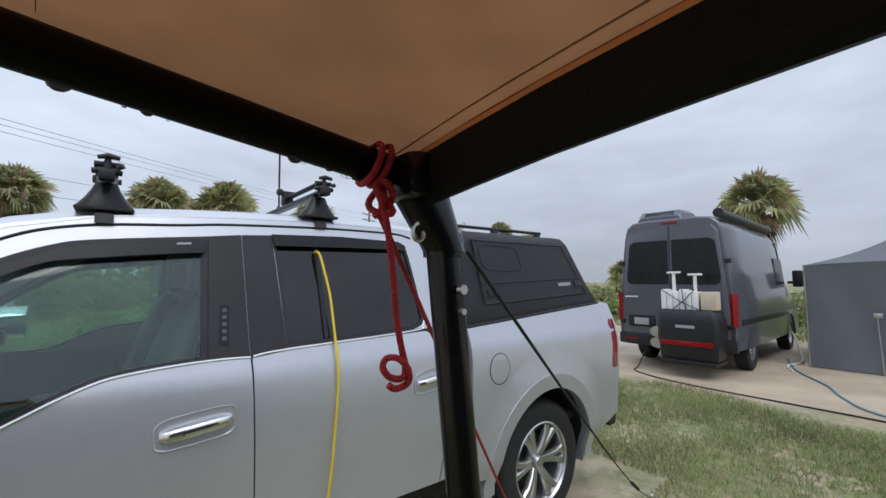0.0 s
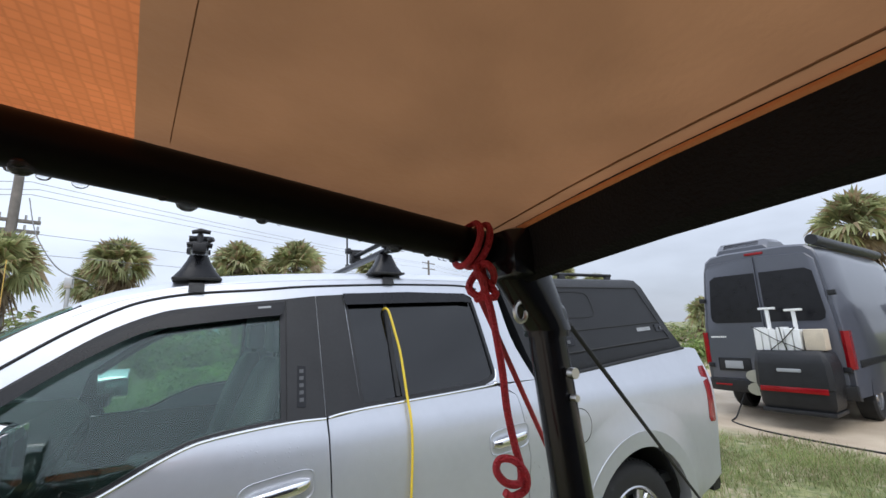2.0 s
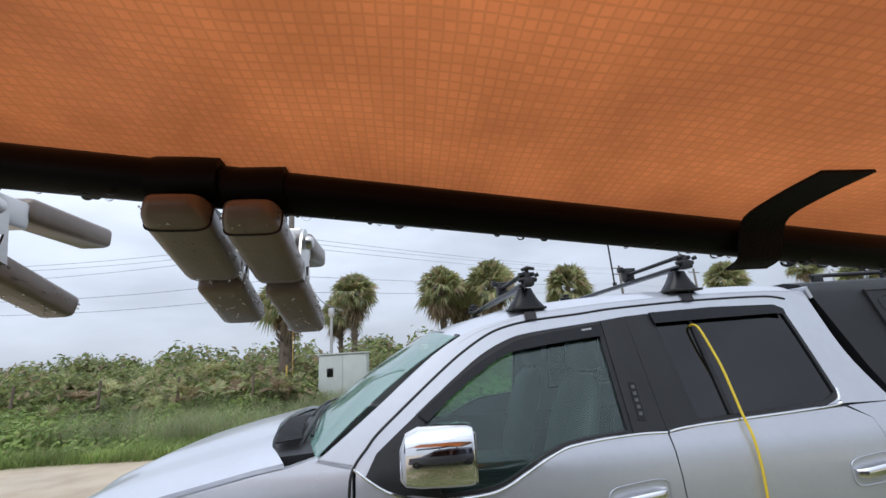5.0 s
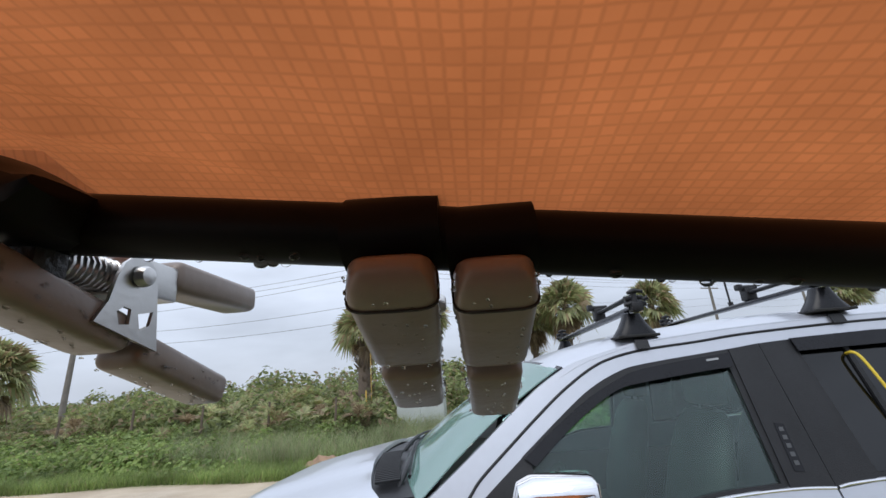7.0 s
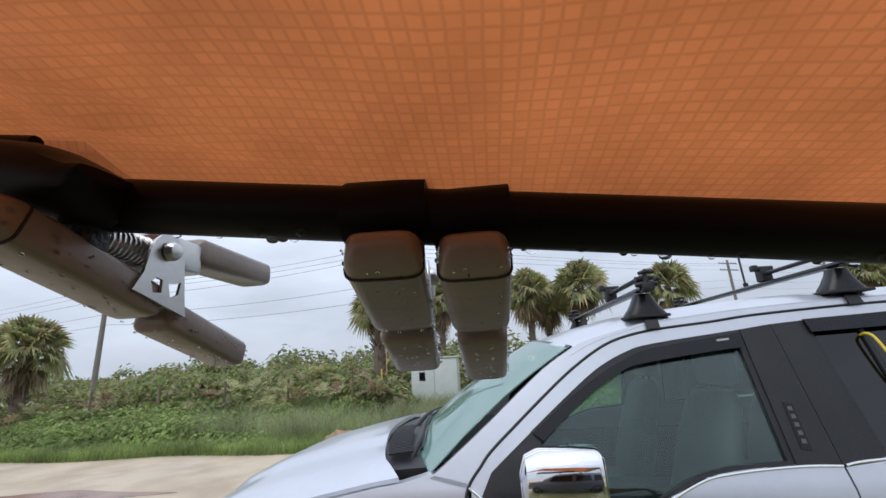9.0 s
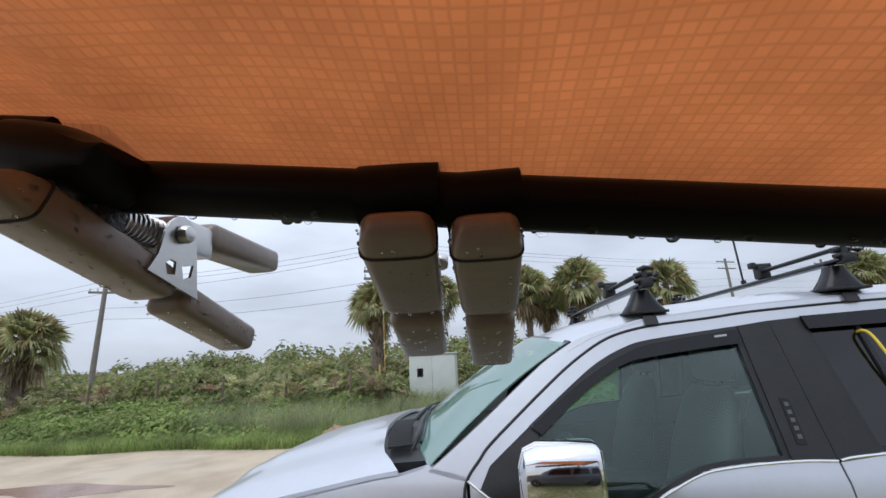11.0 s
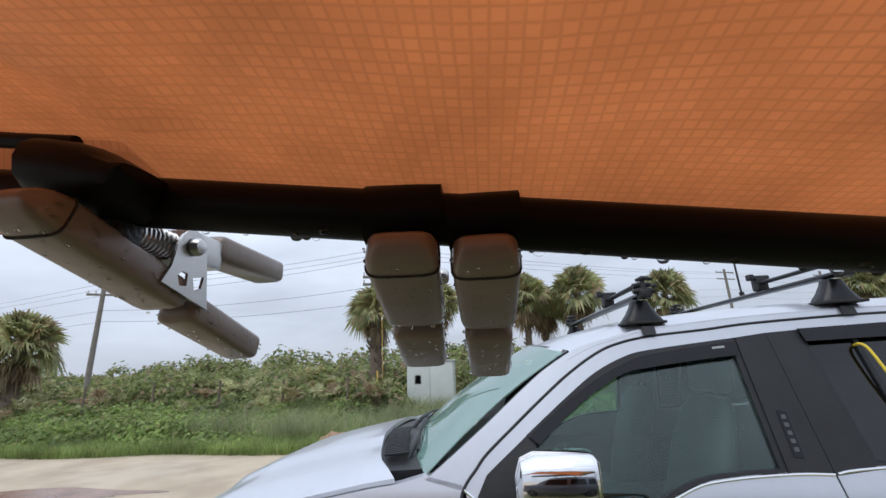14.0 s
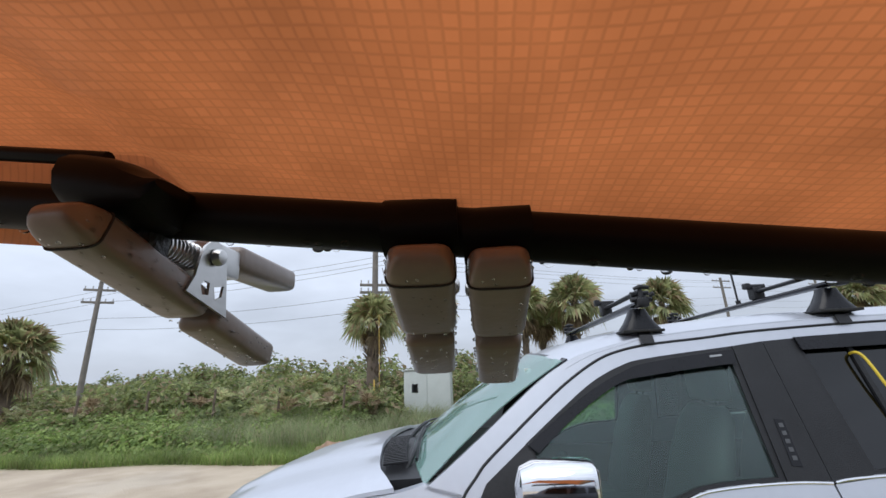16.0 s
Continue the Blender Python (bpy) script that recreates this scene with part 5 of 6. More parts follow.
def host_ring(x, zt, w):
    pts = [(-w, 0.42), (-w - 0.02, 0.75), (-w, 1.08), (-w + 0.16, zt - 0.12), (-w + 0.26, zt)]
    return [(x, y, z) for y, z in pts] + [(x, -y, z) for y, z in pts[::-1]]


bm = bmesh.new()
loft(bm, [host_ring(-2.35, 1.0, 0.80), host_ring(-2.2, 1.06, 0.90), host_ring(-1.25, 1.16, 0.92), host_ring(-0.55, 1.76, 0.92), host_ring(0.2, 1.82, 0.92), host_ring(1.9, 1.78, 0.92), host_ring(2.25, 1.2, 0.88), host_ring(2.32, 0.9, 0.8)])
bmesh.ops.recalc_face_normals(bm, faces=bm.faces[:])
bmesh.ops.transform(bm, matrix=HM, verts=bm.verts[:])
part("body", bm, VANGREY, host)
for x0, x1 in ((-0.75, 0.25), (0.33, 1.2), (1.28, 1.9)):
    bm = bmesh.new()
    loft(bm, [[(x0 + 0.02, 0.925 + d, 1.12), (x0 + 0.12, 0.80 + d, 1.60), (x1, 0.80 + d, 1.62), (x1, 0.925 + d, 1.12)] for d in (-0.01, 0.006)])
    bmesh.ops.recalc_face_normals(bm, faces=bm.faces[:])
    bmesh.ops.transform(bm, matrix=HM, verts=bm.verts[:])
    part("side_window", bm, BLACKGLOSS, host)
for x in (-1.5, 1.45):
    for s in (-1, 1):
        bm = bmesh.new()
        revolve(bm, [(0.05, 0.0), (0.22, 0.01 * s), (0.25, -0.01 * s), (0.33, -0.01 * s), (0.36, 0.03 * s), (0.36, 0.2 * s), (0.2, 0.22 * s)], 32, "y", (x, -s * 0.93, 0.36))
        bmesh.ops.transform(bm, matrix=HM, verts=bm.verts[:])
        part("wheel", bm, RUBBER, host)
bm = bmesh.new()
box(bm, (-1.6, 0.86, 1.86), (0.9, 1.02, 1.99), 0.03)
for x in (-0.3, 0.7):
    box(bm, (x - 0.02, -0.7, 1.80), (x + 0.02, 0.9, 1.87), 0.008)
bmesh.ops.transform(bm, matrix=HM, verts=bm.verts[:])
part("awning_case", bm, BLACKPL, host)

# ---- ropes and cord ----
K = Vector((-0.289, -1.5115, 1.6935))
rope = thing("red_rope", "red guy rope knotted round the awning corner, loose end looped", "rope")
bm = bmesh.new()
for off in (-0.005, 0.004):
    tube(bm, [Vector((K.x + off + 0.006 * math.sin(a), -1.5115 + 0.0178 * math.cos(a), 1.7085 + 0.0178 * math.sin(a))) for a in np.linspace(0, math.tau, 20, endpoint=False)], 0.0028, 8, True)
part("rail_loop", bm, ROPERED, rope)
bm = bmesh.new()
kp = [K + Vector((0.0065 * math.cos(t * 2) + 0.003 * math.cos(5 * t), -0.012 + 0.008 * math.sin(3 * t), -0.016 - 0.013 * math.sin(t * 2.0))) for t in np.linspace(0, math.tau, 40, endpoint=False)]
tube(bm, kp, 0.0030, 8, True)
part("knot", bm, ROPERED, rope)
bm = bmesh.new()
tube(bm, spline([(-0.291, -1.5265, 1.6746), (-0.287, -1.5295, 1.654), (-0.282, -1.5315, 1.6136), (-0.278, -1.5295, 1.5836), (-0.272, -1.5285, 1.5578), (-0.269, -1.5295, 1.5441), (-0.273, -1.5325, 1.5348), (-0.282, -1.5285, 1.5355), (-0.286, -1.5235, 1.5425), (-0.282, -1.5225, 1.5493), (-0.275, -1.5295, 1.5493), (-0.269, -1.5345, 1.5407), (-0.269, -1.5335, 1.5305), (-0.279, -1.5315, 1.5269), (-0.285, -1.5305, 1.5305)], 7), 0.0028, 8)
part("loose_end", bm, ROPERED, rope)
bm = bmesh.new()
tube(bm, [(-0.285, -1.5115, 1.6685), (0.4, -1.02, 1.02), (1.332, -0.517, 0.0)], 0.0026, 8)
part("tight_line", bm, ROPERED, rope)
guy = thing("guy_line", "thin black guy line staked into the grass", "rope")
bm = bmesh.new()
gl = [Vector((-0.178, -1.5025, 1.6425)), Vector((2.742, -0.268, 0.03))]
tube(bm, [gl[0].lerp(gl[1], u) - Vector((0, 0, 0.05 * math.sin(u * math.pi))) for u in np.linspace(0, 1, 20)], 0.0024, 8)
part("line", bm, ROPEBLK, guy)
bm = bmesh.new()
a, b = gl[0].lerp(gl[1], 0.52), gl[0].lerp(gl[1], 0.62)
tube(bm, [a - Vector((0, 0, 0.05)), b - Vector((0, 0, 0.046))], 0.008, 8)
part("tensioner", bm, ROPEBLK, guy)
bm = bmesh.new()
tube(bm, [(2.77, -0.258, -0.05), (2.73, -0.272, 0.05)], 0.009, 8), tube(bm, [(2.715, -0.275, 0.05), (2.748, -0.268, 0.056)], 0.012, 8)
part("stake", bm, STEEL, guy)
bm = bmesh.new()
yp = [(0.318, 0.175, 1.752), (0.320, 0.140, 1.757), (0.327, 0.115, 1.735), (0.338, 0.080, 1.65), (0.352, 0.045, 1.54), (0.358, -0.005, 1.36), (0.359, -0.038, 1.27), (0.357, -0.052, 1.15), (0.346, -0.055, 0.98), (0.335, -0.05, 0.80), (0.322, -0.045, 0.65), (0.318, -0.05, 0.4), (0.32, -0.10, 0.12), (0.36, -0.22, 0.012), (0.55, -0.5, 0.010)]
tube(bm, spline(yp, 6), 0.0058, 8)
tagged(part("extension_cord", bm, YELLOW), "yellow cord hanging from the rear door window", "cord")

# ---- the camper van ----
VM = pose(7.84, 1.69, 0, 0, 0, 3.4)
van = thing("camper_van", "dark grey high-roof camper van with rear storage box, parked on sand", "van")


def vpart(name, bm, material, parent=None, label="", smooth=True):
    bmesh.ops.transform(bm, matrix=VM, verts=bm.verts[:])
    return part(name, bm, material, parent or van, label, smooth)


def van_section(x, zt, wb, wt, zb=0.42):
    pts = [(-wb, zb), (-wb - 0.01, zb + 0.35), (-wb - 0.005, 1.15), (-wb + 0.02, 1.45), (-wt - 0.05, 2.1), (-wt, zt - 0.30), (-wt + 0.05, zt - 0.12), (-wt + 0.16, zt - 0.03), (-wt + 0.4, zt)]
    return [(x, y, z) for y, z in pts] + [(x, -y, z) for y, z in pts[::-1]]


bm = bmesh.new()
loft(bm, [van_section(0.0, 2.80, 0.98, 0.84, 0.50), van_section(0.03, 2.83, 1.0, 0.86, 0.45), van_section(1.0, 2.85, 1.01, 0.87), van_section(3.6, 2.84, 1.01, 0.87), van_section(4.3, 2.76, 1.0, 0.85), van_section(4.6, 2.62, 0.99, 0.82)])
bmesh.ops.recalc_face_normals(bm, faces=bm.faces[:])
vpart("body", bm, VANGREY)
bm = bmesh.new()
loft(bm, [[(x, s * w, z) for s, w, z in ((-1, 0.98, 0.42), (-1, 0.99, zb_), (-1, wt_, zt_), (1, wt_, zt_), (1, 0.99, zb_), (1, 0.98, 0.42))] for x, zb_, wt_, zt_ in ((4.58, 1.35, 0.82, 2.60), (5.2, 1.28, 0.80, 1.75), (5.35, 1.20, 0.78, 1.30), (5.85, 0.95, 0.74, 1.10), (5.95, 0.7, 0.7, 0.85))])
bmesh.ops.recalc_face_normals(bm, faces=bm.faces[:])
vpart("nose", bm, VANGREY)
# rear doors: gap, glass, hinges, plate recess
for s in (-1, 1):
    bm = bmesh.new()
    o = [(s * 0.02, 0.62), (s * 0.02, 2.70), (s * 0.70, 2.66), (s * 0.80, 2.55), (s * 0.90, 1.5), (s * 0.93, 1.1), (s * 0.92, 0.62)]
    loft(bm, [[(x, y * g, z if x > -0.02 else 1.65 + (z - 1.65) * 0.99) for y, z in o] for x, g in ((0.0, 1.0), (-0.022, 1.0), (-0.03, 0.985))])
    bmesh.ops.recalc_face_normals(bm, faces=bm.faces[:])
    door = vpart("rear_door", bm, VANGREY)
    bm = bmesh.new()
    o = [(s * 0.035, 1.585), (s * 0.035, 2.42), (s * 0.66, 2.42), (s * 0.75, 2.36), (s * 0.82, 1.72), (s * 0.80, 1.62), (s * 0.74, 1.585)]
    loft(bm, [[(x, y, z) for y, z in o] for x in (-0.028, -0.038)])
    bmesh.ops.recalc_face_normals(bm, faces=bm.faces[:])
    part_ = vpart("door_window", bm, BLACKGLOSS, door, "dark tinted door window")
    for z in (0.85, 2.0):
        bm = bmesh.new()
        box(bm, (-0.05, s * 0.93 - 0.05, z - 0.04), (0.03, s * 0.93 + 0.05, z + 0.04), 0.012)
        vpart("hinge", bm, BLACKPL, door)
    bm = bmesh.new()
    rings = [[(x, s * y, z) for x, y in ((-0.02, 0.93), (-0.035, 0.97), (0.0, 1.02), (0.10, 1.025), (0.12, 0.98))] for z in (0.86, 0.90, 1.38, 1.42)]
    loft(bm, rings)
    bmesh.ops.recalc_face_normals(bm, faces=bm.faces[:])
    vpart("tail_light", bm, REDLENS, None, "tall red tail light")
bm = bmesh.new()
box(bm, (-0.036, 0.30, 0.76), (-0.022, 0.80, 0.98), 0.02)
vpart("plate_recess", bm, BLACKPL)
bm = bmesh.new()
box(bm, (-0.042, 0.42, 0.80), (-0.035, 0.70, 0.93), 0.004)
vpart("plate", bm, GREYPRINT)
for k in range(8):
    bm = bmesh.new()
    box(bm, (-0.034, 0.62 + k * 0.032, 1.33), (-0.029, 0.645 + k * 0.032, 1.355), 0.0)
    vpart("badge_bar", bm, WHITEPL)
bm = bmesh.new()
loft(bm, [[(-0.16 + 0.12 * abs(y / 1.0) ** 4 + dx, y, z) for dx, z in ((0.15, 0.64), (0.0, 0.62), (-0.01, 0.52), (0.02, 0.42), (0.15, 0.40))] for y in np.linspace(-1.0, 1.0, 14)])
bmesh.ops.recalc_face_normals(bm, faces=bm.faces[:])
vpart("rear_bumper", bm, BLACKPL)
for s in (-1, 1):
    bm = bmesh.new()
    box(bm, (-0.155, s * 0.72 - 0.13, 0.52), (-0.14, s * 0.72 + 0.13, 0.55), 0.004)
    vpart("reflector", bm, REDLENS)
bm = bmesh.new()
box(bm, (-0.02, -0.14, 2.73), (0.02, 0.14, 2.775), 0.01)
vpart("brake_light", bm, REDLENS)
# roof air conditioner, ladder-side awning, roof rail
bm = bmesh.new()
loft(bm, [[(x, s * w, z) for s, w, z in ((-1, 0.40, 2.83), (-1, 0.40, zt - 0.06), (-1, 0.34, zt), (1, 0.34, zt), (1, 0.40, zt - 0.06), (1, 0.40, 2.83))] for x, zt in ((0.10, 2.90), (0.20, 3.02), (0.8, 3.06), (1.0, 3.0), (1.05, 2.9))])
bmesh.ops.recalc_face_normals(bm, faces=bm.faces[:])
bmesh.ops.translate(bm, vec=(0, 0.22, 0), verts=bm.verts[:])
ac = vpart("air_conditioner", bm, VANGREY)
for k in range(6):
    bm = bmesh.new()
    box(bm, (0.115 + k * 0.012, -0.05, 2.915 + k * 0.015), (0.125 + k * 0.012, 0.5, 2.923 + k * 0.015), 0.0)
    vpart("vent_slat", bm, BLACKPL, ac)
bm = bmesh.new()
loft(bm, [[(x, -0.80 + 0.085 * math.cos(a), 2.86 + 0.085 * math.sin(a)) for a in np.linspace(0, math.tau, 14, endpoint=False)] for x in (0.05, 0.10, 3.9, 3.95)])
bmesh.ops.recalc_face_normals(bm, faces=bm.faces[:])
vpart("side_awning_case", bm, BLACKPL)
# side windows and trim
for s in (-1, 1):
    for x0, x1 in ((3.55, 4.45),):
        bm = bmesh.new()
        o = [(x0, 1.52), (x0 + 0.04, 2.18), (x1 - 0.06, 2.18), (x1, 1.52)]
        loft(bm, [[(x, s * (np.interp(z, [1.45, 2.1], [0.985, 0.925]) + d), z) for x, z in o] for d in (-0.004, 0.006)])
        bmesh.ops.recalc_face_normals(bm, faces=bm.faces[:])
        vpart("side_window", bm, BLACKGLOSS)
    bm = bmesh.new()
    box(bm, (0.3, s * 1.01 - 0.012, 0.86), (4.4, s * 1.01 + 0.012, 0.97), 0.008)
    vpart("side_trim", bm, BLACKPL)
    bm = bmesh.new()
    box(bm, (4.60, s * 1.20 - 0.10, 1.52), (4.72, s * 1.20 + 0.10, 1.92), 0.04)
    box(bm, (4.63, s * 1.06 - 0.10, 1.60), (4.70, s * 1.06 + 0.06, 1.66), 0.01)
    vpart("mirror", bm, BLACKPL)


def van_wheel(x, y, s):
    bm = bmesh.new()
    revolve(bm, [(0.20, 0.02 * s), (0.25, -0.004 * s), (0.32, -0.008 * s), (0.352, 0.02 * s), (0.356, 0.12 * s), (0.352, 0.22 * s), (0.30, 0.24 * s)], 40, "y", (x, y, 0.356))
    ty = vpart("tyre", bm, RUBBER)
    bm = bmesh.new()
    revolve(bm, [(0.001, 0.02 * s), (0.06, 0.02 * s), (0.08, 0.05 * s), (0.17, 0.03 * s), (0.20, 0.01 * s), (0.21, 0.06 * s)], 32, "y", (x, y, 0.356))
    vpart("rim", bm, ALLOY, ty)
    bm = bmesh.new()
    P = [(x + 0.43 * math.cos(a), 0.40 + 0.43 * math.sin(a)) for a in np.linspace(-0.1, math.pi + 0.1, 16)]
    loft(bm, [[(px, y + s * d, pz) for d in (0.02, 0.28)] + [(x + (px - x) * 1.10, y + s * d, 0.4 + (pz - 0.4) * 1.10) for d in (0.28, -0.03)] for px, pz in P])
    bmesh.ops.recalc_face_normals(bm, faces=bm.faces[:])
    vpart("wheel_arch_trim", bm, BLACKPL)


for x in (1.08, 4.75):
    van_wheel(x, -0.985, 1), van_wheel(x, 0.985, -1)
# cargo box on a hitch carrier
cargo = thing("cargo_box", "black hitch cargo box with a red stripe behind the van", "cargo box")
bm = bmesh.new()
loft(bm, [[(-0.32 + x * g, -0.42 + y * g, z) for x, y in ((-0.24, -0.46), (-0.28, -0.40), (-0.28, 0.40), (-0.24, 0.46), (0.20, 0.46), (0.24, 0.40), (0.24, -0.40), (0.20, -0.46))] for z, g in ((0.30, 0.90), (0.36, 0.97), (0.60, 1.0))])
bmesh.ops.recalc_face_normals(bm, faces=bm.faces[:])
bmesh.ops.transform(bm, matrix=VM, verts=bm.verts[:])
part("tub", bm, BLACKPL, cargo)
bm = bmesh.new()
loft(bm, [[(-0.32 + x * g, -0.42 + y * g, z) for x, y in ((-0.24, -0.47), (-0.29, -0.41), (-0.29, 0.41), (-0.24, 0.47), (0.20, 0.47), (0.24, 0.41), (0.24, -0.41), (0.20, -0.47))] for z, g in ((0.605, 1.01), (0.66, 1.02), (0.95, 1.0), (1.10, 0.93), (1.15, 0.82))])
bmesh.ops.recalc_face_normals(bm, faces=bm.faces[:])
bmesh.ops.transform(bm, matrix=VM, verts=bm.verts[:])
lid = part("lid", bm, BLACKPL, cargo)
bm = bmesh.new()
box(bm, (-0.622, -0.82, 0.545), (-0.60, 0.0, 0.625), 0.006)
bmesh.ops.transform(bm, matrix=VM, verts=bm.verts[:])
part("red_stripe", bm, REDLENS, cargo)
bm = bmesh.new()
box(bm, (-0.625, -0.55, 0.84), (-0.60, -0.25, 0.89), 0.01)
bmesh.ops.transform(bm, matrix=VM, verts=bm.verts[:])
part("badge_panel", bm, GREYPRINT, lid)
bm = bmesh.new()
box(bm, (-0.62, -0.86, 0.24), (-0.06, 0.02, 0.30), 0.012), box(bm, (-0.3, -0.05, 0.30), (0.02, 0.05, 0.38), 0.01)
bmesh.ops.transform(bm, matrix=VM, verts=bm.verts[:])
part("carrier_tray", bm, BLACKPL, cargo)
# white bundle of folded gear strapped on the box
gear = thing("folded_camp_gear", "white folded gear with T-handles strapped on the cargo box", "camping gear")
for k in range(6):
    bm = bmesh.new()
    box(bm, (-0.52, 0.0 - k * 0.10 - 0.09, 1.152), (-0.25, 0.0 - k * 0.10, 1.50 - 0.02 * (k % 3)), 0.012)
    bmesh.ops.transform(bm, matrix=VM, verts=bm.verts[:])
    part("white_panel", bm, WHITEPL, gear)
bm = bmesh.new()
box(bm, (-0.50, -0.86, 1.152), (-0.26, -0.62, 1.46), 0.02)
bmesh.ops.transform(bm, matrix=VM, verts=bm.verts[:])
part("tan_board", bm, mat("tan_board", (0.55, 0.47, 0.36), 0.7), gear)
for yy, zt in ((-0.18, 1.78), (-0.52, 1.74)):
    bm = bmesh.new()
    box(bm, (-0.40, yy - 0.025, 1.45), (-0.37, yy + 0.025, zt), 0.005), box(bm, (-0.42, yy - 0.11, zt), (-0.35, yy + 0.11, zt + 0.035), 0.008)
    bmesh.ops.transform(bm, matrix=VM, verts=bm.verts[:])
    part("t_handle", bm, WHITEPL, gear)
for a_, b_ in (((0.02, 1.52), (-0.62, 1.15)), ((-0.2, 1.16), (-0.55, 1.50)), ((-0.35, 1.5), (-0.40, 1.16))):
    bm = bmesh.new()
    tube(bm, [(-0.535, a_[0], a_[1]), (-0.55, (a_[0] + b_[0]) / 2, (a_[1] + b_[1]) / 2 - 0.03), (-0.535, b_[0], b_[1])], 0.007, 6)
    bmesh.ops.transform(bm, matrix=VM, verts=bm.verts[:])
    part("strap", bm, ROPEBLK, gear)
bm = bmesh.new()
for z in (0.52, 0.72):
    loft(bm, [[(-0.30 + dx, 0.14 + 0.14 * math.cos(a), z + 0.10 * math.sin(a)) for a in np.linspace(0, math.tau, 14, endpoint=False)] for dx in (-0.06, 0.0, 0.05)])
bmesh.ops.recalc_face_normals(bm, faces=bm.faces[:])
bmesh.ops.transform(bm, matrix=VM, verts=bm.verts[:])
tagged(part("spare_jacks", bm, STEEL), "grey round covers beside the cargo box", "hardware")

# ---- screen tent ----
tent = thing("screen_tent", "grey cloth pop-up shelter beside the van", "tent")
TC = [(10.2, 0.2), (10.2, -2.8), (13.2, -2.8), (13.2, 0.2)]
apex = Vector((11.7, -1.3, 2.75))
for i in range(4):
    (x0, y0), (x1, y1) = TC[i], TC[(i + 1) % 4]
    nrm = Vector((y1 - y0, x0 - x1, 0)).normalized()

    def wall_at(u, v, x0=x0, y0=y0, x1=x1, y1=y1, nrm=nrm):
        bulge = 0.10 * math.sin(u * math.pi) * math.sin(v * math.pi) + 0.012 * math.sin(u * 23 + v * 5)
        return Vector((x0 + (x1 - x0) * u, y0 + (y1 - y0) * u, 0.01 + 1.95 * v + 0.05 * v * math.sin(u * math.pi))) + nrm * bulge * -1

    bm = bmesh.new()
    grid(bm, wall_at, 24, 14)
    thicken(bm, 0.004)
    wall = part("side_wall", bm, TENT, tent)
    bm = bmesh.new()
    tube(bm, [Vector(wall_at(0.02 + 0.96 * u, 0.96 - 0.6 * u)) + nrm * -0.006 for u in np.linspace(0, 1, 16)], 0.006, 6)
    part("wall_seam", bm, TENT, wall)
    bm = bmesh.new()

    def roof_panel(u, v, x0=x0, y0=y0, x1=x1, y1=y1):
        e = Vector((x0 + (x1 - x0) * u, y0 + (y1 - y0) * u, 1.96 + 0.05 * math.sin(u * math.pi)))
        return e.lerp(apex, v) - Vector((0, 0, 0.10 * math.sin(v * math.pi)))

    grid(bm, roof_panel, 12, 10)
    thicken(bm, 0.004)
    part("roof_panel", bm, TENT, tent)
    bm = bmesh.new()
    tube(bm, [(x0, y0, 0.0), (x0, y0, 1.97)], 0.014, 8)
    part("corner_pole", bm, STEEL, tent)
bm = bmesh.new()
tube(bm, [(10.16, -0.8, 0.02), (10.17, -0.76, 1.05)], 0.012, 8), box(bm, (10.13, -0.84, 1.0), (10.2, -0.72, 1.08), 0.01)
part("door_pole", bm, STEEL, tent)

# hoses and cables on the sand
for nm, lab, m_, pts, r in (
        ("shore_cable", "black power cable lying on the sand", ROPEBLK, [(7.75, 2.12, 0.45), (7.55, 2.22, 0.05), (7.2, 2.12, 0.012), (6.9, 1.57, 0.012), (6.75, 0.77, 0.012), (6.7, -0.23, 0.012), (6.6, -1.63, 0.012), (6.3, -4.13, 0.012)], 0.012),
        ("water_hose", "blue water hose lying on the sand", mat("blue_hose", (0.10, 0.25, 0.33), 0.5), [(10.8, 0.67, 0.03), (9.8, 0.37, 0.015), (9.2, 0.12, 0.015), (8.4, -0.33, 0.015), (7.6, -0.63, 0.015), (6.9, -1.13, 0.015), (6.3, -2.63, 0.015)], 0.013),
        ("white_cable", "white cable from the van to the sand", WHITEPL, [(12.0, 0.82, 0.5), (11.5, 0.62, 0.2), (10.6, 0.39, 0.04), (9.9, 0.47, 0.02), (9.3, 0.27, 0.015)], 0.014)):
    bm = bmesh.new()
    tube(bm, spline(pts, 8), r, 8)
    tagged(part(nm, bm, m_), lab, "cable")

# ---- utility cabinet, poles, wires ----
cab_ = thing("utility_cabinet", "pale grey-green metal utility cabinet by the dune", "cabinet")
GZ = float(ground_z(np.array(-2.8), np.array(12.9)))
bm = bmesh.new()
box(bm, (-3.84, 12.42, 0.0), (-2.30, 13.3, 1.84), 0.02)
part("body", bm, CABINET, cab_)
for x0, x1 in ((-3.82, -3.075), (-3.065, -2.32)):
    bm = bmesh.new()
    box(bm, (x0, 12.39, 0.10), (x1, 12.425, 1.80), 0.01)
    d_ = part("door", bm, CABINET, cab_)
    if x0 < -3:
        bm = bmesh.new()
        box(bm, (-3.57, 12.375, 1.15), (-3.37, 12.395, 1.42), 0.01)
        v_ = part("vent_plate", bm, STEEL, d_)
        bm = bmesh.new()
        box(bm, (-3.52, 12.368, 1.19), (-3.44, 12.38, 1.36), 0.004)
        part("label_bar", bm, GREYPRINT, v_)
bm = bmesh.new()
box(bm, (-3.89, 12.36, 1.84), (-2.25, 13.35, 1.88), 0.012)
part("top", bm, CABINET, cab_)
bm = bmesh.new()
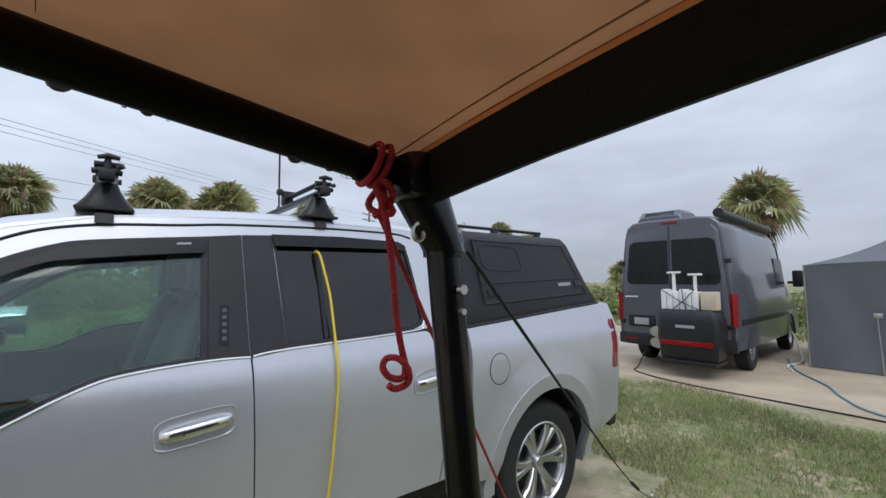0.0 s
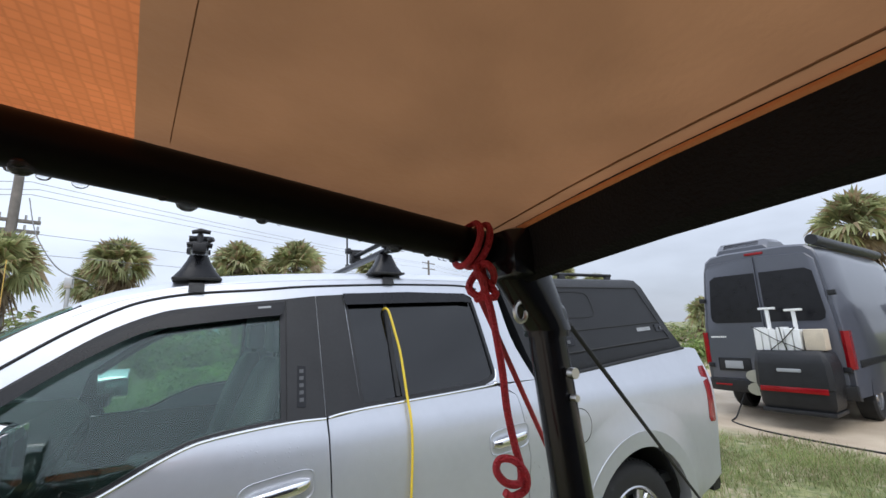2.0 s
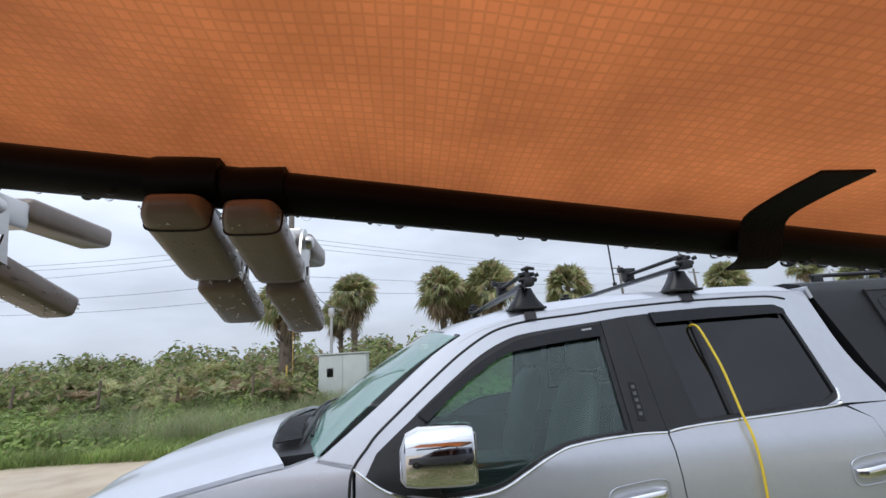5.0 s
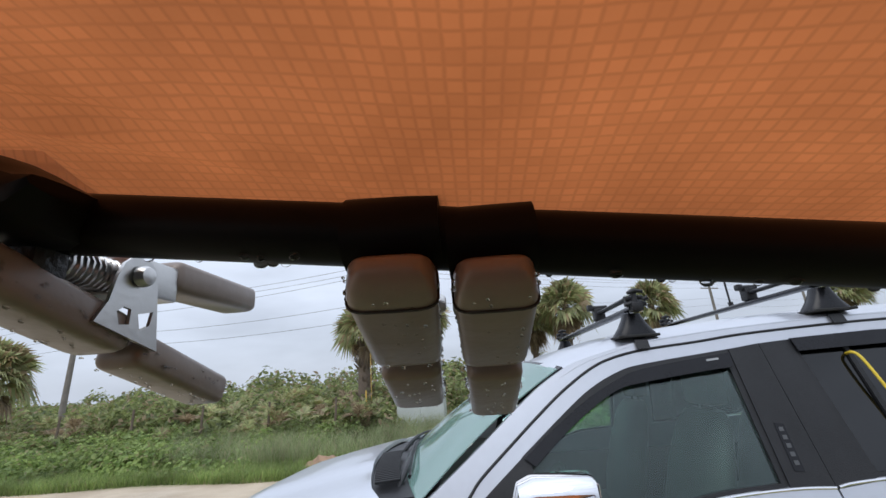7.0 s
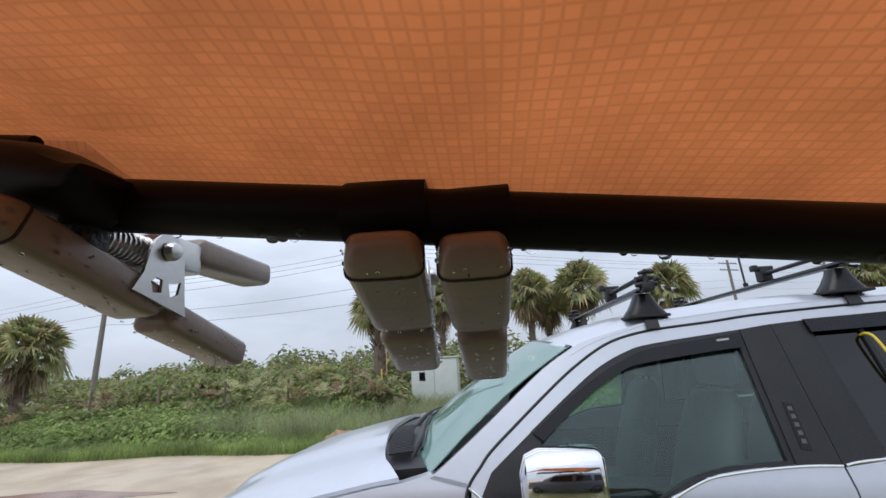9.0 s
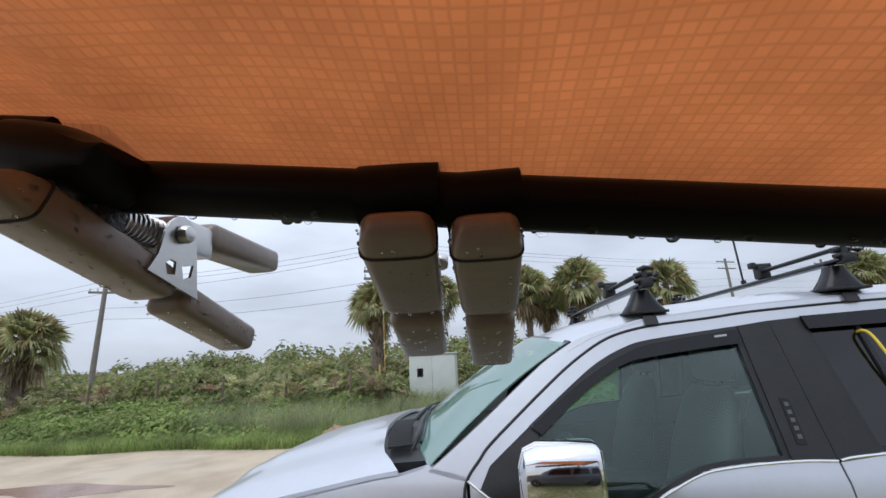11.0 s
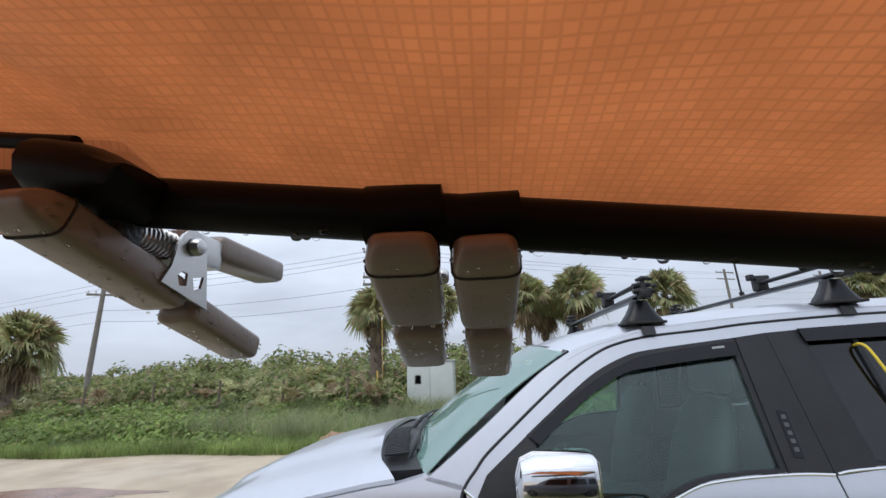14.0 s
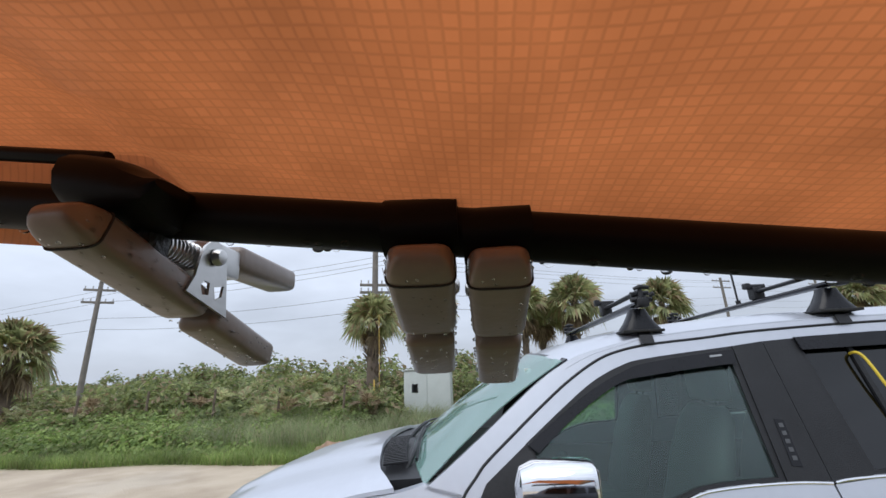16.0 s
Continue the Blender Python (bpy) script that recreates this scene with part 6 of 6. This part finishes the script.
tube(bm, [(-3.6, 13.4, 0), (-3.6, 13.4, 3.3)], 0.05, 10), box(bm, (-3.69, 13.3, 3.15), (-3.51, 13.5, 3.45), 0.02)
tagged(part("meter_post", bm, STEEL), "grey steel service post behind the cabinet", "post")


def pole(x, y, top, lean, arms, r=0.15):
    p = thing("utility_pole", "weathered wooden utility pole with crossarms", "utility pole", "utility poles")
    z0 = float(ground_z(np.array(x), np.array(y)))
    bm = bmesh.new()
    tube(bm, [(x, y, z0 - 0.2), (x + lean * 0.5, y, z0 + (top - z0) / 2), (x + lean, y, top)], [r, r * 0.85, r * 0.7], 12)
    part("post", bm, POLEWOOD, p)
    for h, w, ang in arms:
        k = (h - z0) / (top - z0)
        c, s = math.cos(ang), math.sin(ang)
        bm = bmesh.new()
        box(bm, (-w, -0.05, -0.06), (w, 0.05, 0.06), 0.01, pose(x + lean * k, y, h, 0, 0, math.degrees(ang)))
        arm_ = part("crossarm", bm, POLEWOOD, p)
        for q in (-0.92, -0.45, 0.45, 0.92):
            bm = bmesh.new()
            tube(bm, [(x + lean * k + q * w * c, y + q * w * s, h + 0.05), (x + lean * k + q * w * c, y + q * w * s, h + 0.22)], 0.035, 8)
            part("insulator", bm, STEEL, arm_)
    return p


pole(-22.55, 19.7, 7.4, 0.0, [(6.9, 0.75, 0.5), (6.2, 0.75, 0.5)])
pole(-6.05, 17.2, 9.0, 0.0, [(5.8, 0.7, 0.3), (5.45, 0.7, 0.3)], 0.17)
pole(28.0, 50.8, 11.6, 0.0, [(11.2, 1.4, 0.4), (10.4, 1.4, 0.4)], 0.2)
pole(44, 58, 12.0, 0.0, [(11.4, 1.4, 0.4)], 0.2)
for k, (z0, z1, z2, d) in enumerate(((6.9, 7.2, 11.2, 0.0), (6.9, 7.2, 11.2, 0.9), (6.25, 6.8, 10.5, 0.2), (5.3, 5.4, 9.2, 0.0), (4.7, 4.7, 8.4, 0.1))):
    bm = bmesh.new()
    P = []
    ends = [Vector((-75, 38 + d, z0 + 0.5)), Vector((-22.3, 19.7 + d, z0)), Vector((-5.75, 17.2 + d, z1)), Vector((28, 50.8 + d, z2)), Vector((44, 58 + d, z2))]
    for a, b in zip(ends, ends[1:]):
        P += [a.lerp(b, u) - Vector((0, 0, 1.1 * u * (1 - u))) for u in np.linspace(0, 1, 12)[:-1]]
    tube(bm, P + [ends[-1]], 0.010, 5)
    tagged(part("power_line", bm, WIRE), "thin dark overhead power line between poles", "power line", "power lines")
bm = bmesh.new()
tube(bm, spline([(-5.7, 17.15, 6.6), (-5.2, 16.4, 5.2), (-4.2, 14.8, 3.9), (-3.2, 13.4, 3.35)], 6), 0.018, 6)
tagged(part("service_drop", bm, WIRE), "dark service cable from pole to meter post", "cable")
bm = bmesh.new()
tube(bm, [(-4.72, 12.2, 0.0), (-4.78, 12.2, 1.6)], 0.025, 8)
tagged(part("marker_post", bm, YPOST), "thin yellow marker post in tall grass", "post")
bm = bmesh.new()
tube(bm, [(-4.9, 13.5, 0.3), (-4.95, 13.5, 3.9)], 0.012, 6)
tagged(part("pole_guard", bm, YPOST), "thin yellow guy guard beside the palm", "post")
rngf = random.Random(11)
for x in (-14.5, -12.2, -9.8, -7.6, -5.6):
    bm = bmesh.new()
    y = 11.6 + rngf.uniform(-0.2, 0.2)
    z0 = float(ground_z(np.array(x), np.array(y)))
    tube(bm, [(x, y, z0), (x + rngf.uniform(-0.05, 0.05), y, z0 + 1.25)], [0.04, 0.035], 8)
    tagged(part("fence_post", bm, BARK), "grey weathered wooden fence post in the bushes", "fence post", "fence posts")
bm = bmesh.new()
bmesh.ops.create_icosphere(bm, subdivisions=3, radius=1)
for v in bm.verts:
    n_ = noise.noise(v.co * 2.1) * 0.35
    v.co = Vector((v.co.x * 0.42, v.co.y * 0.3, max(v.co.z, -0.3) * 0.24)) * (1 + n_) + Vector((-4.75, 8.3, 0.08))
tagged(part("boulder", bm, ROCK), "low reddish brown boulder at the verge", "rock")


bm = bmesh.new()
ring_ = [bm.verts.new((-8.0 + (1.5 + 0.3 * math.sin(3 * a) + 0.2 * math.sin(7 * a)) * math.cos(a), 4.85 + (0.32 + 0.08 * math.sin(4 * a + 1)) * math.sin(a), 0.004)) for a in np.linspace(0, math.tau, 60, endpoint=False)]
bm.faces.new(ring_)
tagged(part("puddle", bm, mat("wet_red_clay", (0.26, 0.15, 0.11), 0.25, var=0.3, scale=2)), "shallow reddish puddle on the sandy track", "puddle", kind="structure")


# ---- palms ----
def fan(V, F, base, d, up, length, spread, blades, droop, rng):
    """One fan leaf: a stalk and narrow blades that fall at their tips."""
    d, up = d.normalized(), up.normalized()
    sd = d.cross(up).normalized()
    stalk = length * 0.5
    hub = base + d * stalk + Vector((0, 0, -droop * stalk * 0.25))
    i = len(V)
    w = 0.018
    V += [tuple(base - sd * w), tuple(base + sd * w), tuple(hub + sd * w), tuple(hub - sd * w)]
    F.append((i, i + 1, i + 2, i + 3))
    for k in range(blades):
        a = (k / (blades - 1) - 0.5) * spread
        bd = d * math.cos(a) + sd * math.sin(a)
        L = length * 0.55 * (0.75 + 0.25 * math.cos(a)) * rng.uniform(0.85, 1.1)
        px = bd.cross(up).normalized() * L * 0.075
        fold = up * 0.15 * L * abs(math.sin(a))
        p1 = hub + bd * L * 0.55 + fold * 0.5
        p2 = hub + bd * L - Vector((0, 0, droop * L * rng.uniform(0.4, 1.0))) + fold * 0.5
        i = len(V)
        V += [tuple(hub), tuple(p1 - px), tuple(p2), tuple(p1 + px)]
        F.append((i, i + 1, i + 2, i + 3))


def palm_meshes(seed, r, dead):
    rng = random.Random(seed)
    V, F, DV, DF = [], [], [], []
    for k in range(96):
        az = k * 2.399 + rng.uniform(-0.3, 0.3)
        el = math.sin(k / 95 * math.pi * 0.5) * 1.9 - 0.55 + rng.uniform(-0.15, 0.15)
        el = max(-0.6, min(1.45, el * 0.9 + 0.12))
        d = Vector((math.cos(az) * math.cos(el), math.sin(az) * math.cos(el), math.sin(el)))
        up = Vector((-math.cos(az) * math.sin(el), -math.sin(az) * math.sin(el), math.cos(el)))
        roll = rng.uniform(-1.3, 1.3)
        up = up * math.cos(roll) + d.cross(up) * math.sin(roll)
        fan(V, F, Vector((0, 0, 0)), d, up, r * rng.uniform(0.85, 1.1), 3.6, 19, 0.35 + 0.35 * (el < 0.2), rng)
    for k in range(dead):
        az = rng.uniform(0, math.tau)
        el = rng.uniform(-1.35, -0.6)
        d = Vector((math.cos(az) * math.cos(el), math.sin(az) * math.cos(el), math.sin(el)))
        up = Vector((-math.cos(az) * math.sin(el), -math.sin(az) * math.sin(el), math.cos(el)))
        fan(DV, DF, Vector((0, 0, -0.1 * r)), d, up, r * rng.uniform(0.6, 0.95), 2.6, 11, 0.8, rng)
    return (V, F), (DV, DF)


def palm(x, y, z, height, r, seed, dead=14, thick=0.16, lean=0.0, label="cabbage palm with green fan leaves and a brown skirt"):
    p = thing("palm_tree", label, "palm tree", "cabbage palms", at=(x, y, z))
    rng = random.Random(seed)
    bm = bmesh.new()
    tube(bm, [(lean * u * u, 0, -0.3 + (height + 0.3) * u) for u in np.linspace(0, 1, 9)], [thick * (1.25 - 0.35 * u + 0.25 * max(0, u - 0.7)) for u in np.linspace(0, 1, 9)], 14)
    # old leaf bases crossing up the trunk
    for k in range(70):
        u = rng.uniform(0.25, 1.0)
        a = k * 2.399
        c = Vector((lean * u * u, 0, -0.3 + (height + 0.3) * u))
        o = Vector((math.cos(a), math.sin(a), 0))
        tube(bm, [c + o * thick * 0.7, c + o * (thick * 1.25) + Vector((0, 0, 0.10)), c + o * (thick * 1.9) + Vector((0, 0, 0.24))], [0.045, 0.035, 0.012], 5)
    part("trunk", bm, BARK, p)
    g, d = palm_meshes(seed, r, dead)
    c = mesh_of("crown", *g, PALMLEAF, p)
    c.location = (lean, 0, height)
    if dead:
        c = mesh_of("dead_fronds", *d, PALMDEAD, p, "dry brown hanging fronds")
        c.location = (lean, 0, height)
    return p


def gz_at(x, y):
    return float(ground_z(np.array(float(x)), np.array(float(y))))


for x, y, top, r, seed, dead, th in ((-5.5, 14.8, 3.9, 1.25, 1, 7, 0.21), (-4.0, 24.2, 5.45, 1.55, 2, 20, 0.17), (-5.2, 27.0, 4.6, 1.5, 9, 18, 0.14), (1.4, 24.2, 5.5, 1.75, 3, 30, 0.18), (2.6, 25.5, 5.0, 1.6, 4, 34, 0.18), (4.4, 23.8, 5.6, 1.85, 5, 22, 0.18), (10.4, 26.1, 5.6, 1.8, 7, 20, 0.18), (23.9, 28.1, 5.8, 1.7, 8, 12, 0.2), (-18.2, 12.4, 2.95, 1.42, 10, 18, 0.2), (43, 39.5, 8.6, 1.9, 12, 12, 0.2), (33, 26, 5.2, 1.6, 13, 12, 0.2)):
    z = gz_at(x, y)
    palm(x, y, z, top - z, r, seed, dead, th)
palm(16.2, 2.4, 0.0, 4.2, 1.2, 21, 30, 0.22, -0.1, "wind-blown cabbage palm behind the van with dead fronds")
palm(26.5, 12.5, 0.0, 2.0, 1.3, 22, 20, 0.22)


# ---- bushes and grass ----
def leaf_cloud(name, mounds, per, size, material, label, seed, long=1.6):
    """Mounds of leaves: every leaf is a small bent blade on the skin of a mound."""
    rs = np.random.RandomState(seed)
    V = []
    for x, y, z, r, h in mounds:
        n_ = max(20, int(per * r * r))
        az, u = rs.uniform(0, 2 * np.pi, n_), rs.uniform(0, 1, n_) ** 0.8
        el = np.arcsin(u)
        shell = rs.uniform(0.72, 1.08, n_) * (1 + 0.22 * np.sin(az * 3 + x) * np.cos(el * 4 + y))
        c = np.stack([x + r * shell * np.cos(az) * np.cos(el), y + r * shell * np.sin(az) * np.cos(el), z + h * shell * np.sin(el)], -1)
        out = np.stack([np.cos(az) * np.cos(el), np.sin(az) * np.cos(el), np.sin(el) + 0.4], -1) + rs.normal(0, 0.55, (n_, 3))
        out /= np.linalg.norm(out, axis=1, keepdims=True)
        t = np.cross(out, rs.normal(0, 1, (n_, 3)))
        t /= np.linalg.norm(t, axis=1, keepdims=True) + 1e-9
        b = np.cross(out, t)
        s = size * rs.uniform(0.6, 1.4, (n_, 1))
        a0, a1 = c - t * s * long * 0.5, c + t * s * long * 0.5
        m1, m2 = c + b * s * 0.38 + out * s * 0.12, c - b * s * 0.38 + out * s * 0.12
        V.append(np.stack([a0, m1, a1, m2], 1).reshape(-1, 3))
    V = np.concatenate(V)
    F = np.arange(len(V)).reshape(-1, 4)
    ob = mesh_of(name, V.tolist(), F.tolist(), material)
    return tagged(ob, label, "bushes", kind="stuff")


rs = np.random.RandomState(3)


def mounds_in(n_, x0, x1, y0, y1, r0, r1, h0, h1, keep=None):
    out = []
    while len(out) < n_:
        x, y = rs.uniform(x0, x1), rs.uniform(y0, y1)
        if keep is not None and not keep(x, y):
            continue
        out.append((x, y, gz_at(x, y) - 0.1, rs.uniform(r0, r1), rs.uniform(h0, h1)))
    return out


clear = lambda x, y: not (-4.6 < x < -1.2 and y < 14.6)
BIG = [(-12.7, 13.2, 0.2, 1.7, 1.75), (-11.2, 14.4, 0.2, 1.4, 1.5), (-15.5, 14.6, 0.2, 1.6, 1.5), (-7.6, 15.8, 0.3, 1.5, 1.55), (-3.0, 16.5, 0.3, 1.8, 1.7), (-0.6, 15.8, 0.2, 1.6, 1.5)]
leaf_cloud("dune_scrub", BIG + mounds_in(95, -22, 14, 12.2, 19, 0.6, 1.5, 0.5, 1.2, clear), 560, 0.13, BUSH, "dense dark green dune scrub", 1)
leaf_cloud("far_trees", mounds_in(26, -75, 20, 52, 85, 2.0, 4.0, 2.6, 4.6), 40, 0.5, BUSH, "distant low coastal trees", 6)
leaf_cloud("far_scrub", mounds_in(150, -60, 45, 19, 45, 1.2, 3.0, 0.9, 1.5), 90, 0.26, BUSH, "far grey-green dune scrub", 2)
leaf_cloud("vine_cover", mounds_in(190, -20, -3.0, 9.0, 14.0, 0.45, 1.1, 0.25, 0.75, lambda x, y: clear(x, y) and (x < -7 or y > 11)), 620, 0.10, VINE, "bright green creeping vines on the bank", 3, 1.2)
leaf_cloud("roadside_scrub", mounds_in(70, -3, 30, 8.8, 13, 0.6, 1.3, 0.4, 1.0, lambda x, y: clear(x, y) and not (4 < x < 16 and y < 8)), 420, 0.13, VINE, "green scrub beyond the track", 4)
leaf_cloud("scrub_by_the_shelter", mounds_in(40, 15, 40, -3, 16, 0.6, 1.6, 0.5, 1.4, lambda x, y: x > 19 or y > 6), 260, 0.16, BUSH, "green bushes behind the van", 5)

# low fan palms in the scrub
rngp = random.Random(31)
PV, PF, QV, QF = [], [], [], []
for k in range(110):
    x, y = rngp.uniform(-20, -4.5), rngp.uniform(11.2, 17)
    base = Vector((x, y, gz_at(x, y) + rngp.uniform(0.1, 0.75)))
    tgt = (QV, QF) if rngp.random() < 0.16 else (PV, PF)
    for j in range(9):
        az, el = rngp.uniform(0, math.tau), rngp.uniform(0.15, 1.2)
        d = Vector((math.cos(az) * math.cos(el), math.sin(az) * math.cos(el), math.sin(el)))
        up = Vector((-math.cos(az) * math.sin(el), -math.sin(az) * math.sin(el), math.cos(el)))
        fan(*tgt, base, d, up, rngp.uniform(0.35, 0.65), 3.0, 13, 0.3, rngp)
tagged(mesh_of("saw_palmetto", PV, PF, PALMLEAF), "low green fan palms in the dune scrub", "bushes", kind="stuff")
tagged(mesh_of("dry_palmetto", QV, QF, PALMDEAD), "dry brown fan palms in the scrub", "bushes", kind="stuff")


def blades(name, n_, where, h0, h1, w, material, label, seed, lean=0.5):
    """Grass: single tapering blades, each bent its own way."""
    rs = np.random.RandomState(seed)
    xy = where(rs, n_)
    n_ = len(xy)
    z = ground_z(xy[:, 0], xy[:, 1])
    h = rs.uniform(h0, h1, n_)
    az = rs.uniform(0, 2 * np.pi, n_)
    ln = h * rs.uniform(0.1, lean, n_) * 2
    d = np.stack([np.cos(az), np.sin(az), 0 * az], -1)
    s = np.stack([-np.sin(az + 0.6), np.cos(az + 0.6), 0 * az], -1) * w
    base = np.stack([xy[:, 0], xy[:, 1], z - 0.005], -1)
    up = np.array([0, 0, 1.0])
    mid = base + d * (ln * 0.35)[:, None] + up * (h * 0.65)[:, None]
    tip = base + d * ln[:, None] + up * h[:, None]
    V = np.stack([base - s, base + s, mid + s * 0.7, tip, mid - s * 0.7], 1).reshape(-1, 3)
    F = np.arange(len(V)).reshape(-1, 5)
    return tagged(mesh_of(name, V.tolist(), F.tolist(), material), label, "grass", kind="stuff")


def near_grass(rs, n_):
    p = np.stack([rs.uniform(0.8, 6.9, n_), rs.uniform(-5.0, 4.0, n_)], -1)
    edge = 6.25 + 0.35 * np.sin(p[:, 1] * 1.7) + rs.normal(0, 0.12, n_)
    clump = np.sin(p[:, 0] * 2.3 + 1.3 * np.sin(p[:, 1] * 1.9)) * np.sin(p[:, 1] * 2.7 + 0.8) + 0.5 * np.sin(p[:, 0] * 5.1) * np.sin(p[:, 1] * 6.3)
    keep = (p[:, 0] < edge) & (rs.uniform(-0.9, 1.1, n_) < clump + 0.55) & ~((p[:, 0] < 3.2) & (p[:, 1] > -0.2) & (p[:, 1] < 2.2))
    return p[keep]


def verge(rs, n_):
    x = rs.uniform(-18, 1.0, n_)
    y = 7.65 + rs.uniform(0, 1, n_) ** 1.3 * 4.2 + 0.15 * np.sin(x * 1.3)
    return np.stack([x, y], -1)


def far_lawn(rs, n_):
    x, y = rs.uniform(14.5, 30, n_), rs.uniform(-2, 12, n_)
    return np.stack([x, y], -1)


blades("lawn_grass", 130000, near_grass, 0.03, 0.10, 0.0035, GRASS, "short patchy green and straw-coloured grass", 7, 0.7)
blades("verge_grass", 60000, verge, 0.08, 0.30, 0.006, VINE, "green verge grass along the track", 8)
blades("tall_grass", 14000, lambda rs, n_: (lambda p: p[(p[:, 0] > -9.5 - (p[:, 1] - 9) * 0.4) & (p[:, 1] > 8.9)])(np.stack([rs.uniform(-12, -1.5, n_), rs.uniform(8.9, 12.3, n_)], -1)), 0.3, 0.7, 0.006, TALLGRASS, "tall pale green grass around the cabinet", 9)
blades("far_grass", 20000, far_lawn, 0.06, 0.16, 0.012, GRASS, "grass beyond the van", 10)
